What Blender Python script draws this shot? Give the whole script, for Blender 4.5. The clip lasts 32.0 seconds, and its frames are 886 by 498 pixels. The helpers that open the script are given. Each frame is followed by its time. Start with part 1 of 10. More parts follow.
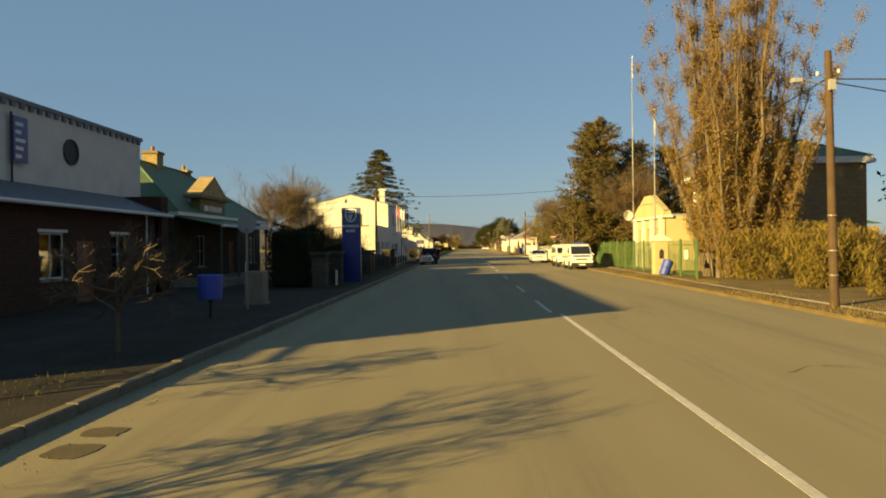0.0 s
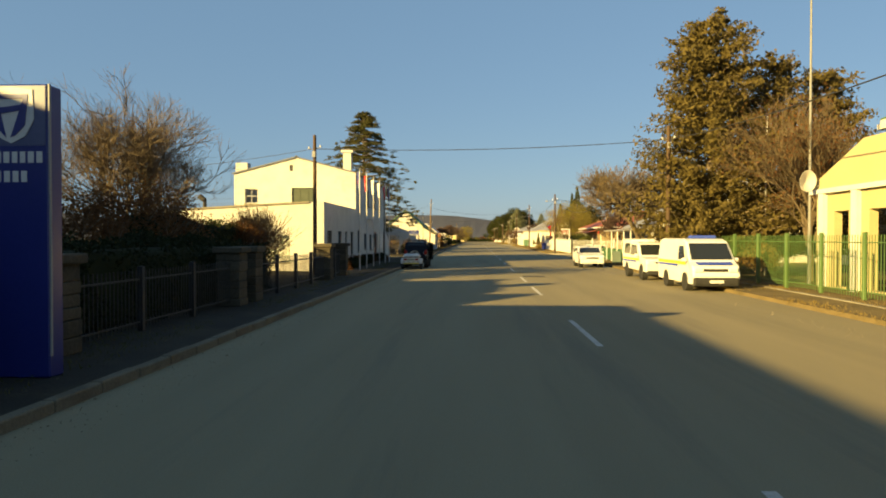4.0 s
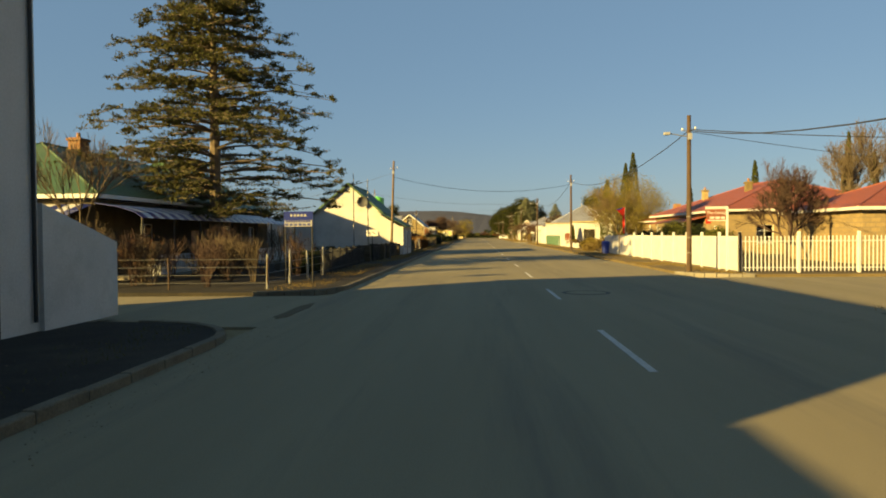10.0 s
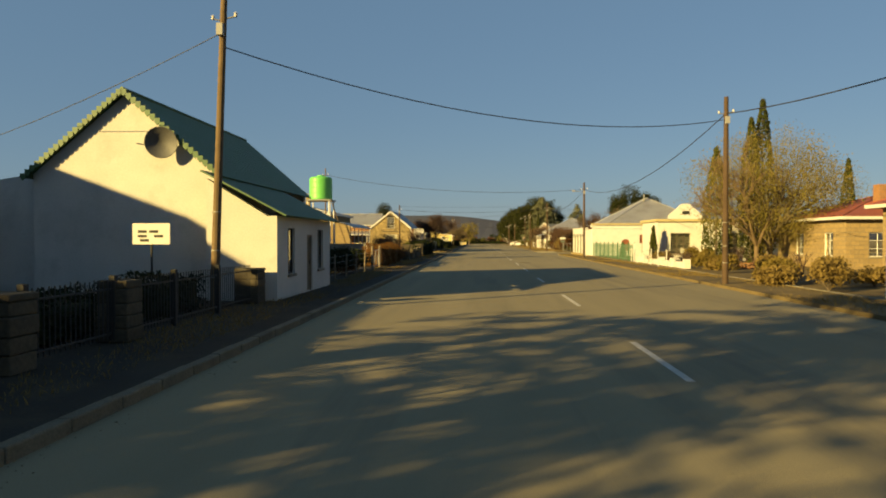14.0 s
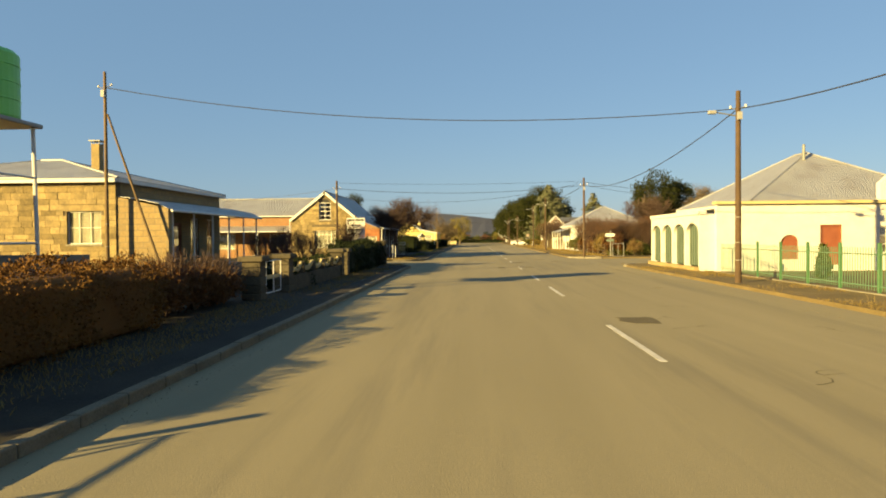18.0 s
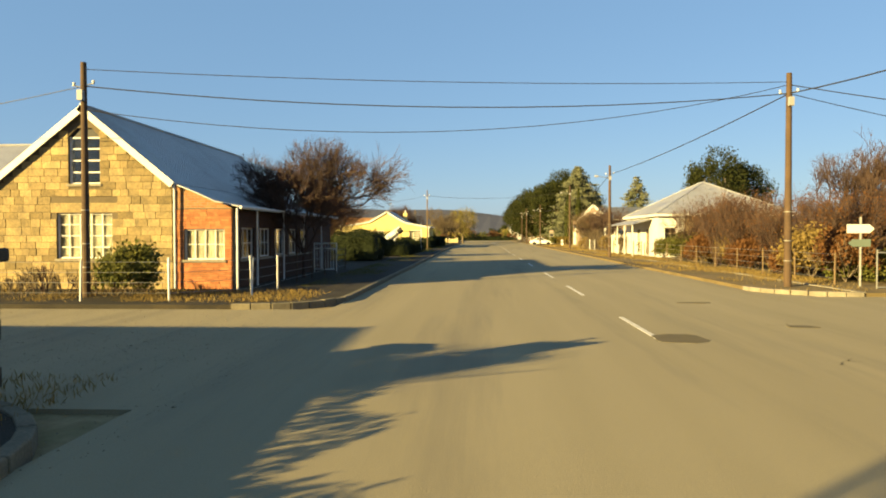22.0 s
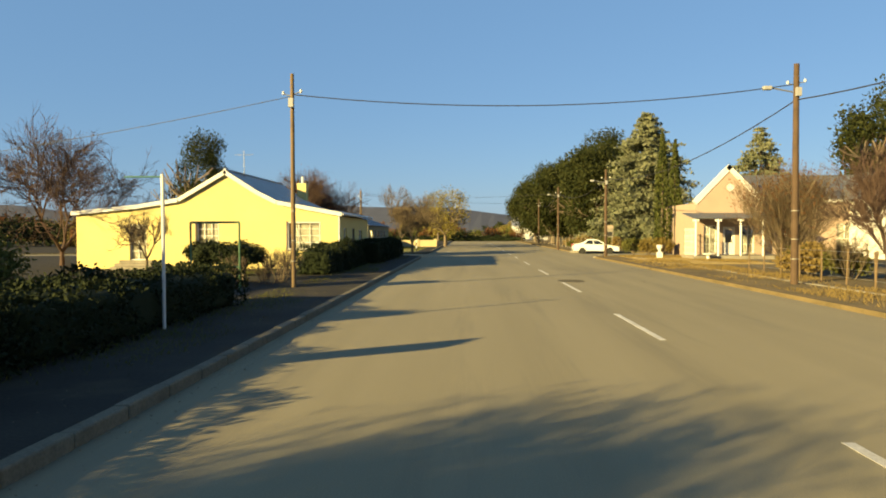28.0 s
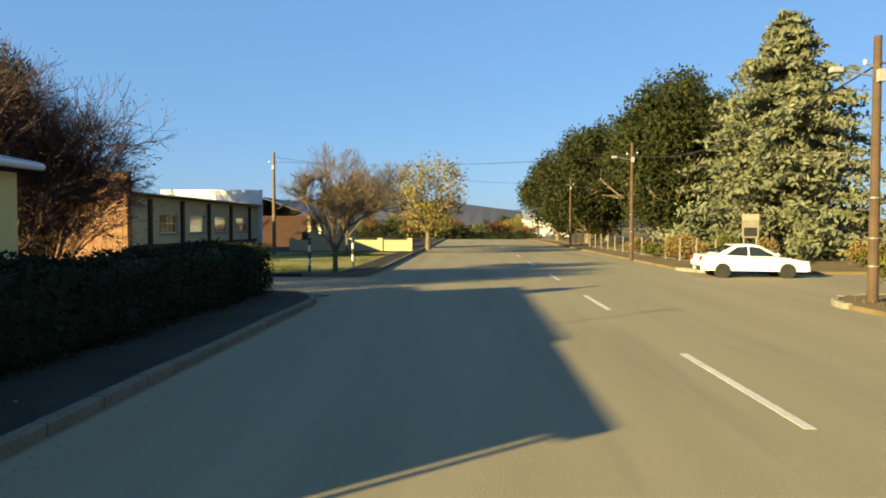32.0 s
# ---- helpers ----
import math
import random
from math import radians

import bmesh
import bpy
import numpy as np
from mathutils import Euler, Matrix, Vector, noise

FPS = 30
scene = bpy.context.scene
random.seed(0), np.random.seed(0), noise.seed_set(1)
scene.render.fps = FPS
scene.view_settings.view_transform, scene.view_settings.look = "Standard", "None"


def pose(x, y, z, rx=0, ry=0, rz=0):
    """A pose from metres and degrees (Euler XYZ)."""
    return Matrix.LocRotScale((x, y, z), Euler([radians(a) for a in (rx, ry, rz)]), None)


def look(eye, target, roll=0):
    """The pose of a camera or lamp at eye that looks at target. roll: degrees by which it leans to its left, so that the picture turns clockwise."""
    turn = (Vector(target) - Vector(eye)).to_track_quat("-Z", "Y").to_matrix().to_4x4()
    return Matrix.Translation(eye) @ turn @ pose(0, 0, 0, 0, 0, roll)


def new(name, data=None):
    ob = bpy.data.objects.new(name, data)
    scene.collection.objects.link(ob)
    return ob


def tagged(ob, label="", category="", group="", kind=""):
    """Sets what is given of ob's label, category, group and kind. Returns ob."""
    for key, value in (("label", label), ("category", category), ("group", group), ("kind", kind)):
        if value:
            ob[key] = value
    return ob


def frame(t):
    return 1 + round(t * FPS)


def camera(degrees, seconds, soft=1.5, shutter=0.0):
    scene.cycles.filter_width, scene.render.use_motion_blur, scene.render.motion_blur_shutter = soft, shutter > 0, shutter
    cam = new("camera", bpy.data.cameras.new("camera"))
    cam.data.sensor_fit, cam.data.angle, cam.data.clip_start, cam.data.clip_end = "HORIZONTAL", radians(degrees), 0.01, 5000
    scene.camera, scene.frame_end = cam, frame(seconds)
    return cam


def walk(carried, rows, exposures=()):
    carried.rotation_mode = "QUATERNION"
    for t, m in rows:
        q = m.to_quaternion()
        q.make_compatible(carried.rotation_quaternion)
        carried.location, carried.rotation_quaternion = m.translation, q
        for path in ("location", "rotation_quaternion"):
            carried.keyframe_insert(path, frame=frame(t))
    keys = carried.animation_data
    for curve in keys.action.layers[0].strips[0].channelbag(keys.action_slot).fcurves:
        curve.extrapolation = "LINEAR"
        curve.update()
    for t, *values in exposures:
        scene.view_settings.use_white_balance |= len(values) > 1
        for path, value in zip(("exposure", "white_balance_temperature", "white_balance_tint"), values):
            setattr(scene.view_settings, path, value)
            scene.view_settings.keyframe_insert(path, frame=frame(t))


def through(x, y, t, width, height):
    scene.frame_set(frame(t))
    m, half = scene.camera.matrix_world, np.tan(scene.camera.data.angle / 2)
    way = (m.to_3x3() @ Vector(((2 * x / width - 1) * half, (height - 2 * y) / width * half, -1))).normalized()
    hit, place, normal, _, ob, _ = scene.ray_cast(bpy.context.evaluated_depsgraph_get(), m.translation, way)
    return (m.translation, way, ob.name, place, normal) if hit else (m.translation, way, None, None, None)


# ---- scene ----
# camera: seconds, x, y, z, yaw, pitch, roll
cam = camera(66.0, 32.0, soft=1.9)
PATH = [
    (0, 1.675, 0.000, 1.986, 1.83, -0.26, -0.73),
    (0.5, 1.620, 3.288, 1.984, 1.90, -0.62, -0.46),
    (1, 1.597, 6.708, 1.985, 1.86, -0.80, -0.27),
    (1.5, 1.626, 10.413, 1.994, 1.84, -1.02, 0.19),
    (2, 1.720, 14.030, 2.008, 2.11, -0.94, -0.35),
    (2.5, 1.879, 17.359, 2.020, 2.40, -0.73, -0.45),
    (3, 1.990, 20.607, 2.027, 2.89, -1.04, -0.30),
    (3.5, 1.963, 23.878, 2.024, 2.92, -1.14, -0.11),
    (4, 1.841, 27.485, 2.020, 2.73, -0.92, -0.02),
    (4.5, 1.780, 31.175, 2.018, 2.82, -0.83, 0.44),
    (6.5, 1.697, 47.393, 1.999, 2.76, -1.02, 0.11),
    (7, 1.674, 51.796, 2.003, 2.64, -1.20, -0.12),
    (7.5, 1.654, 56.315, 1.998, 2.52, -1.21, -0.49),
    (8, 1.618, 61.074, 1.997, 2.38, -1.47, -0.68),
    (8.5, 1.617, 65.671, 2.004, 2.27, -1.21, -0.64),
    (9, 1.663, 70.467, 2.000, 2.44, -1.08, -0.59),
    (9.5, 1.678, 75.132, 1.991, 2.61, -1.01, -0.44),
    (10, 1.659, 80.215, 1.984, 2.76, -1.25, -0.51),
    (10.5, 1.662, 85.200, 1.979, 2.97, -0.94, -0.64),
    (11, 1.611, 90.483, 1.988, 3.15, -0.75, -0.80),
    (11.5, 1.595, 95.674, 1.997, 3.23, -1.47, -0.65),
    (12, 1.495, 100.942, 2.003, 3.14, -1.60, -0.60),
    (12.5, 1.382, 106.200, 2.005, 3.03, -1.32, -0.40),
    (13, 1.287, 111.689, 2.006, 3.04, -0.83, -0.11),
    (13.5, 1.232, 116.977, 2.006, 3.10, -0.59, 0.16),
    (14, 1.200, 122.155, 2.007, 3.12, -0.83, 0.00),
    (14.5, 1.191, 127.019, 2.012, 3.25, -0.80, -0.37),
    (16.5, 1.186, 148.764, 2.033, 2.80, -1.15, 0.50),
    (17, 1.164, 153.991, 2.028, 2.76, -1.33, 0.47),
    (17.5, 1.151, 158.900, 2.013, 2.69, -0.92, -0.11),
    (18, 1.155, 164.064, 1.996, 2.54, -0.96, -0.44),
    (18.5, 1.204, 168.964, 1.987, 2.59, -0.78, -0.55),
    (19, 1.203, 174.133, 1.987, 2.62, -1.08, -0.22),
    (19.5, 1.178, 179.014, 1.992, 2.67, -1.15, -0.21),
    (20, 1.104, 184.130, 1.996, 2.75, -1.28, -0.23),
    (20.5, 1.015, 189.079, 1.987, 2.74, -1.04, -0.86),
    (21, 0.924, 194.309, 1.975, 2.75, -1.34, -0.52),
    (21.5, 0.843, 199.296, 1.971, 2.90, -0.97, -0.22),
    (22, 0.797, 204.330, 1.972, 2.92, -1.25, -0.15),
    (22.5, 0.740, 209.063, 1.980, 2.94, -1.31, -0.42),
    (23, 0.664, 214.064, 1.993, 2.81, -1.39, -0.57),
    (23.5, 0.591, 218.835, 2.000, 2.54, -1.68, -0.21),
    (24, 0.606, 223.593, 2.010, 2.51, -0.38, 0.16),
    (24.5, 0.657, 228.457, 2.016, 2.46, -0.86, 0.53),
    (26.5, 0.618, 249.230, 1.989, 2.58, -1.42, 0.54),
    (27, 0.624, 254.449, 1.989, 2.66, -1.46, 0.30),
    (27.5, 0.620, 259.486, 1.990, 2.40, -1.43, 0.19),
    (28, 0.612, 264.398, 1.989, 2.16, -1.42, -0.13),
    (28.5, 0.627, 269.297, 1.986, 1.88, -1.41, -0.10),
    (29, 0.641, 274.058, 1.985, 1.62, -1.39, 0.03),
    (29.5, 0.697, 278.608, 1.987, 1.37, -1.68, 0.05),
    (30, 0.779, 283.230, 1.983, 1.33, -1.68, 0.16),
    (30.5, 0.830, 287.355, 1.974, 1.29, -1.98, 0.19),
    (31, 0.875, 291.472, 1.977, 1.42, -1.85, 0.08),
    (31.5, 0.930, 295.335, 1.980, 1.80, -2.18, 0.09),
    (32, 0.946, 299.219, 1.983, 2.23, -1.85, 0.05),
]


def aimed(x, y, z, yaw, pitch, roll):
    """Pose of the camera from its place, its heading to the left of +y, its pitch and its lean to the left."""
    ya, pa = radians(yaw), radians(pitch)
    way = Vector((-math.sin(ya) * math.cos(pa), math.cos(ya) * math.cos(pa), math.sin(pa)))
    eye = Vector((x, y, z))
    return look(eye, eye + way, roll)


# seconds, stops, kelvin, tint
EXPOSURE = [(0.0, 1.6, 7600, 11), (2.0, 1.75, 7050, 11), (4.0, 1.8, 7400, 11), (7.0, 1.67, 7900, 11), (9.0, 1.6, 7500, 11), (12.0, 1.6, 7650, 11), (13.0, 1.3, 7250, 11), (14.0, 1.3, 7300, 11), (16.5, 1.6, 7100, 11), (19.0, 2.0, 7250, 11), (22.0, 2.08, 6850, 11), (24.0, 1.85, 5900, 11), (26.5, 1.88, 6400, 11), (30.0, 1.88, 6200, 11), (32.0, 2.1, 5850, 11)]
walk(cam, [(t, aimed(x, y, z, yaw, pitch, roll)) for t, x, y, z, yaw, pitch, roll in PATH], EXPOSURE)

# sky and sun: low winter sun behind and to the left of the drive
SUN_WAY = Vector((1.0, 0.84, -0.363))
world = bpy.data.worlds.new("sky")
scene.world = world
world.use_nodes = True
wn = world.node_tree.nodes
sky = wn.new("ShaderNodeTexSky")
sky.sky_type = 'NISHITA'
sky.sun_disc = False
sky.sun_elevation = radians(14.7)
sky.sun_rotation = math.atan2(-SUN_WAY.x, -SUN_WAY.y)
sky.air_density, sky.dust_density, sky.ozone_density = 1.0, 0.4, 2.6
wn["Background"].inputs[1].default_value = 0.036
haze = wn.new("ShaderNodeMix")  # winter haze evens the sky out between zenith and horizon
haze.data_type = 'RGBA'
haze.inputs[0].default_value = 0.6
haze.inputs[7].default_value = (1.5, 3.0, 5.0, 1)
world.node_tree.links.new(sky.outputs[0], haze.inputs[6])
world.node_tree.links.new(haze.outputs[2], wn["Background"].inputs[0])
sun = new("sun", bpy.data.lights.new("sun", 'SUN'))
sun.data.energy, sun.data.angle, sun.data.color = 5.0, radians(0.55), (1.0, 0.76, 0.29)
sun.rotation_euler = SUN_WAY.to_track_quat("-Z", "Y").to_euler()


# ---- materials ----
def material(name, rough=0.8, metal=0.0):
    m = bpy.data.materials.new(name)
    m.use_nodes = True
    b = m.node_tree.nodes["Principled BSDF"]
    b.inputs["Roughness"].default_value, b.inputs["Metallic"].default_value = rough, metal
    if rough >= 0.8:
        b.inputs["Specular IOR Level"].default_value = 0.15
    return m, m.node_tree, b


def surface(name, a, b, rough=0.85, metal=0.0, fine=40.0, coarse=1.2, bump=0.25, amount=0.55, stain=None, ripple=None, island=0.0, stretch=None):
    """Two colours mixed by fine grain and coarse stains, with a fine relief; ripple = (axis, per metre, depth) for corrugated sheet."""
    m, tree, bsdf = material(name, rough, metal)
    n, link = tree.nodes, tree.links.new
    tc = n.new("ShaderNodeTexCoord")
    geo = n.new("ShaderNodeNewGeometry")
    f = n.new("ShaderNodeTexNoise"); f.inputs["Scale"].default_value = fine; f.inputs["Detail"].default_value = 4
    c = n.new("ShaderNodeTexNoise"); c.inputs["Scale"].default_value = coarse; c.inputs["Detail"].default_value = 5
    link(geo.outputs["Position"], f.inputs["Vector"]); link(geo.outputs["Position"], c.inputs["Vector"])
    if stretch:
        sc = n.new("ShaderNodeVectorMath"); sc.operation = 'MULTIPLY'; sc.inputs[1].default_value = stretch
        link(geo.outputs["Position"], sc.inputs[0]); link(sc.outputs[0], c.inputs["Vector"])
    add = n.new("ShaderNodeMath"); add.operation = 'ADD'
    link(f.outputs["Fac"], add.inputs[0]); link(c.outputs["Fac"], add.inputs[1])
    ramp = n.new("ShaderNodeMapRange")
    ramp.inputs[1].default_value, ramp.inputs[2].default_value = 1.0 - amount * 0.5, 1.0 + amount * 0.5
    link(add.outputs[0], ramp.inputs[0])
    mix = n.new("ShaderNodeMix"); mix.data_type = 'RGBA'
    mix.inputs[6].default_value, mix.inputs[7].default_value = (*a, 1), (*b, 1)
    link(ramp.outputs[0], mix.inputs[0])
    out = mix.outputs[2]
    if stain:
        s = n.new("ShaderNodeTexNoise"); s.inputs["Scale"].default_value = 0.6; s.inputs["Detail"].default_value = 8
        s.inputs["Roughness"].default_value = 0.7
        link(sc.outputs[0] if stretch else geo.outputs["Position"], s.inputs["Vector"])
        r = n.new("ShaderNodeMapRange"); r.inputs[1].default_value, r.inputs[2].default_value, r.inputs[4].default_value = 0.52, 0.7, 0.75
        link(s.outputs["Fac"], r.inputs[0])
        mx = n.new("ShaderNodeMix"); mx.data_type = 'RGBA'; mx.inputs[7].default_value = (*stain, 1)
        link(r.outputs[0], mx.inputs[0]); link(out, mx.inputs[6]); out = mx.outputs[2]
    if island:
        oi = n.new("ShaderNodeObjectInfo")
        sm = n.new("ShaderNodeMath"); sm.operation = 'ADD'
        link(oi.outputs["Random"], sm.inputs[0]); link(geo.outputs["Random Per Island"], sm.inputs[1])
        fr = n.new("ShaderNodeMath"); fr.operation = 'FRACT'; link(sm.outputs[0], fr.inputs[0])
        mr = n.new("ShaderNodeMapRange"); mr.inputs[3].default_value, mr.inputs[4].default_value = 1 - island, 1 + island
        link(fr.outputs[0], mr.inputs[0])
        hs = n.new("ShaderNodeHueSaturation"); link(mr.outputs[0], hs.inputs["Value"]); link(out, hs.inputs["Color"]); out = hs.outputs[0]
    link(out, bsdf.inputs["Base Color"])
    bp = n.new("ShaderNodeBump"); bp.inputs["Strength"].default_value = bump; bp.inputs["Distance"].default_value = 0.02
    link(f.outputs["Fac"], bp.inputs["Height"])
    norm = bp.outputs[0]
    if ripple:
        axis, per, deep = ripple
        sep = n.new("ShaderNodeSeparateXYZ"); link(geo.outputs["Position"], sep.inputs[0])
        mul = n.new("ShaderNodeMath"); mul.operation = 'MULTIPLY'; mul.inputs[1].default_value = per * 6.2832
        link(sep.outputs["XYZ".index(axis)], mul.inputs[0])
        sn = n.new("ShaderNodeMath"); sn.operation = 'SINE'; link(mul.outputs[0], sn.inputs[0])
        b2 = n.new("ShaderNodeBump"); b2.inputs["Strength"].default_value = 0.8; b2.inputs["Distance"].default_value = deep
        link(sn.outputs[0], b2.inputs["Height"]); link(norm, b2.inputs["Normal"]); norm = b2.outputs[0]
    link(norm, bsdf.inputs["Normal"])
    return m


def leafy(name, a, b, c=None, through=0.3):
    """Foliage: colour varied leaf by leaf, with some light passing through."""
    m, tree, bsdf = material(name, 0.8)
    n, link = tree.nodes, tree.links.new
    geo = n.new("ShaderNodeNewGeometry")
    ns = n.new("ShaderNodeTexNoise"); ns.inputs["Scale"].default_value = 0.7; ns.inputs["Detail"].default_value = 3
    link(geo.outputs["Position"], ns.inputs["Vector"])
    av = n.new("ShaderNodeMath"); av.operation = 'MULTIPLY_ADD'; av.inputs[1].default_value = 0.6
    link(geo.outputs["Random Per Island"], av.inputs[0])
    sub = n.new("ShaderNodeMath"); sub.operation = 'MULTIPLY_ADD'; sub.inputs[1].default_value, sub.inputs[2].default_value = 1.2, -0.4
    link(ns.outputs["Fac"], sub.inputs[0]); link(sub.outputs[0], av.inputs[2])
    mix = n.new("ShaderNodeMix"); mix.data_type = 'RGBA'
    mix.inputs[6].default_value, mix.inputs[7].default_value = (*a, 1), (*b, 1)
    link(av.outputs[0], mix.inputs[0])
    link(mix.outputs[2], bsdf.inputs["Base Color"])
    tr = n.new("ShaderNodeBsdfTranslucent"); link(mix.outputs[2], tr.inputs[0])
    sh = n.new("ShaderNodeMixShader"); sh.inputs[0].default_value = through
    link(bsdf.outputs[0], sh.inputs[1]); link(tr.outputs[0], sh.inputs[2])
    link(sh.outputs[0], n["Material Output"].inputs[0])
    return m


def glass_pane(name, tint=(0.03, 0.035, 0.04), rough=0.05, clear=0.0):
    m, tree, bsdf = material(name, rough)
    bsdf.inputs["Base Color"].default_value = (*tint, 1)
    bsdf.inputs["Transmission Weight"].default_value = clear
    n, link = tree.nodes, tree.links.new
    geo = n.new("ShaderNodeNewGeometry")
    ns = n.new("ShaderNodeTexNoise"); ns.inputs["Scale"].default_value = 2.0
    link(geo.outputs["Position"], ns.inputs["Vector"])
    bp = n.new("ShaderNodeBump"); bp.inputs["Strength"].default_value = 0.05
    link(ns.outputs["Fac"], bp.inputs["Height"]); link(bp.outputs[0], bsdf.inputs["Normal"])
    return m


def blockwork(name, c1, c2, mortar, bw, bh, gap=0.012, rough=0.9, axis='X'):
    """Coursed blocks or bricks on a wall that runs along axis, at real size, for walls that stay far off."""
    m, tree, bsdf = material(name, rough)
    n, link = tree.nodes, tree.links.new
    geo = n.new("ShaderNodeNewGeometry")
    sep = n.new("ShaderNodeSeparateXYZ"); link(geo.outputs["Position"], sep.inputs[0])
    sm = n.new("ShaderNodeMath"); sm.operation = 'ADD'; link(sep.outputs[0], sm.inputs[0]); link(sep.outputs[1], sm.inputs[1])
    comb = n.new("ShaderNodeCombineXYZ"); link(sm.outputs[0], comb.inputs[0]); link(sep.outputs[2], comb.inputs[1])
    br = n.new("ShaderNodeTexBrick")
    br.inputs["Color1"].default_value, br.inputs["Color2"].default_value, br.inputs["Mortar"].default_value = (*c1, 1), (*c2, 1), (*mortar, 1)
    br.inputs["Scale"].default_value = 1.0
    br.inputs["Brick Width"].default_value, br.inputs["Row Height"].default_value = bw, bh
    br.inputs["Mortar Size"].default_value = gap
    link(comb.outputs[0], br.inputs["Vector"])
    ns = n.new("ShaderNodeTexNoise"); ns.inputs["Scale"].default_value = 9.0; ns.inputs["Detail"].default_value = 5
    link(geo.outputs["Position"], ns.inputs["Vector"])
    hs = n.new("ShaderNodeHueSaturation"); link(br.outputs["Color"], hs.inputs["Color"])
    mr = n.new("ShaderNodeMapRange"); mr.inputs[3].default_value, mr.inputs[4].default_value = 0.7, 1.3
    link(ns.outputs["Fac"], mr.inputs[0]); link(mr.outputs[0], hs.inputs["Value"])
    link(hs.outputs[0], bsdf.inputs["Base Color"])
    bp = n.new("ShaderNodeBump"); bp.inputs["Strength"].default_value = 0.6; bp.inputs["Distance"].default_value = 0.02; bp.invert = True
    link(br.outputs["Fac"], bp.inputs["Height"]); link(bp.outputs[0], bsdf.inputs["Normal"])
    return m


TAR = surface("asphalt", (0.175, 0.152, 0.0973), (0.236, 0.204, 0.131), 0.9, fine=60, coarse=0.9, bump=0.25, amount=0.75, stain=(0.133, 0.118, 0.0874), stretch=(1.0, 0.06, 1.0))
TARDARK = surface("new_asphalt", (0.05, 0.048, 0.045), (0.08, 0.075, 0.07), 0.9, fine=80, coarse=1.5)
PAINT = surface("road_paint", (0.496, 0.48, 0.44), (0.336, 0.32, 0.288), 0.8, fine=25, coarse=3, amount=0.6)
PAINTWORN = surface("worn_road_paint", (0.24, 0.224, 0.188), (0.192, 0.176, 0.144), 0.9, fine=15, coarse=3, amount=0.9)
CONC = surface("concrete_kerb", (0.16, 0.144, 0.112), (0.24, 0.216, 0.168), 0.92, fine=30, coarse=2, stain=(0.096, 0.084, 0.064))
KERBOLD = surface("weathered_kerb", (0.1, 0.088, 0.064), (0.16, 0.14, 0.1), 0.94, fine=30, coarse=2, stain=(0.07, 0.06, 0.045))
PAVE = surface("pavement_earth", (0.096, 0.072, 0.036), (0.16, 0.12, 0.06), 0.95, fine=25, coarse=0.8, bump=0.5, stain=(0.068, 0.056, 0.028))
# left-hand pavement: its shade is put into a near-black base colour
PAVESHADE = surface("shaded_pavement", (0.018, 0.016, 0.014), (0.036, 0.032, 0.025), 0.95, fine=25, coarse=0.8, bump=0.5, stain=(0.055, 0.044, 0.028))
SOIL = surface("veld_soil", (0.16, 0.12, 0.064), (0.24, 0.192, 0.104), 0.95, fine=6, coarse=0.12, bump=0.5, stain=(0.096, 0.096, 0.04))
WHITE = surface("white_limewash", (0.496, 0.484, 0.456), (0.416, 0.404, 0.38), 0.9, fine=20, coarse=0.9, bump=0.3, stain=(0.344, 0.332, 0.308))
WHITEP = surface("white_paint", (0.544, 0.536, 0.512), (0.464, 0.456, 0.436), 0.6, fine=30, coarse=2, bump=0.1)
CREAM = surface("cream_plaster", (0.4, 0.336, 0.184), (0.344, 0.288, 0.168), 0.85, fine=18, coarse=1.0)
YELLOW = surface("yellow_plaster", (0.528, 0.44, 0.176), (0.48, 0.392, 0.16), 0.85, fine=18, coarse=0.9)
PINK = surface("pink_plaster", (0.32, 0.24, 0.184), (0.28, 0.212, 0.168), 0.85, fine=18, coarse=1)
BRICKM = blockwork("face_brick", (0.24, 0.104, 0.044), (0.288, 0.144, 0.06), (0.192, 0.152, 0.112), 0.23, 0.085, 0.01)
# darkened copy of the face brick, shade put into the colour
BRICKSHADE = blockwork("shaded_brick", (0.045, 0.02, 0.012), (0.065, 0.027, 0.016), (0.055, 0.042, 0.034), 0.23, 0.085, 0.01)
MORTAR = surface("lime_mortar", (0.12, 0.096, 0.062), (0.085, 0.068, 0.045), 0.95, fine=25, coarse=2.0, bump=0.5)
BRICKP = surface("orange_brick", (0.336, 0.136, 0.06), (0.256, 0.096, 0.044), 0.9, fine=30, coarse=3.0, bump=0.4, island=0.25)
STONEW = blockwork("sandstone_wall", (0.264, 0.192, 0.096), (0.216, 0.16, 0.088), (0.176, 0.144, 0.096), 0.55, 0.27, 0.018)
STONE = surface("sandstone", (0.275, 0.205, 0.098), (0.15, 0.118, 0.066), 0.92, fine=14, coarse=2.2, bump=0.6, island=0.34)
# darkened copy of the sandstone, with the left frontages' shade in its colour
STONESHADE = surface("shaded_stone", (0.085, 0.072, 0.05), (0.05, 0.043, 0.032), 0.95, fine=14, coarse=2.2, bump=0.6, island=0.2)
IRON = surface("galvanised_roof", (0.336, 0.336, 0.336), (0.264, 0.264, 0.264), 0.45, 0.35, fine=8, coarse=0.6, bump=0.05, ripple=('Y', 13, 0.012), stain=(0.24, 0.216, 0.192))
IRONX = surface("galvanised_roof_sheet", (0.336, 0.336, 0.336), (0.264, 0.264, 0.264), 0.45, 0.35, fine=8, coarse=0.6, bump=0.05, ripple=('X', 13, 0.012), stain=(0.24, 0.216, 0.192))
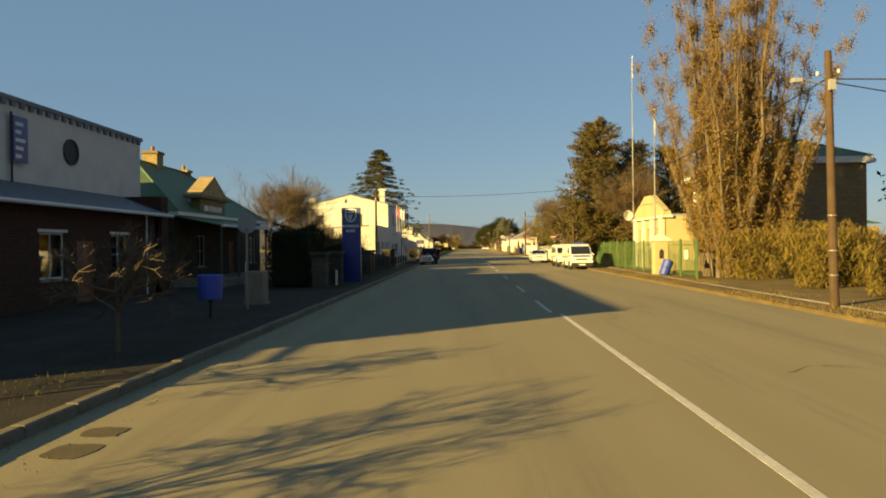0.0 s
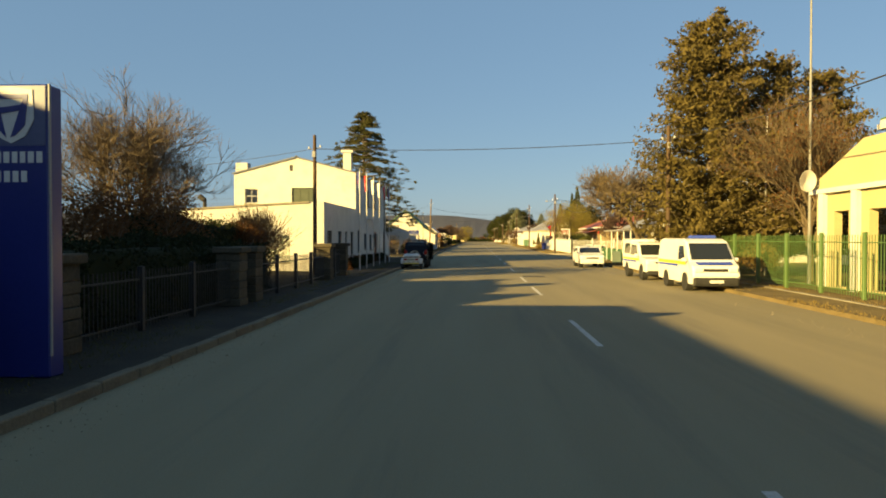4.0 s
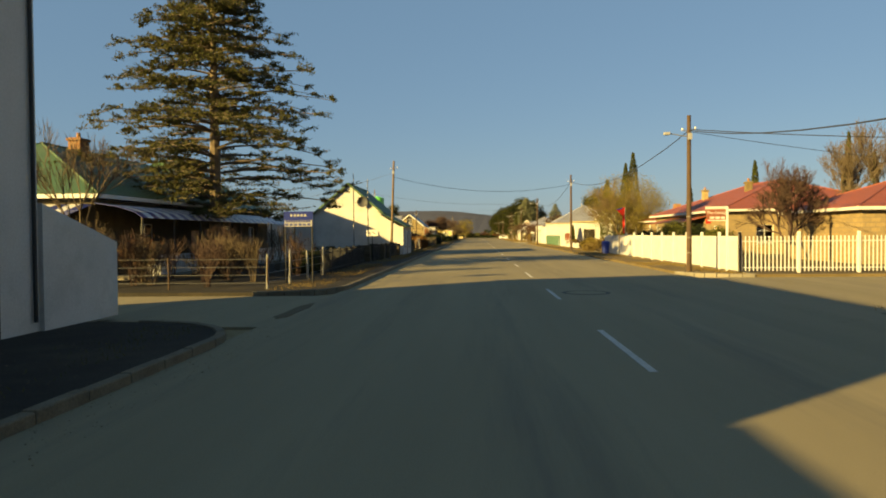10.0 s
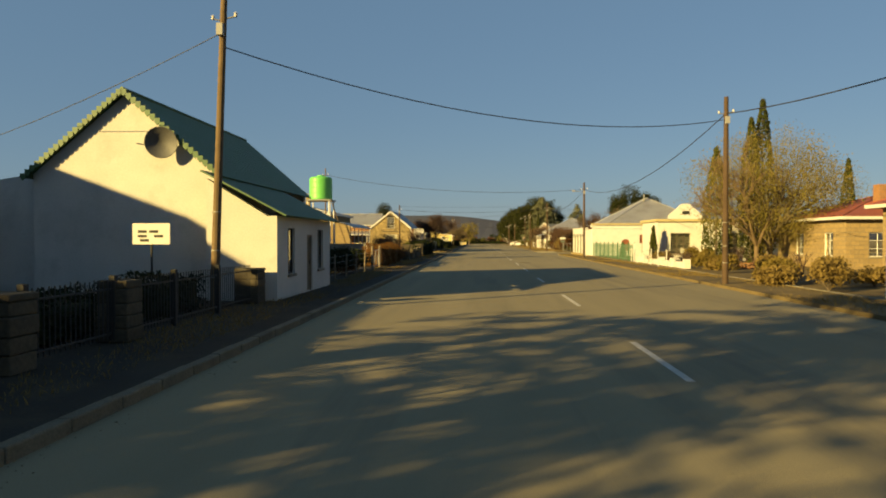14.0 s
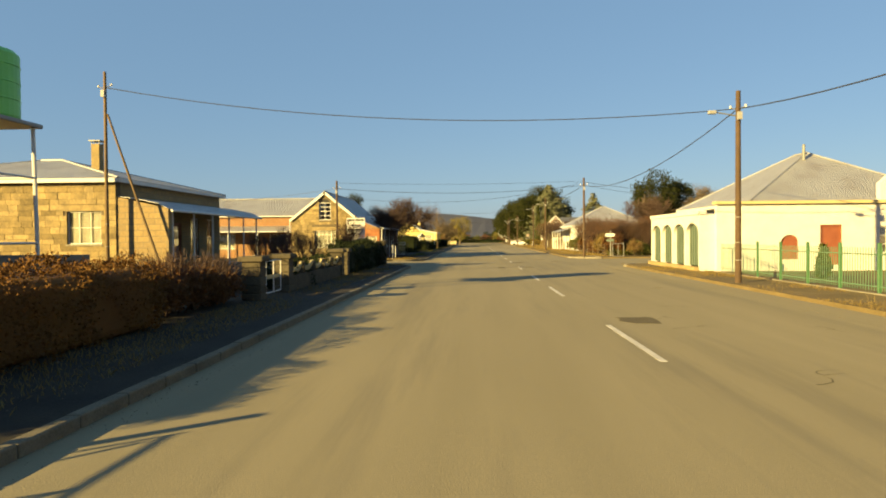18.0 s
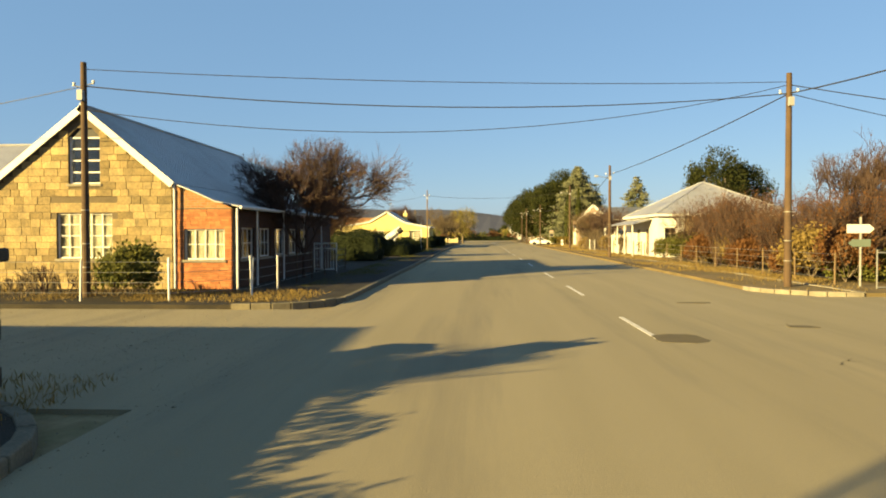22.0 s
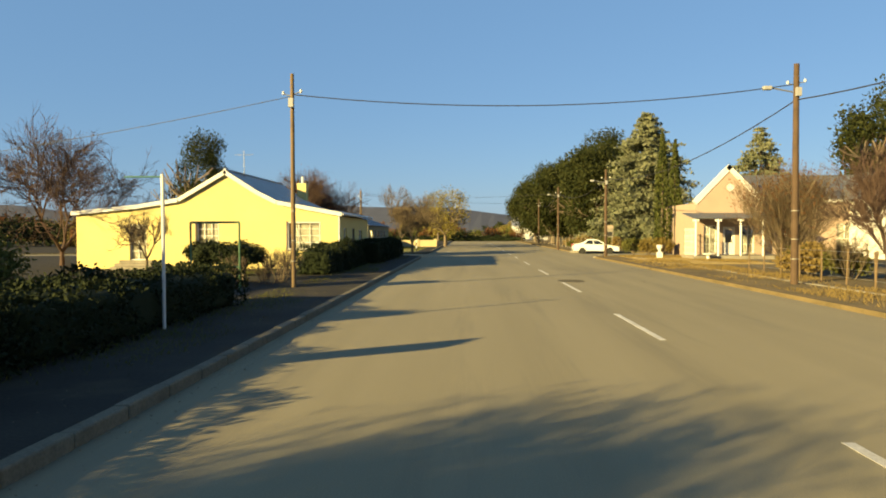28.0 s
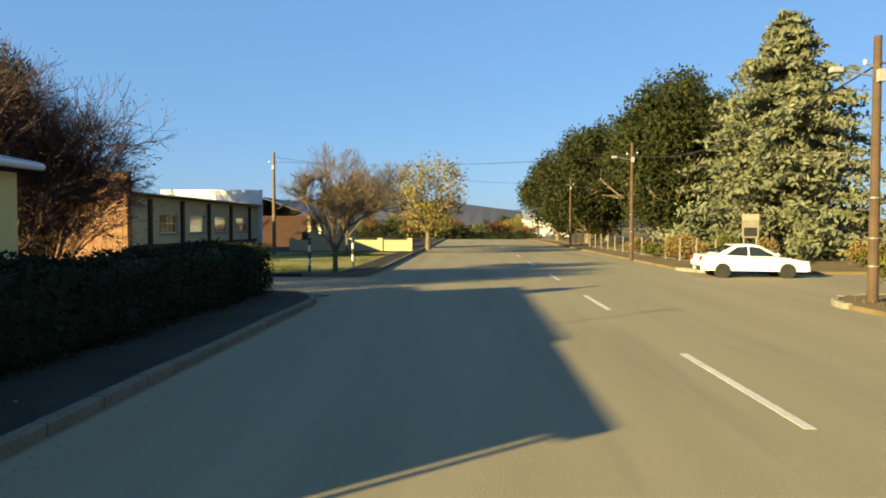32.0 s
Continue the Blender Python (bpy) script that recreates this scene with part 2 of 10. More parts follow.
GREENROOF = surface("green_painted_roof", (0.032, 0.08, 0.028), (0.044, 0.104, 0.036), 0.55, 0.0, fine=8, coarse=0.7, bump=0.05, ripple=('Y', 13, 0.012), stain=(0.064, 0.08, 0.04))
REDROOF = surface("red_painted_roof", (0.26, 0.066, 0.034), (0.2, 0.055, 0.032), 0.6, 0.0, fine=8, coarse=0.7, bump=0.05, ripple=('Y', 13, 0.012), stain=(0.216, 0.064, 0.036))
SLATE = surface("dark_roof_sheet", (0.08, 0.088, 0.104), (0.112, 0.12, 0.136), 0.5, 0.2, fine=8, coarse=0.7, ripple=('Y', 13, 0.012))
BARK = surface("bark", (0.104, 0.08, 0.06), (0.16, 0.128, 0.092), 0.95, fine=18, coarse=3, bump=0.8)
TWIG = surface("pale_twig", (0.12, 0.092, 0.06), (0.08, 0.06, 0.04), 0.9, fine=18, coarse=3, bump=0.4)
TWIGRED = surface("reddish_twig", (0.076, 0.048, 0.0376), (0.052, 0.0352, 0.0288), 0.9, fine=18, coarse=3, bump=0.4)
POLE = surface("creosoted_pole", (0.052, 0.035, 0.024), (0.085, 0.056, 0.036), 0.85, fine=30, coarse=2.5, bump=0.4)
POLEPALE = surface("weathered_pole", (0.15, 0.105, 0.06), (0.1, 0.07, 0.042), 0.85, fine=30, coarse=2.5, bump=0.4)
WOODRED = surface("red_stained_wood", (0.16, 0.048, 0.024), (0.216, 0.072, 0.036), 0.5, fine=30, coarse=3)
WOOD = surface("grey_wood", (0.216, 0.176, 0.128), (0.16, 0.128, 0.088), 0.85, fine=30, coarse=3)
BLACK = surface("black_iron", (0.012, 0.012, 0.012), (0.02, 0.019, 0.018), 0.7, 0.0, fine=30, coarse=3)
GALV = surface("galvanised_pipe", (0.224, 0.224, 0.216), (0.176, 0.176, 0.168), 0.5, 0.4, fine=30, coarse=3)
GREENMESH = surface("green_fence_paint", (0.025, 0.085, 0.035), (0.038, 0.115, 0.048), 0.5, fine=30, coarse=2)
GREENPALE = surface("pale_green_paint", (0.085, 0.112, 0.09), (0.1, 0.13, 0.105), 0.6, fine=20, coarse=1)
GREENDULL = surface("dull_green_lath", (0.045, 0.075, 0.055), (0.06, 0.095, 0.07), 0.6, fine=20, coarse=1)
TANKG = surface("green_plastic", (0.1, 0.42, 0.08), (0.12, 0.46, 0.1), 0.45, fine=20, coarse=1, bump=0.05)
BLUE = surface("blue_plastic", (0.02, 0.045, 0.28), (0.03, 0.06, 0.33), 0.5, fine=20, coarse=2, bump=0.05)
NAVY = surface("navy_sign_panel", (0.008, 0.018, 0.13), (0.012, 0.022, 0.15), 0.3, fine=20, coarse=1, bump=0.02)
GREYP = surface("grey_panel", (0.24, 0.24, 0.24), (0.208, 0.208, 0.208), 0.6, fine=20, coarse=1, bump=0.05)
REDP = surface("red_cloth", (0.48, 0.024, 0.016), (0.4, 0.024, 0.016), 0.8, fine=20, coarse=2)
BLUEC = surface("blue_cloth", (0.03, 0.06, 0.3), (0.04, 0.07, 0.34), 0.8, fine=20, coarse=2)
YELP = surface("yellow_paint", (0.6, 0.48, 0.04), (0.56, 0.44, 0.04), 0.4, fine=20, coarse=2, bump=0.05)
GLASS = glass_pane("window_glass", (0.86, 0.89, 0.87), 0.02, 1.0)
CARGLASS = glass_pane("car_glass", (0.015, 0.018, 0.02), 0.03)
LACE = surface("net_curtain", (0.22, 0.205, 0.17), (0.13, 0.12, 0.1), 0.95, fine=60, coarse=4)
CARWHITE = surface("white_car_paint", (0.6, 0.6, 0.584), (0.576, 0.576, 0.56), 0.25, fine=20, coarse=0.8, bump=0.0)
CARDARK = surface("dark_car_paint", (0.005, 0.006, 0.011), (0.008, 0.009, 0.015), 0.3, fine=20, coarse=0.8, bump=0.0)
CARDARK.node_tree.nodes["Principled BSDF"].inputs["Specular IOR Level"].default_value = 0.12
RUBBER = surface("tyre_rubber", (0.02, 0.02, 0.02), (0.03, 0.03, 0.03), 0.85, fine=60, coarse=5)
RIMDK = surface("wheel_well_and_shaded_dish", (0.1, 0.1, 0.1), (0.075, 0.075, 0.075), 0.6, 0.2, fine=20, coarse=3, bump=0.0)
RIM = surface("wheel_rim", (0.42, 0.42, 0.41), (0.34, 0.34, 0.33), 0.4, 0.2, fine=20, coarse=3, bump=0.0)
LAMPW = surface("lamp_lens", (0.6, 0.6, 0.58), (0.55, 0.55, 0.53), 0.1, fine=20, coarse=3, bump=0.0)
LAMPR = surface("red_lens", (0.35, 0.02, 0.01), (0.3, 0.02, 0.01), 0.15, fine=20, coarse=3, bump=0.0)
LITTER = surface("grey_gravel", (0.104, 0.084, 0.056), (0.16, 0.132, 0.092), 0.95, fine=20, coarse=2)
NEEDLE = leafy("cedar_needles", (0.034, 0.044, 0.016), (0.1, 0.088, 0.028))
PINEL = leafy("pine_needles", (0.013, 0.021, 0.006), (0.048, 0.05, 0.013))
SPRUCEL = leafy("blue_spruce_needles", (0.085, 0.1, 0.055), (0.2, 0.2, 0.12))
CYPL = leafy("cypress_leaves", (0.032, 0.044, 0.0112), (0.08, 0.084, 0.02))
GOLDL = leafy("autumn_leaves", (0.152, 0.096, 0.028), (0.256, 0.172, 0.06))
GOLDL2 = leafy("faded_autumn_leaves", (0.152, 0.096, 0.04), (0.232, 0.156, 0.068))
WILLOWL = leafy("willow_leaves", (0.15, 0.125, 0.028), (0.23, 0.185, 0.05))
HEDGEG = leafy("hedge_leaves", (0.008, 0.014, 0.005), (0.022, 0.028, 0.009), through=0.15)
HEDGEGOLD = leafy("golden_hedge_leaves", (0.075, 0.032, 0.009), (0.14, 0.07, 0.016), through=0.05)
HEDGEBR = leafy("brown_hedge_leaves", (0.088, 0.04, 0.0168), (0.144, 0.068, 0.0256))
BUSHL = leafy("shrub_leaves", (0.056, 0.068, 0.016), (0.12, 0.112, 0.028))
DRYGRASS = leafy("dry_grass", (0.144, 0.1, 0.032), (0.224, 0.16, 0.056))
REEDL = leafy("yellow_reeds", (0.104, 0.08, 0.02), (0.208, 0.152, 0.04))
CASL = leafy("casuarina_needles", (0.06, 0.05, 0.018), (0.14, 0.105, 0.035))
# distance haze is put into the hills' bluish base colour
HILL = surface("haze_tinted_hills", (0.036, 0.042, 0.07), (0.048, 0.054, 0.084), 1.0, fine=0.02, coarse=0.004, bump=0.0)


# ---- building blocks ----
def mesh_of(name, bm, mat, smooth=False):
    me = bpy.data.meshes.new(name)
    bm.to_mesh(me)
    bm.free()
    me.materials.append(mat)
    if smooth:
        me.polygons.foreach_set("use_smooth", [True] * len(me.polygons))
    return me


def part(name, bm, mat, parent=None, label="", smooth=False):
    """Links a bmesh, or a ready mesh, as one object, under a parent if there is one."""
    me = bm if isinstance(bm, bpy.types.Mesh) else mesh_of(name, bm, mat, smooth)
    ob = new(name, me)
    ob.parent = parent
    if label:
        ob["label"] = label
    return ob


def thing(name, x, y, z, label, category, group="", kind="", turn=0.0):
    ob = new(name)
    ob.matrix_world = pose(x, y, z, 0, 0, turn)
    ob.empty_display_size = 0.2
    return tagged(ob, label, category, group, kind)


def box(bm, x0, x1, y0, y1, z0, z1):
    v = [bm.verts.new((x, y, z)) for z in (z0, z1) for x, y in ((x0, y0), (x1, y0), (x1, y1), (x0, y1))]
    for f in ((3, 2, 1, 0), (4, 5, 6, 7), (0, 1, 5, 4), (1, 2, 6, 5), (2, 3, 7, 6), (3, 0, 4, 7)):
        bm.faces.new([v[i] for i in f])
    return bm


def boxes(*dims):
    bm = bmesh.new()
    for d in dims:
        box(bm, *d)
    return bm


def softbox(x0, x1, y0, y1, z0, z1, r=0.03, seg=2):
    bm = boxes((x0, x1, y0, y1, z0, z1))
    bmesh.ops.bevel(bm, geom=bm.edges[:], offset=r, segments=seg, affect='EDGES', profile=0.5)
    return bm


def tube(bm, a, b, r0, r1=None, n=8, cap=True):
    """A tapered round bar from a to b."""
    a, b = Vector(a), Vector(b)
    r1 = r0 if r1 is None else r1
    q = (b - a).to_track_quat('Z', 'Y')
    ring = [[bm.verts.new(p + q @ Vector((r * math.cos(k * 2 * math.pi / n), r * math.sin(k * 2 * math.pi / n), 0))) for k in range(n)] for p, r in ((a, r0), (b, r1))]
    for k in range(n):
        bm.faces.new((ring[0][k], ring[0][(k + 1) % n], ring[1][(k + 1) % n], ring[1][k]))
    if cap:
        bm.faces.new(ring[1]), bm.faces.new(ring[0][::-1])
    return bm


def rod(*args, **kw):
    return tube(bmesh.new(), *args, **kw)


def lathe(profile, n=20):
    """A round body from (radius, height) pairs."""
    bm = bmesh.new()
    rings = [[bm.verts.new((r * math.cos(k * 2 * math.pi / n), r * math.sin(k * 2 * math.pi / n), z)) for k in range(n)] for r, z in profile]
    for lo, hi in zip(rings, rings[1:]):
        for k in range(n):
            bm.faces.new((lo[k], lo[(k + 1) % n], hi[(k + 1) % n], hi[k]))
    bm.faces.new(rings[-1]), bm.faces.new(rings[0][::-1])
    return bm


def slab(points, thick):
    """A flat polygon, given as corners in order, thickened downwards along its normal."""
    bm = bmesh.new()
    p = [Vector(q) for q in points]
    nrm = (p[1] - p[0]).cross(p[2] - p[0]).normalized()
    if nrm.z < 0:
        p.reverse()
        nrm = -nrm
    top = [bm.verts.new(q) for q in p]
    low = [bm.verts.new(q - nrm * thick) for q in p]
    bm.faces.new(top), bm.faces.new(low[::-1])
    for k in range(len(p)):
        bm.faces.new((top[k], low[k], low[(k + 1) % len(p)], top[(k + 1) % len(p)]))
    return bm


def prism(outline, axis, a, b):
    """An outline of (u, z) pairs drawn out from a to b along 'x' (u is y) or 'y' (u is x)."""
    bm = bmesh.new()
    place = (lambda u, z, w: (w, u, z)) if axis == 'x' else (lambda u, z, w: (u, w, z))
    one = [bm.verts.new(place(u, z, a)) for u, z in outline]
    two = [bm.verts.new(place(u, z, b)) for u, z in outline]
    bm.faces.new(one), bm.faces.new(two[::-1])
    for k in range(len(outline)):
        j = (k + 1) % len(outline)
        bm.faces.new((one[k], two[k], two[j], one[j]))
    bmesh.ops.recalc_face_normals(bm, faces=bm.faces[:])
    return bm


def pierced(axis, at, thick, u0, u1, z0, z1, holes=()):
    """A straight wall in the plane axis = at (its outer face), thick inwards, with rectangular holes (u0, u1, z0, z1) cut through."""
    us = sorted({u0, u1, *[h[0] for h in holes], *[h[1] for h in holes]})
    zs = sorted({z0, z1, *[h[2] for h in holes], *[h[3] for h in holes]})
    us, zs = [u for u in us if u0 <= u <= u1], [z for z in zs if z0 <= z <= z1]
    bm = bmesh.new()
    lo, hi = sorted((at, at + thick))
    for ua, ub in zip(us, us[1:]):
        run = None
        for za, zb in zip(zs, zs[1:]):
            um, zm = (ua + ub) / 2, (za + zb) / 2
            solid = not any(h[0] < um < h[1] and h[2] < zm < h[3] for h in holes)
            if solid:
                run = [run[0], zb] if run else [za, zb]
            if (not solid or zb == zs[-1]) and run:
                box(bm, *((lo, hi, ua, ub) if axis == 'x' else (ua, ub, lo, hi)), *run)
                run = None
    bmesh.ops.remove_doubles(bm, verts=bm.verts[:], dist=1e-5)
    return bm


def window_in(parent, axis, at, inward, u0, u1, z0, z1, cols=2, rows=3, frame=None, sill=True, glass=None, curtain=None, name="window", proud=0.0, bar=0.03):
    """A window set in a hole of a wall: frame, bars, one pane per light, sill, and a net curtain behind where there is one."""
    frame, glass = frame or WHITEP, glass or GLASS
    s = 1 if inward > 0 else -1
    def bx(a, b, c, d, e, f):
        lo, hi = sorted((at + s * a, at + s * b))
        return (lo, hi, c, d, e, f) if axis == 'x' else (c, d, lo, hi, e, f)
    w = new(name)
    w.parent = parent
    t = 0.05
    part("window_frame", boxes(bx(0.08 - proud, 0.14, u0, u0 + t, z0, z1), bx(0.08 - proud, 0.14, u1 - t, u1, z0, z1), bx(0.08 - proud, 0.14, u0 + t, u1 - t, z0, z0 + t), bx(0.08 - proud, 0.14, u0 + t, u1 - t, z1 - t, z1)), frame, w)
    for k in range(1, cols):
        u = u0 + (u1 - u0) * k / cols
        part("glazing_bar", boxes(bx(0.09, 0.13, u - bar / 2, u + bar / 2, z0 + t, z1 - t)), frame, w)
    for k in range(1, rows):
        z = z0 + (z1 - z0) * k / rows
        part("glazing_bar", boxes(bx(0.093, 0.127, u0 + t, u1 - t, z - bar / 2, z + bar / 2)), frame, w)
    for i in range(cols):
        for j in range(rows):
            a, b = u0 + (u1 - u0) * i / cols, u0 + (u1 - u0) * (i + 1) / cols
            c, d = z0 + (z1 - z0) * j / rows, z0 + (z1 - z0) * (j + 1) / rows
            part("pane", boxes(bx(0.108, 0.114, max(a, u0 + t), min(b, u1 - t), max(c, z0 + t), min(d, z1 - t))), glass, w).visible_shadow = glass is not GLASS
    if sill:
        part("window_sill", boxes(bx(-0.06, 0.1, u0 - 0.06, u1 + 0.06, z0 - 0.09, z0 - 0.003)), CONC, w)
    if curtain:
        part("curtain", boxes(bx(0.16, 0.17, u0, u1, z0, z1)), curtain, w)
    return w


def door_in(parent, axis, at, inward, u0, u1, z0, z1, leaf, leaves=1, panes=False, name="door"):
    s = 1 if inward > 0 else -1
    def bx(a, b, c, d, e, f):
        lo, hi = sorted((at + s * a, at + s * b))
        return (lo, hi, c, d, e, f) if axis == 'x' else (c, d, lo, hi, e, f)
    w = new(name)
    w.parent = parent
    t = 0.08
    part("door_frame", boxes(bx(0.04, 0.16, u0, u0 + t, z0, z1), bx(0.04, 0.16, u1 - t, u1, z0, z1), bx(0.04, 0.16, u0 + t, u1 - t, z1 - t, z1)), leaf, w)
    for k in range(leaves):
        a = u0 + t + (u1 - u0 - 2 * t) * k / leaves
        b = u0 + t + (u1 - u0 - 2 * t) * (k + 1) / leaves
        h = z1 - t - z0
        bm = boxes(bx(0.09, 0.13, a + 0.005, a + 0.1, z0 + 0.01, z1 - t), bx(0.09, 0.13, b - 0.1, b - 0.005, z0 + 0.01, z1 - t),
                   bx(0.09, 0.13, a + 0.1, b - 0.1, z0 + 0.01, z0 + 0.2), bx(0.09, 0.13, a + 0.1, b - 0.1, z0 + 0.42 * h, z0 + 0.5 * h), bx(0.09, 0.13, a + 0.1, b - 0.1, z1 - t - 0.1, z1 - t),
                   bx(0.1, 0.12, a + 0.1, b - 0.1, z0 + 0.2, z0 + 0.42 * h))
        part("door_leaf", bm, leaf, w)
        part("door_panel", boxes(bx(0.103, 0.117, a + 0.1, b - 0.1, z0 + 0.5 * h, z1 - t - 0.1)), GLASS if panes else leaf, w).visible_shadow = not panes
        part("handle", boxes(bx(0.06, 0.09, b - 0.07, b - 0.05, z0 + 0.95, z0 + 1.1)), BLACK, w)
    return w


def gutter(parent, a, b, r=0.06, mat=None):
    return part("gutter", rod(a, b, r, n=8), mat or WHITEP, parent)


def downpipe(parent, x, y, z0, z1, mat=None):
    return part("downpipe", rod((x, y, z0), (x, y, z1), 0.04, n=8), mat or WHITEP, parent)


def chimney(parent, x, y, z0, z1, w, d, mat, cap=True, name="chimney"):
    c = part(name, softbox(x - w / 2, x + w / 2, y - d / 2, y + d / 2, z0, z1, 0.015, 1), mat, parent)
    if cap:
        part("chimney_cap", softbox(x - w / 2 - 0.07, x + w / 2 + 0.07, y - d / 2 - 0.07, y + d / 2 + 0.07, z1 - 0.18, z1 - 0.03, 0.015, 1), mat, c)
        part("chimney_pot", rod((x, y, z1), (x, y, z1 + 0.3), 0.12, 0.1, n=10), BRICKM, c)
    return c


def gable_roof_y(parent, x0, x1, y0, y1, eave0, ridge, eave1, xr, mat, over=0.3, thick=0.05):
    """A roof whose ridge runs along y at xr."""
    k0, k1 = (ridge - eave0) / (xr - x0), (ridge - eave1) / (x1 - xr)
    part("roof", slab([(x0 - over, y0 - over, eave0 - k0 * over), (xr, y0 - over, ridge), (xr, y1 + over, ridge), (x0 - over, y1 + over, eave0 - k0 * over)], thick), mat, parent)
    part("roof", slab([(xr, y0 - over, ridge), (x1 + over, y0 - over, eave1 - k1 * over), (x1 + over, y1 + over, eave1 - k1 * over), (xr, y1 + over, ridge)], thick), mat, parent)
    part("ridge_cap", rod((xr, y0 - over, ridge), (xr, y1 + over, ridge), 0.07, n=8), mat, parent)


def gable_roof_x(parent, x0, x1, y0, y1, eave0, ridge, eave1, yr, mat, over=0.3, thick=0.05):
    k0, k1 = (ridge - eave0) / (yr - y0), (ridge - eave1) / (y1 - yr)
    part("roof", slab([(x0 - over, y0 - over, eave0 - k0 * over), (x1 + over, y0 - over, eave0 - k0 * over), (x1 + over, yr, ridge), (x0 - over, yr, ridge)], thick), mat, parent)
    part("roof", slab([(x0 - over, yr, ridge), (x1 + over, yr, ridge), (x1 + over, y1 + over, eave1 - k1 * over), (x0 - over, y1 + over, eave1 - k1 * over)], thick), mat, parent)
    part("ridge_cap", rod((x0 - over, yr, ridge), (x1 + over, yr, ridge), 0.07, n=8), mat, parent)


def hip_roof(parent, x0, x1, y0, y1, eave, ridge, mat, inset=None, over=0.4, mat2=None):
    """A hipped roof; the ridge runs along the longer side."""
    x0, x1, y0, y1 = x0 - over, x1 + over, y0 - over, y1 + over
    if y1 - y0 >= x1 - x0:
        i = inset or (x1 - x0) / 2
        xm = (x0 + x1) / 2
        r0, r1 = (xm, y0 + i, ridge), (xm, y1 - i, ridge)
        faces = [([(x0, y0, eave), (x1, y0, eave), r0], 1), ([(x1, y0, eave), (x1, y1, eave), r1, r0], 0), ([(x1, y1, eave), (x0, y1, eave), r1], 1), ([(x0, y1, eave), (x0, y0, eave), r0, r1], 0)]
    else:
        i = inset or (y1 - y0) / 2
        ym = (y0 + y1) / 2
        r0, r1 = (x0 + i, ym, ridge), (x1 - i, ym, ridge)
        faces = [([(x0, y0, eave), (x1, y0, eave), r1, r0], 1), ([(x1, y0, eave), (x1, y1, eave), r1], 0), ([(x1, y1, eave), (x0, y1, eave), r0, r1], 1), ([(x0, y1, eave), (x0, y0, eave), r0], 0)]
    for pts, other in faces:
        part("roof", slab(pts, 0.05), mat2 if other and mat2 else mat, parent)
    part("ridge_cap", rod(r0, r1, 0.08, n=8), mat, parent)
    for c in ((x0, y0), (x1, y0), (x1, y1), (x0, y1)):
        r = min((r0, r1), key=lambda q: (q[0] - c[0]) ** 2 + (q[1] - c[1]) ** 2)
        part("hip_cap", rod((*c, eave), r, 0.06, n=6), mat, parent)
    part("fascia", boxes((x0, x1, y0 - 0.02, y0, eave - 0.2, eave - 0.02), (x0, x1, y1, y1 + 0.02, eave - 0.2, eave - 0.02), (x0 - 0.02, x0, y0, y1, eave - 0.2, eave - 0.02), (x1, x1 + 0.02, y0, y1, eave - 0.2, eave - 0.02)), WHITEP, parent)
    part("soffit", boxes((x0, x1, y0, y1, eave - 0.1, eave - 0.07)), WHITEP, parent)


def leaf_cloud(name, points, mat, parent, size=0.12, seed=1, aspect=0.55, up=0.0):
    """Many small leaves or needle tufts, one folded quad each, at the given points (an array of x, y, z)."""
    rng = np.random.default_rng(seed)
    p = np.asarray(points, float)
    n = len(p)
    a = rng.normal(size=(n, 3)); a[:, 2] = a[:, 2] * (1 - up) + up * np.abs(a[:, 2]) + up
    a /= np.linalg.norm(a, axis=1)[:, None]
    b = np.cross(a, rng.normal(size=(n, 3))); b /= np.linalg.norm(b, axis=1)[:, None] + 1e-9
    s = size * rng.uniform(0.6, 1.35, (n, 1))
    l, w = a * s, b * s * aspect
    v = np.stack([p - l * 0.5, p + w * 0.5, p + l * 0.6, p - w * 0.5], 1).reshape(-1, 3)
    f = np.arange(4 * n).reshape(-1, 4)
    me = bpy.data.meshes.new(name)
    me.vertices.add(4 * n); me.loops.add(4 * n); me.polygons.add(n)
    me.vertices.foreach_set("co", v.ravel().astype(np.float32))
    me.loops.foreach_set("vertex_index", f.ravel().astype(np.int32))
    me.polygons.foreach_set("loop_start", np.arange(0, 4 * n, 4, dtype=np.int32))
    me.update(calc_edges=True)
    me.materials.append(mat)
    return part(name, me, mat, parent)


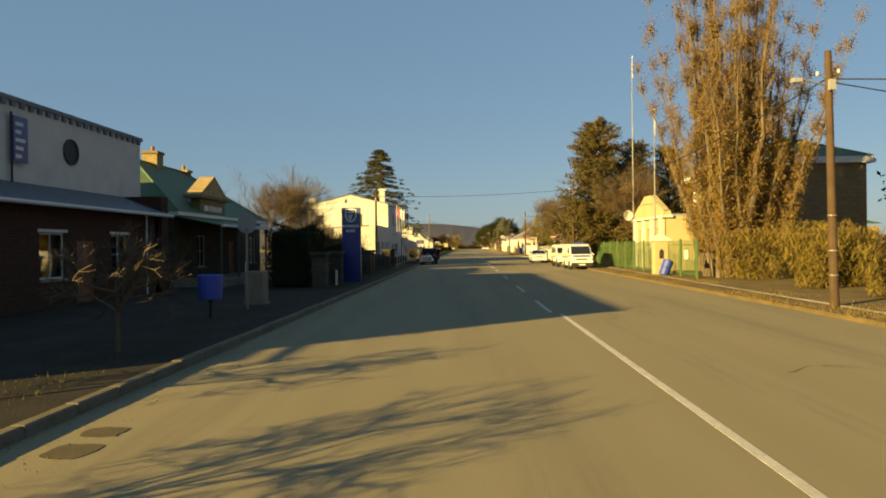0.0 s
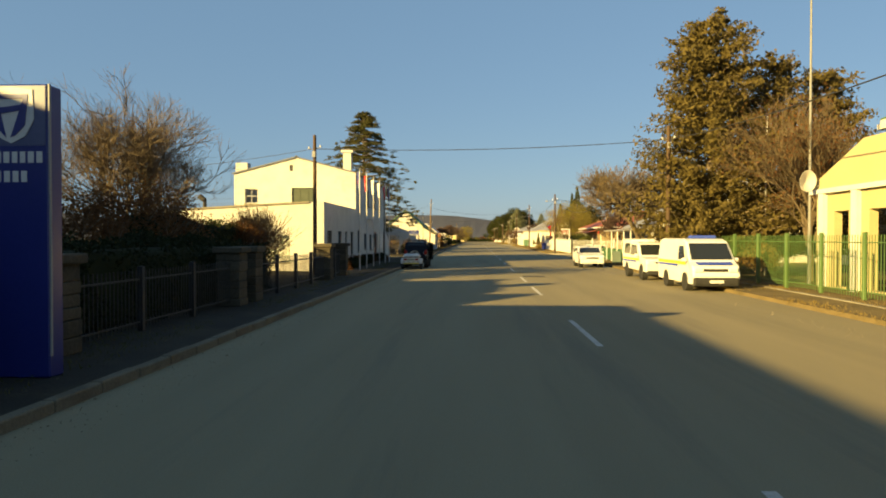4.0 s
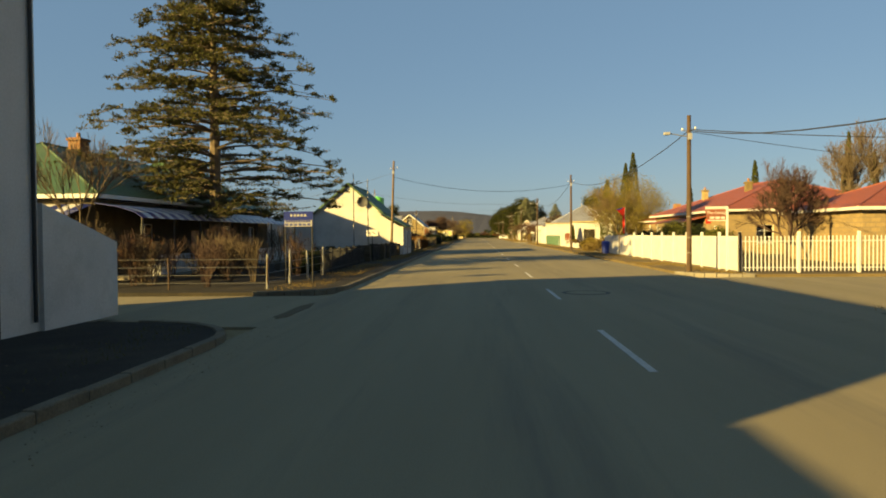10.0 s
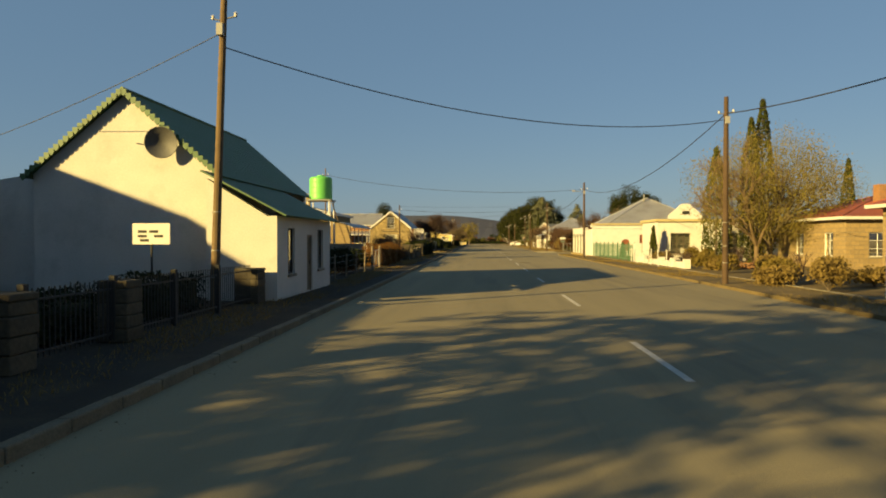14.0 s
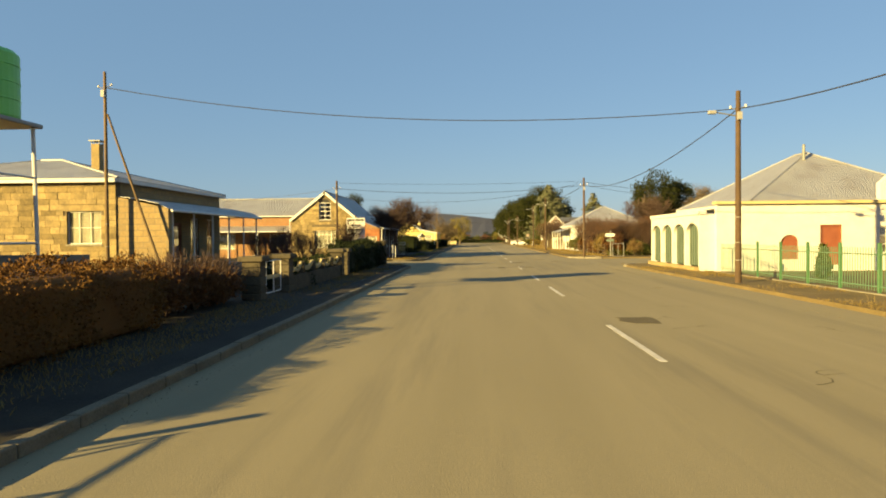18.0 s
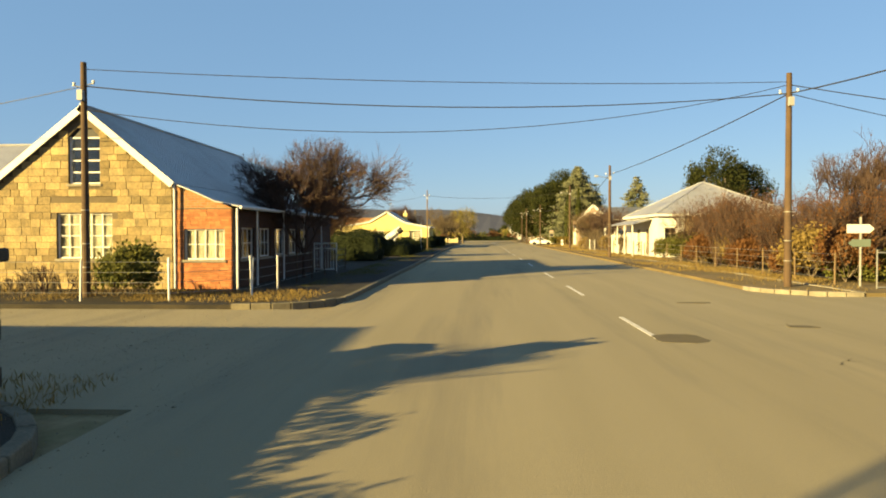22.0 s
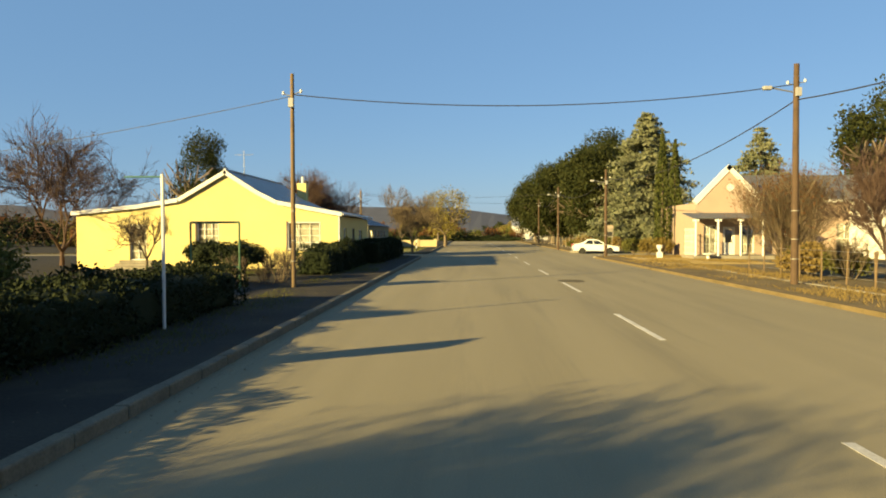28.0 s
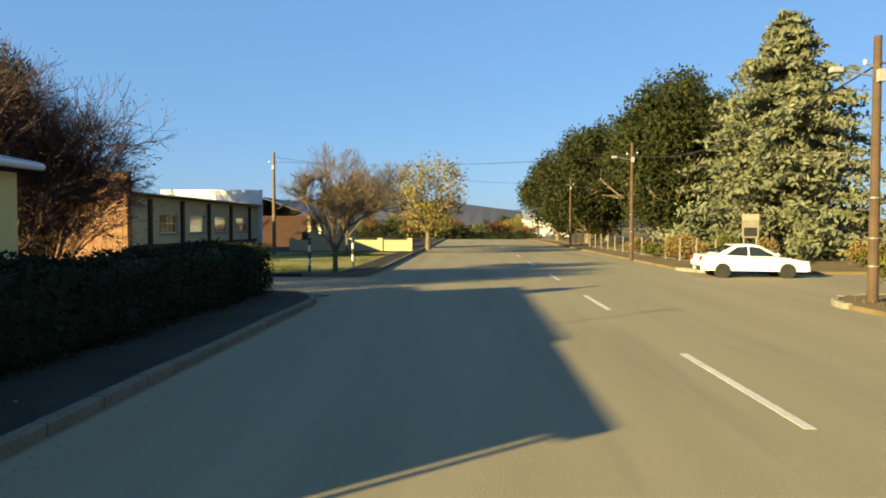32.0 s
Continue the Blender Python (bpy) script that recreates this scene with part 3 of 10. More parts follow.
class Twigs:
    """Collects tapered branches and links them as one mesh."""
    def __init__(self, seed):
        self.v, self.f, self.rng, self.tips = [], [], random.Random(seed), []

    def bar(self, a, b, r0, r1, n=4):
        d = (b - a).normalized()
        q = d.to_track_quat('Z', 'Y')
        base = len(self.v)
        for p, r in ((a, r0), (b, r1)):
            for k in range(n):
                self.v.append(p + q @ Vector((r * math.cos(k * 6.2832 / n), r * math.sin(k * 6.2832 / n), 0)))
        for k in range(n):
            self.f.append((base + k, base + (k + 1) % n, base + n + (k + 1) % n, base + n + k))

    def grow(self, a, way, length, r, depth, spread=0.55, lift=0.12, kids=(2, 3), shrink=0.74, segs=3, wander=0.16):
        rng = self.rng
        p, d = a.copy(), way.normalized()
        for k in range(segs):
            d = (d + Vector((rng.uniform(-1, 1), rng.uniform(-1, 1), rng.uniform(-1, 1))) * wander + Vector((0, 0, lift))).normalized()
            q = p + d * (length / segs)
            ra, rb = r * (1 - 0.35 * k / segs), r * (1 - 0.35 * (k + 1) / segs)
            self.bar(p, q, ra, rb, 6 if r > 0.06 else 4 if r > 0.015 else 3)
            p = q
            if depth > 0 and k < segs - 1 and rng.random() < 0.6:
                self.kid(p, d, length, r * 0.6, depth, spread, lift, kids, shrink, segs, wander)
        if depth <= 0:
            self.tips.append(p)
            return
        for _ in range(rng.randint(*kids)):
            self.kid(p, d, length, r * 0.68, depth, spread, lift, kids, shrink, segs, wander)

    def kid(self, p, d, length, r, depth, spread, lift, kids, shrink, segs, wander):
        rng = self.rng
        side = d.cross(Vector((rng.uniform(-1, 1), rng.uniform(-1, 1), rng.uniform(-1, 1)))).normalized()
        nd = (d + side * spread * rng.uniform(0.6, 1.4)).normalized()
        self.grow(p, nd, length * shrink * rng.uniform(0.75, 1.2), max(r, 0.0045), depth - 1, spread, lift, kids, shrink, segs, wander)

    def link(self, name, mat, parent):
        me = bpy.data.meshes.new(name)
        me.from_pydata([tuple(q) for q in self.v], [], self.f)
        me.materials.append(mat)
        return part(name, me, mat, parent)


def bare_tree(name, x, y, height, label, seed, mat=None, spread=0.6, lift=0.1, trunk=0.3, r=None, depth=5, kids=(2, 3), leaves=None, leaf_n=0, leaf_size=0.08, wander=0.16, shrink=0.74, lean=(0, 0), forks=3):
    t = thing(name, x, y, 0.0, label, "tree")
    r = r or height * 0.022
    tw = Twigs(seed)
    rng = tw.rng
    th = height * trunk
    top = Vector((lean[0], lean[1], th))
    trunk_bm = bmesh.new()
    tube(trunk_bm, (0, 0, -0.1), (lean[0] * 0.4, lean[1] * 0.4, th * 0.5), r * 1.35, r * 1.05, n=9)
    tube(trunk_bm, (lean[0] * 0.4, lean[1] * 0.4, th * 0.5), top, r * 1.05, r * 0.95, n=9)
    part("trunk", trunk_bm, mat or BARK, t)
    for k in range(forks):
        an = k * 6.2832 / forks + rng.uniform(-0.5, 0.5)
        d = Vector((math.cos(an) * spread, math.sin(an) * spread, 1)).normalized()
        tw.grow(top, d, (height - th) * 0.36, r * 0.75, depth, spread, lift, kids, shrink, 3, wander)
    tw.link("branchwork", mat or BARK, t)
    if leaves:
        pts = np.array([tuple(p) for p in tw.tips])
        g = np.random.default_rng(seed)
        leaf_cloud("foliage", pts[g.integers(0, len(pts), leaf_n)] + g.normal(0, 0.18, (leaf_n, 3)), leaves, t, leaf_size, seed)
    return t


def courses(parent, name, mat, axis, at, u0, u1, z0, z1, size, seed, holes=(), limit=None, joint=0.014, proud=0.03):
    """Coursed blocks on the outer face of a wall, each an object on one shared mesh; limit(z) gives the usable (u0, u1) of a course."""
    me = mesh_of(name, softbox(0, 1, -1, 0, 0, 1, 0.035, 1), mat)
    rng = random.Random(seed)
    z = z0
    while z < z1 - 0.06:
        h = min(size[1] * rng.uniform(0.82, 1.18), z1 - z)
        a, b = limit(z + h) if limit else (u0, u1)
        spans = [(a, b)]
        for c, d, e, f in holes:
            if e < z + h - 0.02 and f > z + 0.02:
                spans = [q for s, t in spans for q in ((s, min(t, c)), (max(s, d), t)) if q[1] - q[0] > 0.06]
        for s, t in spans:
            u = s
            while u < t - 0.02:
                w = size[0] * rng.uniform(0.6, 1.35)
                if t - u - w < size[0] * 0.45:
                    w = t - u
                o = new(name, me)
                o.parent = parent
                p = proud * rng.uniform(0.4, 1.2)
                sc = Matrix.Diagonal((w - joint, p + 0.02, h - joint, 1))
                if axis == 'y':
                    o.matrix_local = Matrix.Translation((u + joint / 2, at + 0.02, z + joint / 2)) @ sc
                else:
                    o.matrix_local = Matrix.Translation((at - 0.02, u + joint / 2, z + joint / 2)) @ Matrix.Rotation(radians(90), 4, 'Z') @ sc
                u += w
        z += h


def clumps(centre, radii, n, seed, per=60, r=0.35, shell=0.55, low=-1.0):
    """Points of leaves, gathered in clumps over an ellipsoid, with gaps between the clumps."""
    g = np.random.default_rng(seed)
    out = []
    while len(out) < n:
        d = g.normal(size=3)
        d /= np.linalg.norm(d)
        if d[2] < low:
            continue
        s = shell + (1 - shell) * g.random() ** 0.7
        c = np.array(centre) + d * s * np.array(radii)
        out.append(c + np.clip(g.normal(0, r * 0.55, (per, 3)), -r, r))
    return np.concatenate(out)


# ---- ground, road, kerbs ----
ROAD_L, ROAD_R, LIFT = -3.1, 11.3, 0.13

ground = tagged(part("ground", boxes((-1800, 1800, -300, 3200, -0.6, -0.06)), SOIL), "dry yellow-brown veld reaching the horizon", "ground", kind="structure")
road = tagged(part("road", boxes((ROAD_L, ROAD_R, -60, 410, -0.3, 0.0)), TAR), "worn grey-brown tarred street with faint patches", "road", kind="structure")
for name, x0, x1, y0, y1 in (("side_street_1", -90, ROAD_L - 0.002, 94.8, 102.3), ("side_street_2", ROAD_R + 0.002, 100, 97.0, 110.3), ("side_street_3", -90, ROAD_L - 0.002, 211.8, 222.0),
                             ("side_street_4", ROAD_R + 0.002, 100, 211.5, 226.0), ("side_street_5", -90, ROAD_L - 0.002, 319.0, 326.0), ("side_street_6", ROAD_R + 0.002, 100, 318.6, 328.4)):
    tagged(part(name, boxes((x0, x1, y0, y1, -0.3, 0.0)), TAR), "tarred side street with sandy edges", "road", kind="structure")


def rounded(x0, x1, y0, y1, corners, r=2.6):
    """The outline of a street block, anticlockwise, with the named corners (of 'sw', 'se', 'ne', 'nw') rounded."""
    out = []
    for key, cx, cy, sx, sy, start in (("sw", x0, y0, 1, 1, 180), ("se", x1, y0, -1, 1, 270), ("ne", x1, y1, -1, -1, 0), ("nw", x0, y1, 1, -1, 90)):
        if key in corners:
            for k in range(9):
                an = radians(start + k * 90 / 8)
                out.append((cx + sx * r + r * math.cos(an), cy + sy * r + r * math.sin(an)))
        else:
            out.append((cx, cy))
    return out


def raised(name, outline, z, mat, label, category):
    bm = bmesh.new()
    top = [bm.verts.new((x, y, z)) for x, y in outline]
    low = [bm.verts.new((x, y, -0.2)) for x, y in outline]
    bm.faces.new(top)
    for k in range(len(top)):
        j = (k + 1) % len(top)
        bm.faces.new((low[k], low[j], top[j], top[k]))
    return tagged(part(name, bm, mat), label, category, kind="structure")


BLOCKS_L = [(-50, 94.8, ("ne",)), (102.3, 211.8, ("se", "ne")), (222.0, 319.0, ("se", "ne")), (326.0, 900, ("se",))]
BLOCKS_R = [(-50, 97.0, ("nw",), 11.2), (110.3, 211.5, ("sw", "nw"), 11.1), (226.0, 318.6, ("sw", "nw"), 10.1), (328.4, 900, ("sw",), 10.5)]
kerb_runs = []
for k, (y0, y1, c) in enumerate(BLOCKS_L):
    o = rounded(-90, ROAD_L, y0, y1, c)
    raised(f"pavement_{k + 1}", o, LIFT - 0.01, PAVESHADE, "left-hand pavement behind a concrete kerb, shade put into its colour", "pavement")
    kerb_runs.append([p for p in o if p[0] > -16])
for k, (y0, y1, c, edge) in enumerate(BLOCKS_R):
    o = rounded(edge, 100, y0, y1, c)
    raised(f"pavement_{k + 5}", o, LIFT - 0.01, PAVE, "sandy earth pavement with sparse dry grass", "pavement")
    run = [p for p in o if p[0] < 26]
    kerb_runs.append(run[-1:] + run[:-1] if len(run) > 2 and run[0][1] < run[-1][1] and run[0][0] > 12 else run)

# centre line: a long stripe where the drive begins, then dashes
markings = tagged(new("road_markings"), "worn white dashed centre line on the tar", "road markings", kind="structure")


# ---- left side of the street ----
DARKSHUT = surface("shutter_and_shaded_post", (0.03, 0.042, 0.026), (0.045, 0.06, 0.038), 0.7, fine=20, coarse=2)


def general_store():
    h = thing("general_store", -13.4, 18, 0.12, "white-plastered upper storey above a shade-coloured brick shop front", "shop")
    W = lambda x0, x1, y0, y1, z0, z1: (x0 + 13.4, x1 + 13.4, y0 - 18, y1 - 18, z0, z1)
    part("wall", boxes(W(-24, -13.4, 3.9, 31.35, 0, 6.9)), WHITE, h)
    part("parapet", boxes(W(-24.1, -13.3, 3.8, 31.45, 6.9, 7.05)), SLATE, h)
    for k in range(56):
        y = 4.1 + k * 0.49
        part("dentil", boxes(W(-13.4, -13.32, y, y + 0.22, 6.72, 6.9)), SLATE, h)
    part("lower_wall", pierced('x', 1.6, -0.3, -14.1, 11.6, 0, 3.35, [(7.6, 8.9, 0.95, 2.45), (3.2, 4.6, 0.95, 2.45), (5.3, 6.4, 0.0, 2.2), (-1.5, 0, 0.95, 2.45)]), BRICKSHADE, h)
    part("lower_end_wall", boxes((0.0, 1.6, 11.3, 11.6, 0, 3.4)), BRICKSHADE, h)
    part("brick_pier", boxes((0.1, 1.75, 11.6, 12.3, 0, 4.2)), BRICKSHADE, h)
    for a, b in ((7.6, 8.9), (3.2, 4.6), (-1.5, 0)):
        window_in(h, 'x', 1.6, -1, a, b, 0.95, 2.45, 2, 2)
        part("window_label_band", boxes((1.6, 1.63, a - 0.1, b + 0.1, 2.47, 2.57)), WHITEP, h)
    door_in(h, 'x', 1.6, -1, 5.3, 6.4, 0, 2.2, WOODRED)
    part("lean_to_roof", slab([(-0.1, -14.2, 4.25), (2.1, -14.2, 3.4), (2.1, 11.9, 3.4), (-0.1, 11.9, 4.25)], 0.06), SLATE, h)
    gutter(h, (2.15, -14.2, 3.33), (2.15, 11.9, 3.33), 0.07)
    downpipe(h, 1.75, 10.2, 0, 3.3)
    ring = lathe([(0.5, 0), (0.5, 0.06), (0.42, 0.06), (0.42, 0.02)], 28)
    vent = part("round_window", ring, BLACK, h)
    vent.matrix_local = pose(0.0, 7.73, 5.64, 0, 90, 0)
    sign = part("banner", boxes((0.12, 0.15, 4.2, 4.95, 4.85, 6.4)), NAVY, h, "dark blue hanging banner with white marks")
    part("banner_pole", rod((0.13, 4.12, 3.4), (0.13, 4.12, 6.5), 0.04), BLACK, h)
    for k in range(5):
        part("banner_mark", boxes((0.15, 0.156, 4.3, 4.6 + 0.1 * (k % 3), 5.0 + 0.27 * k, 5.12 + 0.27 * k)), WHITEP, sign)


def bank_house():
    h = thing("bank_house", -19, 46, 0.12, "shade-coloured stone bank villa with green iron roof and stone pediment", "bank")
    x0, x1, y0, y1 = -1.5, 6.2, -12.5, 1.8
    holes = [(-9.5, -8.3, 0.9, 2.6), (-4.6, -3.4, 0.0, 2.3), (-0.6, 0.8, 0.9, 2.6)]
    part("wall", pierced('x', x1, -0.4, y0, y1, 0, 3.7, holes), STONESHADE, h)
    part("end_wall", boxes((x0, x1 - 0.4, y0, y0 + 0.4, 0, 3.7)), STONESHADE, h)
    part("end_wall", boxes((x0, x1 - 0.4, y1 - 0.4, y1, 0, 3.7)), STONESHADE, h)
    part("back_wall", boxes((x0, x0 + 0.4, y0 + 0.4, y1 - 0.4, 0, 3.7)), STONESHADE, h)
    hip_roof(h, x0, x1, y0, y1, 3.75, 6.9, GREENROOF, over=0.45)
    for a, b, c, d in holes[:1] + holes[2:]:
        window_in(h, 'x', x1, -1, a, b, c, d, 2, 2)
    door_in(h, 'x', x1, -1, -4.6, -3.4, 0, 2.3, WOODRED)
    # pediment over the entrance
    part("pediment_wall", boxes((x1 - 0.3, x1 + 0.25, -9.6, -5.9, 3.6, 4.75)), STONE, h)
    part("pediment", prism([(-10.0, 4.75), (-5.5, 4.75), (-7.75, 5.95)], 'x', x1 - 0.5, x1 + 0.35), STONE, h)
    part("pediment_cornice", boxes((x1 - 0.5, x1 + 0.45, -10.15, -5.35, 4.62, 4.78)), STONE, h)
    for k, w in enumerate((0.35, 0.2, 0.25, 0.3, 0.22, 0.3, 0.25)):
        part("sign_letter_bar", boxes((x1 + 0.25, x1 + 0.275, -9.1 + k * 0.4, -9.1 + k * 0.4 + w, 3.95, 4.25)), WHITEP, h)
    # verandah
    part("verandah_roof", slab([(x1, -13.0, 3.6), (x1 + 2.6, -13.0, 3.05), (x1 + 2.6, -2.5, 3.05), (x1, -2.5, 3.6)], 0.06), GREENROOF, h)
    gutter(h, (x1 + 2.65, -13, 3.0), (x1 + 2.65, -2.5, 3.0), 0.07)
    # posts coloured dark to stand for the verandah's shade
    for k in range(5):
        part("verandah_post", rod((x1 + 2.45, -12.6 + k * 2.5, 0), (x1 + 2.45, -12.6 + k * 2.5, 3.0), 0.06), DARKSHUT, h)
    part("stoep", boxes((x1, x1 + 2.8, -13, -2.3, 0, 0.35)), CONC, h)
    part("stair", boxes((x1 + 2.8, x1 + 3.1, -6.5, -4.5, 0, 0.17)), CONC, h)
    for y in (-6.4, -4.6):
        part("handrail", rod((x1 + 2.7, y, 1.3), (x1 + 3.9, y, 0.85), 0.025), GALV, h)
        part("handrail_post", rod((x1 + 3.9, y, 0), (x1 + 3.9, y, 0.85), 0.025), GALV, h)
    chimney(h, 2.35, -6.3, 5.5, 7.65, 0.9, 0.8, STONE)
    chimney(h, 2.35, -1.9, 5.5, 7.05, 0.75, 0.65, STONE)


def white_hall():
    """Two-storey limewashed building with a single-storey annex."""
    h = thing("two_storey_house", -11.5, 80, 0.12, "limewashed two-storey building with steel windows and dark verge", "house")
    ox, oy = 11.5, -80
    X1, X0, Y0, Y1 = -7.05 + ox, -16.2 + ox, 77.8 + oy, 93.4 + oy
    up = [(82.9, 84.1), (85.1, 85.45), (86.75, 87.9), (90.0, 91.2)]
    low = [(78.4, 79.7, 0.9, 2.5), (81.7, 83.0, 1.05, 2.25), (84.5, 85.65, 0.95, 2.22)]
    holes = [(a + oy, b + oy, 4.52, 5.86) for a, b in up] + [(a + oy, b + oy, c, d) for a, b, c, d in low] + [(86.5 + oy, 88.5 + oy, 0.05, 2.43)]
    part("street_wall", pierced('x', X1, -0.4, Y0, Y1, 0, 6.75, holes), WHITE, h)
    gh = [(-0.35, 1.5, 4.25, 5.65), (-3.9, -2.9, 4.5, 5.6)]
    part("gable_wall", pierced('y', Y0, 0.4, X0, X1 - 0.4, 0, 6.6, gh), WHITE, h)
    part("gable_top", prism([(X0, 6.6), (X1 - 0.005, 6.6), (X1 - 0.005, 6.75), (0, 7.9), (X0, 6.75)], 'y', Y0 + 0.003, Y0 + 0.4), WHITE, h)
    part("far_wall", prism([(X0, 0), (X1 - 0.4, 0), (X1 - 0.4, 6.7), (0, 7.85), (X0, 6.7)], 'y', Y1 - 0.4, Y1), WHITE, h)
    part("back_wall", boxes((X0, X0 + 0.4, Y0 + 0.4, Y1 - 0.4, 0, 6.7)), WHITE, h)
    gable_roof_y(h, X0, X1, Y0, Y1, 6.8, 7.98, 6.8, 0, SLATE, over=0.12, thick=0.09)
    part("vent", boxes((-0.5, -0.25, Y0 - 0.01, Y0 + 0.03, 6.9, 7.35)), BLACK, h)
    for a, b in up:
        window_in(h, 'x', X1, -1, a + oy, b + oy, 4.52, 5.86, 3 if b - a > 1 else 1, 4, BLACK)
    for a, b, c, d in low:
        window_in(h, 'x', X1, -1, a + oy, b + oy, c, d, 3 if b - a < 1.5 else 4, 4, BLACK, curtain=LACE)
    window_in(h, 'y', Y0, 1, -0.35, 1.5, 4.25, 5.65, 3, 1, DARKSHUT, glass=DARKSHUT)
    window_in(h, 'y', Y0, 1, -3.9, -2.9, 4.5, 5.6, 2, 2, WHITEP)
    door_in(h, 'x', X1, -1, 86.5 + oy, 88.5 + oy, 0.05, 2.43, WOODRED, 2, True)
    part("door_step", boxes((X1, X1 + 0.5, 86.4 + oy, 88.6 + oy, 0, 0.05)), CONC, h)
    part("ledge", boxes((X1, X1 + 0.22, 83.0 + oy, 87.8 + oy, 3.4, 3.5)), WHITE, h)
    part("wall_lamp", boxes((X1, X1 + 0.2, 86.25 + oy, 86.4 + oy, 1.9, 2.15)), BLACK, h)
    board = part("notice_board", boxes((X1 + 0.05, X1 + 0.1, 88.65 + oy, 91.65 + oy, 0.95, 2.25)), WHITEP, h, "white painted notice board with faded lines")
    for k in range(6):
        part("board_line", boxes((X1 + 0.1, X1 + 0.106, 88.85 + oy, 90.4 + oy + 0.35 * (k % 3), 1.12 + 0.19 * k, 1.16 + 0.19 * k)), GREYP, board)
    part("board_post", rod((X1 + 0.2, 91.9 + oy, 0), (X1 + 0.2, 91.9 + oy, 2.5), 0.06), BLACK, h)
    downpipe(h, X1 + 0.06, 93.2 + oy, 0.2, 6.7, BLACK)
    part("end_wall_low", prism([(93.4 + oy, 0), (96.2 + oy, 0), (96.2 + oy, 1.75), (93.4 + oy, 2.55)], 'x', X1 - 0.3, X1 + 0.1), WHITE, h)
    chimney(h, -7.75 + ox, 78.5 + oy, 6.3, 8.55, 0.6, 0.6, WHITE, cap=False)
    part("chimney_head", boxes((-8.2 + ox, -7.3 + ox, 78.1 + oy, 78.9 + oy, 8.3, 8.5)), WHITE, h)
    part("back_chimney", boxes((X0 - 0.1, X0 + 0.8, Y0 + 0.6, Y0 + 1.4, 6.5, 7.6)), WHITE, h)
    # annex towards the drive's start
    a0 = 66.5 + oy
    ah = [(67.4, 68.7), (70.6, 71.7), (73.0, 73.7), (74.9, 76.0)]
    part("annex_wall", pierced('x', X1 + 0.15, -0.4, a0, Y0, 0, 4.0, [(a + oy, b + oy, 0.75, 2.35) for a, b in ah]), WHITE, h)
    for a, b in ah:
        window_in(h, 'x', X1 + 0.15, -1, a + oy, b + oy, 0.75, 2.35, 2, 4, BLACK, curtain=LACE)
    part("annex_end_wall", pierced('y', a0, 0.4, X0, X1 - 0.25, 0, 3.35, [(-0.2, 2.6, 0.5, 2.05)]), WHITE, h)
    part("annex_end_top", prism([(X0, 3.35), (X1 - 0.25, 3.35), (X1 - 0.25, 4.0), (X1 - 0.7, 3.98), (X0, 3.5)], 'y', a0 + 0.002, a0 + 0.4), WHITE, h)
    window_in(h, 'y', a0, 1, -0.2, 2.6, 0.5, 2.05, 6, 4, GREENPALE)
    part("annex_roof", slab([(X0 - 0.3, a0 + 0.3, 3.42), (X1 - 0.2, a0 + 0.3, 3.85), (X1 - 0.2, Y0, 3.85), (X0 - 0.3, Y0, 3.42)], 0.06), IRON, h)
    part("annex_verge", slab([(X0 - 0.3, a0 - 0.08, 3.55), (X1 - 0.7, a0 - 0.08, 4.03), (X1 - 0.7, a0 + 0.45, 4.03), (X0 - 0.3, a0 + 0.45, 3.55)], 0.1), CONC, h)
    part("flue", rod((-3.4, a0 + 2.5, 3.4), (-3.4, a0 + 2.5, 4.3), 0.12, n=8), BLACK, h)
    part("flue_cowl", rod((-3.4, a0 + 2.5, 4.25), (-3.75, a0 + 2.5, 4.5), 0.16, 0.18, n=8), BLACK, h)


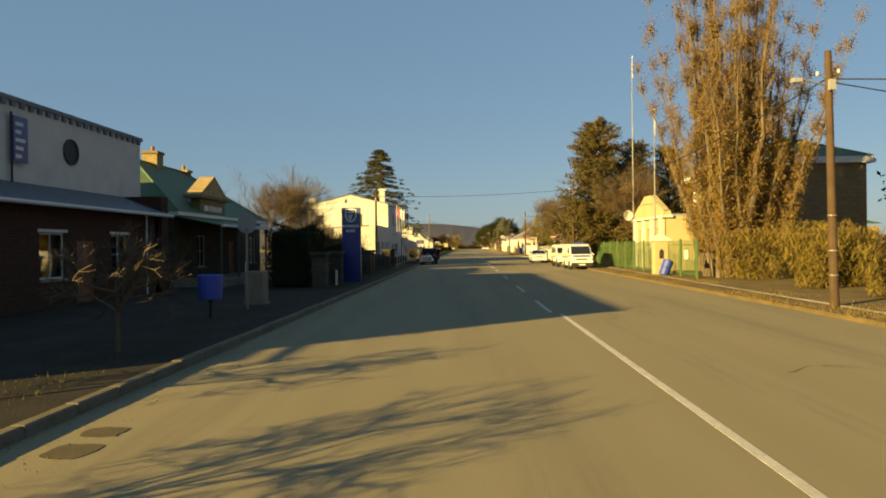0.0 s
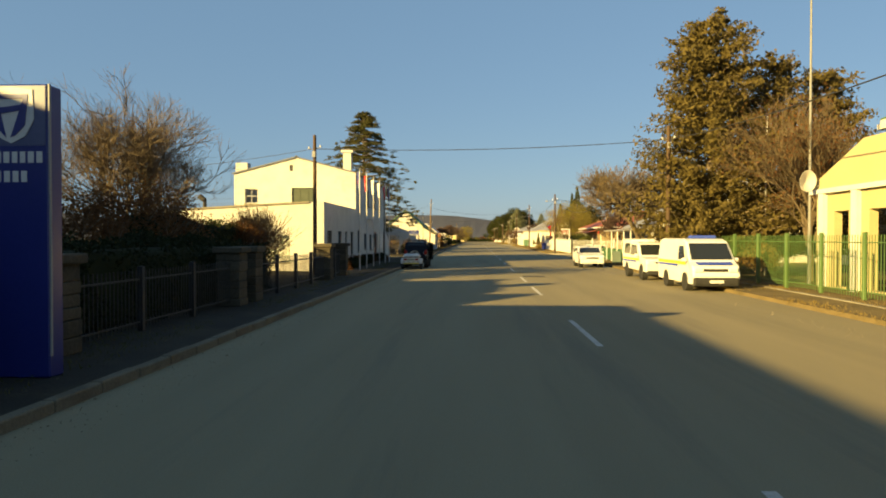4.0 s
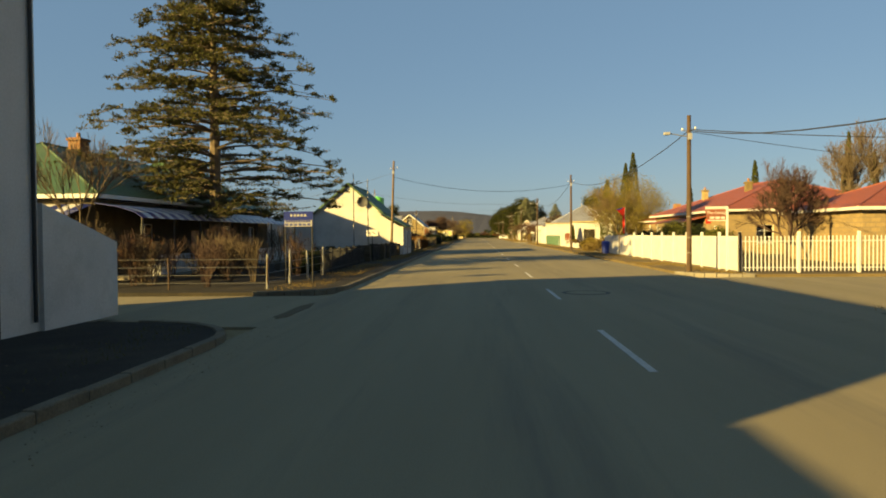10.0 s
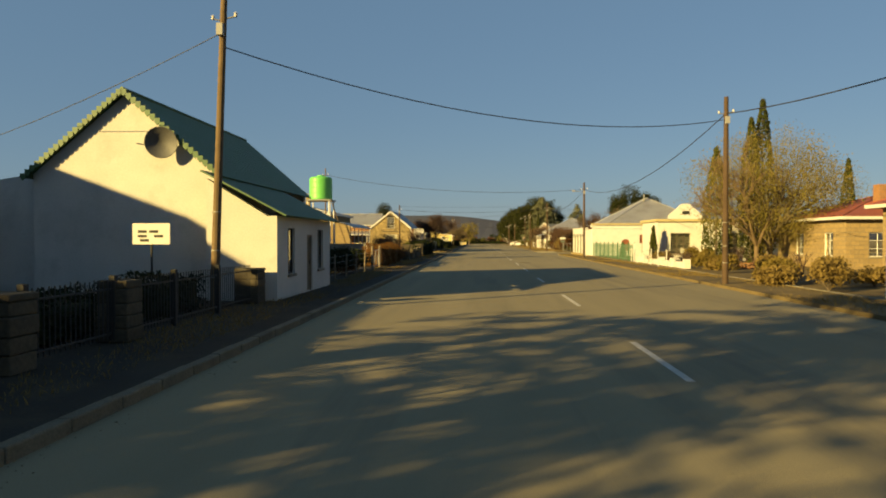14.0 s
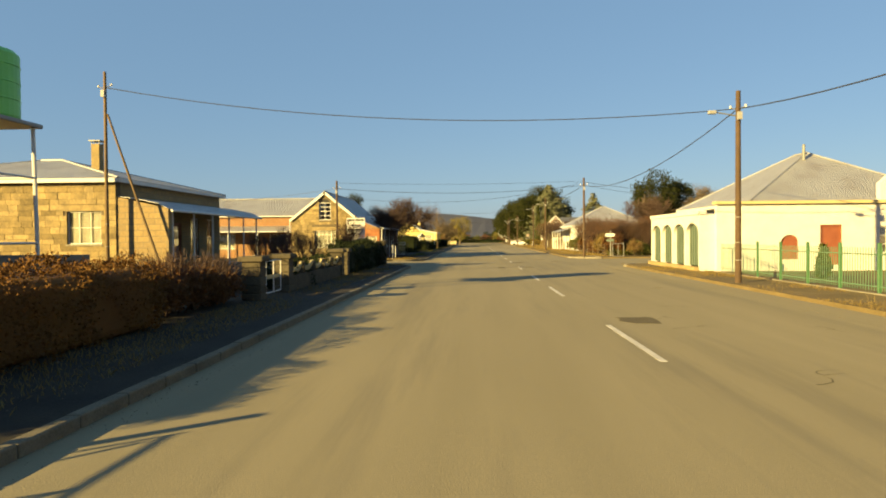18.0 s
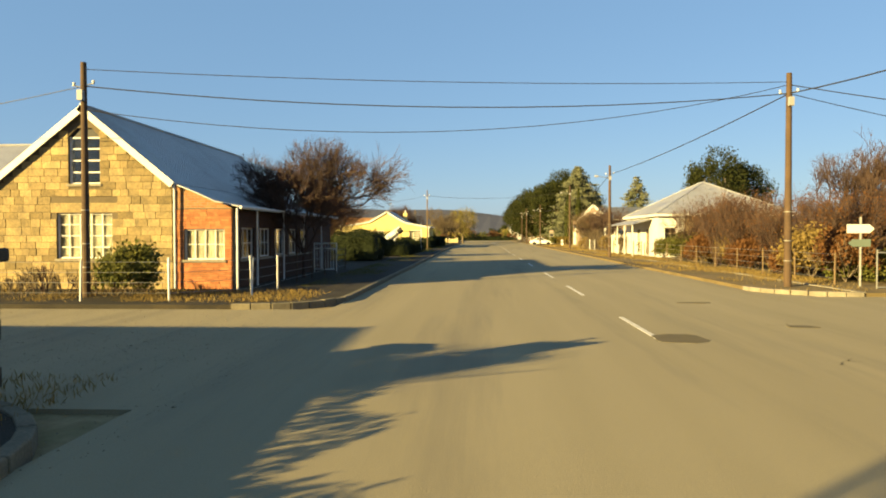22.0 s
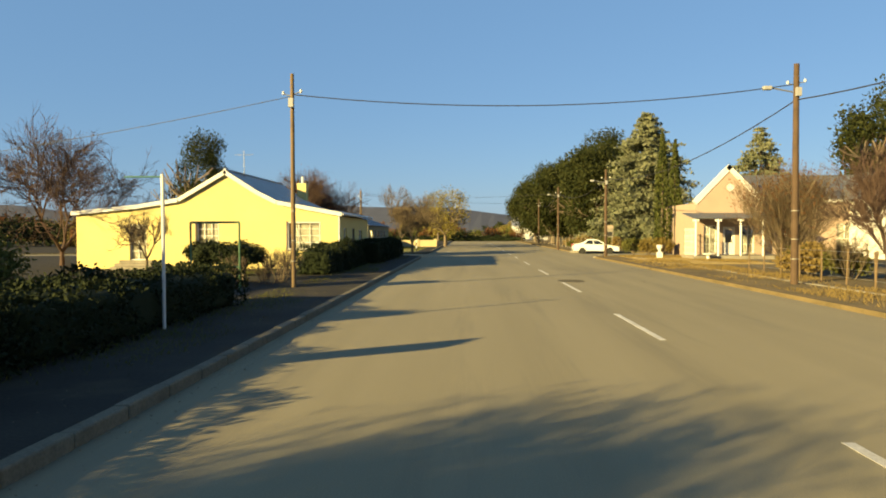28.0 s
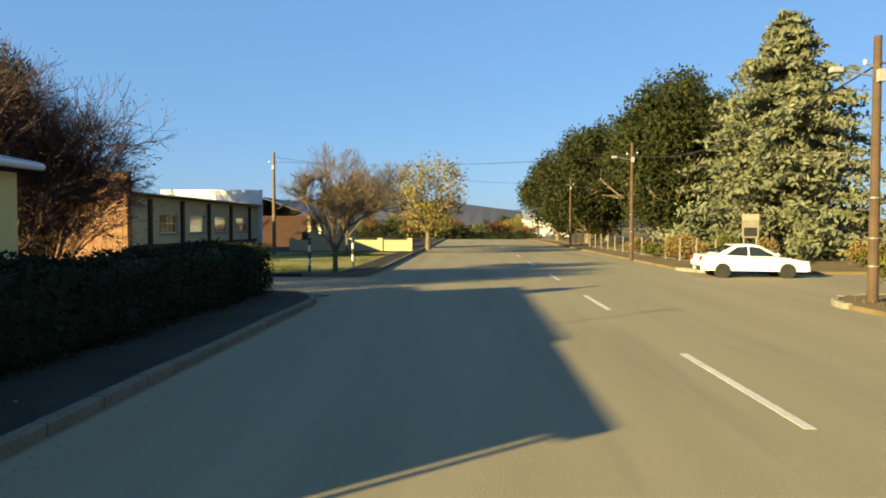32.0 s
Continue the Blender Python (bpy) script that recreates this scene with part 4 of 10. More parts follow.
def green_villa():
    h = thing("green_roofed_villa", -20, 121, 0.12, "green iron-roofed villa with blue and white striped verandah", "house")
    part("wall", pierced('x', 5.2, -0.35, -12, 12.5, 0, 3.5, [(-8, -6.6, 0.8, 2.5), (-2, -0.8, 0, 2.2), (3, 4.4, 0.8, 2.5), (8, 9.4, 0.8, 2.5)]), STONESHADE, h)
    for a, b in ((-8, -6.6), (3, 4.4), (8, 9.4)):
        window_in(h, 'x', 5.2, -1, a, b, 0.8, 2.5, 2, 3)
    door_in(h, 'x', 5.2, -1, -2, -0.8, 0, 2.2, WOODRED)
    part("near_wall", boxes((-8, 4.85, -12, -11.65, 0, 3.5)), STONESHADE, h)
    part("far_wall", boxes((-8, 4.85, 12.15, 12.5, 0, 3.5)), STONESHADE, h)
    part("back_wall", boxes((-8, -7.65, -11.65, 12.15, 0, 3.5)), STONESHADE, h)
    hip_roof(h, -8, 5.2, -12, 12.5, 3.75, 6.9, GREENROOF, over=0.4)
    # unseen block and roof, added to cast shade on the white gable house
    part("rear_block", boxes((-6.0, 1.1, 7.0, 21.0, 0, 4.3)), STONESHADE, h)
    hip_roof(h, -6.0, 1.1, 7.0, 21.0, 4.4, 7.7, GREENROOF, over=0.35)
    # striped awning round the near end
    for k in range(20):
        xa = 5.2 - k * 0.53
        part("awning_strip", slab([(xa - 0.53, -12.1, 3.3), (xa, -12.1, 3.3), (xa, -14.2, 2.72), (xa - 0.53, -14.2, 2.72)], 0.03), WHITEP if k % 2 else NAVY, h)
    for k in range(5):
        part("awning_post", rod((5.2 - k * 2.5, -14.0, 0), (5.2 - k * 2.5, -14.0, 2.75), 0.05), BLACK, h)
    # curved striped verandah roof, strip by strip
    prof = [(5.3, 3.35), (6.3, 3.2), (7.1, 2.95), (7.45, 2.7)]
    for k in range(48):
        y = -12.3 + k * 0.53
        bm = bmesh.new()
        for (xa, za), (xb, zb) in zip(prof, prof[1:]):
            v = [bm.verts.new(q) for q in ((xa, y, za), (xb, y, zb), (xb, y + 0.53, zb), (xa, y + 0.53, za), (xa, y, za - 0.03), (xb, y, zb - 0.03), (xb, y + 0.53, zb - 0.03), (xa, y + 0.53, za - 0.03))]
            for f in ((0, 1, 2, 3), (7, 6, 5, 4), (0, 4, 5, 1), (2, 6, 7, 3), (1, 5, 6, 2)):
                bm.faces.new([v[i] for i in f])
        part("verandah_strip", bm, WHITEP if k % 2 else NAVY, h)
    baluster = mesh_of("baluster", boxes((-0.015, 0.015, -0.055, 0.055, 0.1, 0.95)), WHITEP)
    for k in range(9):
        y = -12 + k * 3.1
        part("verandah_post", rod((7.3, y, 0), (7.3, y, 2.75), 0.05), BLACK, h)
    for k in range(8):
        part("handrail", boxes((7.25, 7.3, -11.9 + k * 3.1, -9.0 + k * 3.1, 0.95, 1.02)), WHITEP, h)
        for j in range(14):
            o = new("baluster", baluster)
            o.parent = h
            o.matrix_local = pose(7.275, -11.8 + k * 3.1 + j * 0.21, 0)
    part("stoep", boxes((5.2, 7.5, -12.2, 12.7, 0, 0.12)), CONC, h)
    chimney(h, -0.5, -3.5, 5.5, 7.4, 0.7, 0.9, BRICKM)


def white_gable_house():
    h = thing("white_gable_house", -10.2, 149, 0.12, "white limewashed cottage with green roof and scalloped bargeboard", "house")
    ox, oy = 10.2, -149
    y0, y1 = 143.6 + oy, 154.6 + oy
    xl, xr = -13.3 + ox, -7.2 + ox
    part("gable_wall", prism([(xl, 0), (xr, 0), (xr, 4.0), (0, 6.55), (xl, 4.0)], 'y', y0, y0 + 0.4), WHITE, h)
    part("far_gable_wall", prism([(xl, 0), (xr, 0), (xr, 4.0), (0, 6.55), (xl, 4.0)], 'y', y1 - 0.4, y1), WHITE, h)
    part("back_wall", boxes((xl, xl + 0.35, y0 + 0.4, y1 - 0.4, 0, 4.0)), WHITE, h)
    gable_roof_y(h, xl, xr, y0, y1, 4.1, 6.68, 4.1, 0, GREENROOF, over=0.25)
    # scalloped bargeboard
    for s, xe in ((-1, xl - 0.25), (1, xr + 0.25)):
        n = 21
        for k in range(n):
            f = (k + 0.5) / n
            x, z = xe * f, 6.68 + (3.88 - 6.68) * f
            part("bargeboard_scallop", prism([(x - 0.09, z + 0.05), (x - 0.09, z - 0.08), (x, z - 0.18), (x + 0.09, z - 0.08), (x + 0.09, z + 0.05)], 'y', y0 - 0.29, y0 - 0.26), GREENROOF, h)
    # dish faces away from the sun; dark grey puts that shade in its colour
    dish = part("satellite_dish", lathe([(0.02, 0.0), (0.25, 0.05), (0.48, 0.16), (0.5, 0.17), (0.47, 0.15), (0.24, 0.03), (0.02, -0.02)], 20), RIMDK, h, smooth=True)
    dish.matrix_local = pose(1.35, y0 - 0.35, 4.95, 100, 0, 15)
    part("dish_arm", rod((0.6, y0 - 0.5, 4.9), (1.3, y0, 4.8), 0.02), GALV, h)
    # lean-to on the street side
    sx = -5.0 + ox
    lh = [(143.9 + oy, 144.7 + oy, 0.75, 2.25), (146.3 + oy, 147.1 + oy, 0.02, 2.05), (147.9 + oy, 148.8 + oy, 0.75, 2.25)]
    part("lean_to_wall", pierced('x', sx, -0.3, 142.7 + oy, 150 + oy, 0, 2.6, lh), WHITE, h)
    window_in(h, 'x', sx, -1, *lh[0], 2, 3, BLACK)
    window_in(h, 'x', sx, -1, *lh[2], 2, 3, BLACK)
    door_in(h, 'x', sx, -1, *lh[1], WOOD)
    part("lean_to_end", prism([(xr, 0), (sx - 0.3, 0), (sx - 0.3, 2.6), (xr, 3.75)], 'y', 142.7 + oy, 143.0 + oy), WHITE, h)
    part("lean_to_far_end", prism([(xr, 0), (sx - 0.3, 0), (sx - 0.3, 2.6), (xr, 3.75)], 'y', 149.7 + oy, 150 + oy), WHITE, h)
    part("lean_to_roof", slab([(xr - 0.1, 142.5 + oy, 4.0), (sx + 0.35, 142.5 + oy, 2.62), (sx + 0.35, 150.3 + oy, 2.62), (xr - 0.1, 150.3 + oy, 4.0)], 0.05), GREENROOF, h)
    # grey wing to the back
    part("wing_wall", prism([(-19.5 + ox, 0), (xl, 0), (xl, 4.1), (-16.0 + ox, 3.7), (-19.5 + ox, 2.9)], 'y', y0 + 0.5, y0 + 0.85), WHITE, h)
    part("wing_wall_near", pierced('y', y0 - 1.8, 0.3, -21 + ox, -15.2 + ox, 0, 3.6, [(-17.3 + ox, -16.6 + ox, 0.9, 2.4)]), WHITE, h)
    window_in(h, 'y', y0 - 1.8, 1, -17.3 + ox, -16.6 + ox, 0.9, 2.4, 2, 3, BLACK)
    part("wing_side", boxes((-15.5 + ox, -15.2 + ox, y0 - 1.5, y0 + 0.5, 0, 3.6)), WHITE, h)


def stone_verandah_house():
    h = thing("stone_verandah_house", -20, 200, 0.12, "sandstone house with grey hipped roof and bullnose verandah", "house")
    ox, oy = 20, -200
    x1, y0, y1 = -15.1 + ox, 194.5 + oy, 207.2 + oy
    nh = [(-17.4 + ox, -15.8 + ox, 1.7, 3.2)]
    nw = part("near_wall", pierced('y', y0, 0.4, -9, x1, 0, 4.55, nh), MORTAR, h)
    courses(nw, "stone_block", STONE, 'y', y0, -4.5, x1, 0.0, 4.54, (0.62, 0.27), 9, [nh[0], (nh[0][0] - 0.15, nh[0][1] + 0.15, 3.2, 3.5)])
    window_in(h, 'y', y0, 1, *nh[0], 3, 2, WHITEP, curtain=LACE)
    part("lintel", boxes((nh[0][0] - 0.15, nh[0][1] + 0.15, y0 - 0.02, y0 + 0.05, 3.22, 3.5)), STONE, h)
    part("verandah_end_wall", prism([(x1, 0), (-12.7 + ox, 0), (-12.7 + ox, 3.3), (x1, 3.85)], 'y', y0 + 0.05, y0 + 0.4), STONEW, h)
    holes = [(y0 + 1.2, y0 + 2.4, 0.9, 3.1), (y0 + 3.4, y0 + 4.6, 0.9, 3.1), (y0 + 5.8, y0 + 7.0, 0.3, 2.8), (y0 + 8.2, y0 + 9.4, 0.9, 3.1), (y0 + 10.6, y0 + 11.8, 0.9, 3.1)]
    part("wall", pierced('x', x1, -0.4, y0 + 0.4, y1, 0, 4.55, holes), STONEW, h)
    for k, q in enumerate(holes):
        if k == 2:
            door_in(h, 'x', x1, -1, *q, WOODRED, 1, True)
        else:
            window_in(h, 'x', x1, -1, *q, 2, 2, WHITEP)
    part("far_wall", boxes((-9, x1 - 0.4, y1 - 0.4, y1, 0, 4.55)), STONEW, h)
    part("back_wall", boxes((-9, -8.6, y0 + 0.4, y1 - 0.4, 0, 4.55)), STONEW, h)
    hip_roof(h, -9, x1, y0, y1, 4.7, 6.3, IRON, over=0.3, mat2=IRONX)
    chimney(h, 1.72, -1.3, 5.0, 6.85, 0.44, 0.44, STONE, cap=False)
    part("chimney_cowl", boxes((1.42, 2.02, -1.6, -1.0, 6.98, 7.04), (1.5, 1.54, -1.5, -1.46, 6.85, 6.98), (1.9, 1.94, -1.5, -1.46, 6.85, 6.98), (1.5, 1.54, -1.14, -1.1, 6.85, 6.98), (1.9, 1.94, -1.14, -1.1, 6.85, 6.98)), GREYP, h)
    part("flue", rod((-6, -2, 5.2), (-6, -2, 6.3), 0.12), BLACK, h)
    prof = [(x1, 3.9), (x1 + 1.0, 3.75), (x1 + 1.9, 3.55), (x1 + 2.5, 3.25)]
    for k in range(13):
        y = y0 + 0.1 + k * 1.02
        bm = bmesh.new()
        for (xa, za), (xb, zb) in zip(prof, prof[1:]):
            v = [bm.verts.new(q) for q in ((xa, y, za), (xb, y, zb), (xb, y + 1.015, zb), (xa, y + 1.015, za), (xa, y, za - 0.03), (xb, y, zb - 0.03), (xb, y + 1.015, zb - 0.03), (xa, y + 1.015, za - 0.03))]
            for f in ((0, 1, 2, 3), (7, 6, 5, 4), (0, 4, 5, 1), (2, 6, 7, 3), (1, 5, 6, 2)):
                bm.faces.new([v[i] for i in f])
        part("verandah_sheet", bm, IRON, h)
    gutter(h, (x1 + 2.55, y0 + 0.1, 3.2), (x1 + 2.55, y0 + 13.3, 3.2))
    for k in range(6):
        part("verandah_post", rod((x1 + 2.3, y0 + 0.7 + k * 2.45, 0), (x1 + 2.3, y0 + 0.7 + k * 2.45, 3.3), 0.05), WHITEP, h)
    part("stoep", boxes((x1, x1 + 2.6, y0 + 0.4, y1 + 0.6, 0, 0.45)), CONC, h)
    part("bench_seat", boxes((x1 + 0.3, x1 + 0.8, y0 + 4.7, y0 + 5.6, 0.85, 0.9)), WHITEP, h)
    # white flat-roofed outbuilding, shade-coloured stone shed and low garden wall on the near side
    oh = [(2.6, 4.2, 1.15, 2.35)]
    part("outbuilding_wall", pierced('y', 173.1 + oy, 0.3, -8.0, 5.2, 0, 2.9, oh), WHITE, h)
    window_in(h, 'y', 173.1 + oy, 1, *oh[0], 2, 1, WHITEP, curtain=LACE)
    part("outbuilding_side", prism([(173.1 + oy, 0), (178.5 + oy, 0), (178.5 + oy, 3.62), (173.1 + oy, 2.92)], 'x', 5.2, 5.5), WHITE, h)
    part("shed_side", prism([(178.504 + oy, 0), (184.0 + oy, 0), (184.0 + oy, 4.1), (178.504 + oy, 3.62)], 'x', 5.18, 5.5), STONESHADE, h)
    part("shed_far_wall", boxes((-8.0, 5.18, 183.7 + oy, 184.0 + oy, 0, 3.9)), STONESHADE, h)
    part("outbuilding_roof", slab([(-8.2, 172.9 + oy, 2.98), (5.6, 172.9 + oy, 2.98), (5.6, 178.6 + oy, 3.7), (-8.2, 178.6 + oy, 3.7)], 0.08), WHITEP, h)
    part("shed_roof", slab([(-8.2, 178.6 + oy, 3.72), (5.52, 178.6 + oy, 3.72), (5.52, 184.1 + oy, 4.2), (-8.2, 184.1 + oy, 4.2)], 0.06), IRONX, h)
    part("vent_pipe", rod((2.0, 181.5 + oy, 3.9), (2.0, 181.5 + oy, 4.75), 0.28, n=14), CREAM, h)
    part("garden_wall", boxes((4.4, 11.0, -18.6, -18.3, 0, 1.5)), CONC, h)


def stone_gable_house():
    h = thing("stone_gable_house", -12.6, 234, 0.12, "sandstone gable house with curved grey iron verandah roof", "house")
    ox, oy = 12.6, -234
    y0, y1 = 227.0 + oy, 242.4 + oy
    xl, xr, sx = -15.8 + ox, -9.55 + ox, -7.5 + ox
    gw = part("gable_wall", pierced('y', y0, 0.4, xl, xr, 0, 3.6, [(-1.0, 0.95, 1.05, 2.6)]), MORTAR, h)
    courses(gw, "stone_block", STONE, 'y', y0, xl, xr, 0.0, 5.95, (0.44, 0.24), 7, [(-1.0, 0.95, 1.05, 2.6), (-1.2, 1.15, 2.6, 2.95), (-0.55, 0.55, 3.6, 5.5)],
            lambda z: (xl, xr) if z < 3.62 else (xl * (6.1 - z) / 2.48 + 0.02, xr * (6.1 - z) / 2.48 - 0.02))
    part("gable_top", prism([(xl, 3.6), (-0.55, 3.6), (-0.55, 5.2), (-0.27, 5.5), (0.27, 5.5), (0.55, 5.2), (0.55, 3.6), (xr, 3.6), (xr, 3.62), (0, 6.1), (xl, 3.62)], 'y', y0 + 0.002, y0 + 0.4), MORTAR, h)
    window_in(h, 'y', y0, 1, -1.0, 0.95, 1.05, 2.6, 5, 4, WHITEP, curtain=LACE, bar=0.035)
    window_in(h, 'y', y0 + 0.002, 1, -0.55, 0.55, 3.6, 5.2, 2, 4, WHITEP, bar=0.05)
    part("window_arch", prism([(-0.55, 5.2), (0.55, 5.2), (0.45, 5.4), (0.27, 5.5), (-0.27, 5.5), (-0.45, 5.4)], 'y', y0 + 0.09, y0 + 0.14), BLACK, h)
    part("lintel", boxes((-1.2, 1.15, y0 - 0.02, y0 + 0.05, 2.62, 2.95)), STONE, h)
    part("far_wall", prism([(xl, 0), (xr, 0), (xr, 3.62), (0, 6.1), (xl, 3.62)], 'y', y1 - 0.4, y1), STONEW, h)
    part("back_wall", boxes((xl, xl + 0.4, y0 + 0.4, y1 - 0.4, 0, 3.6)), STONEW, h)
    part("inner_wall", boxes((xr - 0.4, xr, y0 + 0.4, y1 - 0.4, 0, 3.6)), STONEW, h)
    gable_roof_y(h, xl, xr, y0, y1, 3.72, 6.25, 3.72, 0, IRON, over=0.15)
    for s, xe in ((-1, xl - 0.15), (1, xr + 0.15)):
        part("bargeboard", slab([(0, y0 - 0.2, 6.26), (xe, y0 - 0.2, 3.62), (xe, y0 - 0.16, 3.62), (0, y0 - 0.16, 6.26)], 0.22), WHITEP, h)
    # brick lean-to verandah closed with windows
    part("lean_to_end", pierced('y', y0 + 0.1, 0.25, xr, sx, 0, 2.75, [(xr + 0.35, xr + 1.75, 1.0, 2.05)]), MORTAR, h)
    courses(h, "brick", BRICKP, 'y', y0 + 0.1, xr, sx, 0.0, 2.74, (0.23, 0.085), 8, [(xr + 0.35, xr + 1.75, 0.9, 2.05)], joint=0.012, proud=0.012)
    window_in(h, 'y', y0 + 0.1, 1, xr + 0.35, xr + 1.75, 1.0, 2.05, 4, 2, WHITEP, curtain=LACE)
    part("lean_to_end_top", prism([(xr, 2.75), (sx, 2.75), (xr + 0.9, 3.25), (xr, 3.6)], 'y', y0 + 0.102, y0 + 0.35), BRICKM, h)
    wins = [(y0 + 0.9 + k * 2.0, y0 + 2.3 + k * 2.0, 1.0, 2.1) for k in range(5)]
    # street side of the orange brick lean-to, darkened for its shade
    part("lean_to_wall", pierced('x', sx, -0.25, y0 + 0.35, y1, 0, 2.7, wins), BRICKSHADE, h)
    for q in wins:
        window_in(h, 'x', sx, -1, *q, 3, 2, WHITEP)
    prof = [(xr - 0.1, 3.68), (xr + 0.8, 3.32), (xr + 1.5, 3.0), (sx + 0.3, 2.82)]
    for k in range(14):
        y = y0 - 0.1 + k * 1.02
        bm = bmesh.new()
        for (xa, za), (xb, zb) in zip(prof, prof[1:]):
            v = [bm.verts.new(q) for q in ((xa, y, za), (xb, y, zb), (xb, y + 1.015, zb), (xa, y + 1.015, za), (xa, y, za - 0.04), (xb, y, zb - 0.04), (xb, y + 1.015, zb - 0.04), (xa, y + 1.015, za - 0.04))]
            for f in ((0, 1, 2, 3), (7, 6, 5, 4), (0, 4, 5, 1), (2, 6, 7, 3), (1, 5, 6, 2)):
                bm.faces.new([v[i] for i in f])
        part("verandah_sheet", bm, IRON, h)
    gutter(h, (sx + 0.33, y0 - 0.1, 2.78), (sx + 0.33, y1 + 0.3, 2.78))
    downpipe(h, sx + 0.2, y0 - 0.05, 0, 2.75)
    downpipe(h, xr + 0.1, y0 - 0.06, 0, 3.6)
    downpipe(h, xl - 0.1, y0 - 0.06, 0, 3.6)
    for k in range(4):
        part("awning_post", rod((sx + 0.25, y0 + 1.9 + k * 3.4, 0), (sx + 0.25, y0 + 1.9 + k * 3.4, 2.75), 0.035), WHITEP, h)
    # long wing to the back with its own verandah
    part("wing_wall", pierced('y', y0 + 4.2, 0.3, -19, xl, 0, 3.95, [(-6.5, -4.6, 0.9, 2.3), (-12, -10, 0.9, 2.3)]), BRICKM, h)
    window_in(h, 'y', y0 + 4.2, 1, -6.5, -4.6, 0.9, 2.3, 2, 1, WHITEP, curtain=LACE)
    window_in(h, 'y', y0 + 4.2, 1, -12, -10, 0.9, 2.3, 2, 1, WHITEP, curtain=LACE)
    part("wing_back_wall", boxes((-19, xl, y1 - 1.3, y1 - 1.0, 0, 3.95)), BRICKM, h)
    gable_roof_x(h, -19, xl + 0.6, y0 + 4.2, y1 - 1.0, 4.15, 6.1, 4.15, y0 + 8.6, IRONX, over=0.15)
    part("wing_verandah_roof", slab([(-19, y0 + 4.1, 3.15), (xl, y0 + 4.1, 3.15), (xl, y0 + 1.6, 2.6), (-19, y0 + 1.6, 2.6)], 0.05), IRONX, h)
    gutter(h, (-19, y0 + 1.55, 2.56), (xl, y0 + 1.55, 2.56))
    gutter(h, (-19, y0 + 3.95, 4.1), (xl, y0 + 3.95, 4.1))
    for k in range(6):
        part("wing_post", rod((-18.5 + k * 2.9, y0 + 1.75, 0), (-18.5 + k * 2.9, y0 + 1.75, 2.6), 0.05), WHITEP, h)


def brick_house(name, x, y, w, d, eave, ridge, chx, chy, label, chz):
    h = thing(name, x, y, 0.12, label, "house")
    part("near_wall", pierced('y', 0, 0.3, -w, -0.3, 0, eave - 0.2, [(-1.9, -0.6, 1.2, 2.4), (-6.0, -4.6, 0.9, 2.3)]), BRICKM, h)
    window_in(h, 'y', 0, 1, -1.9, -0.6, 1.2, 2.4, 2, 2, WHITEP, curtain=LACE)
    window_in(h, 'y', 0, 1, -6.0, -4.6, 0.9, 2.3, 3, 2, WHITEP, curtain=LACE)
    part("street_wall", pierced('x', 0, -0.3, 0, d, 0, eave - 0.2, [(1.5, 3.0, 0.9, 2.3), (d - 3.5, d - 2.0, 0.9, 2.3)]), BRICKM, h)
    window_in(h, 'x', 0, -1, 1.5, 3.0, 0.9, 2.3, 3, 2, WHITEP)
    window_in(h, 'x', 0, -1, d - 3.5, d - 2.0, 0.9, 2.3, 3, 2, WHITEP)
    part("far_wall", boxes((-w, -0.3, d - 0.3, d, 0, eave - 0.2)), BRICKM, h)
    part("back_wall", boxes((-w, -w + 0.3, 0.3, d - 0.3, 0, eave - 0.2)), BRICKM, h)
    hip_roof(h, -w, 0, 0, d, eave, ridge, IRON, over=0.6, mat2=IRONX)
    chimney(h, chx, chy, 0, chz, 1.3, 0.8, BRICKM, cap=False)
    chimney(h, -0.9, 12.0, eave - 0.5, chz - 0.6, 0.95, 0.8, BRICKM, cap=False)


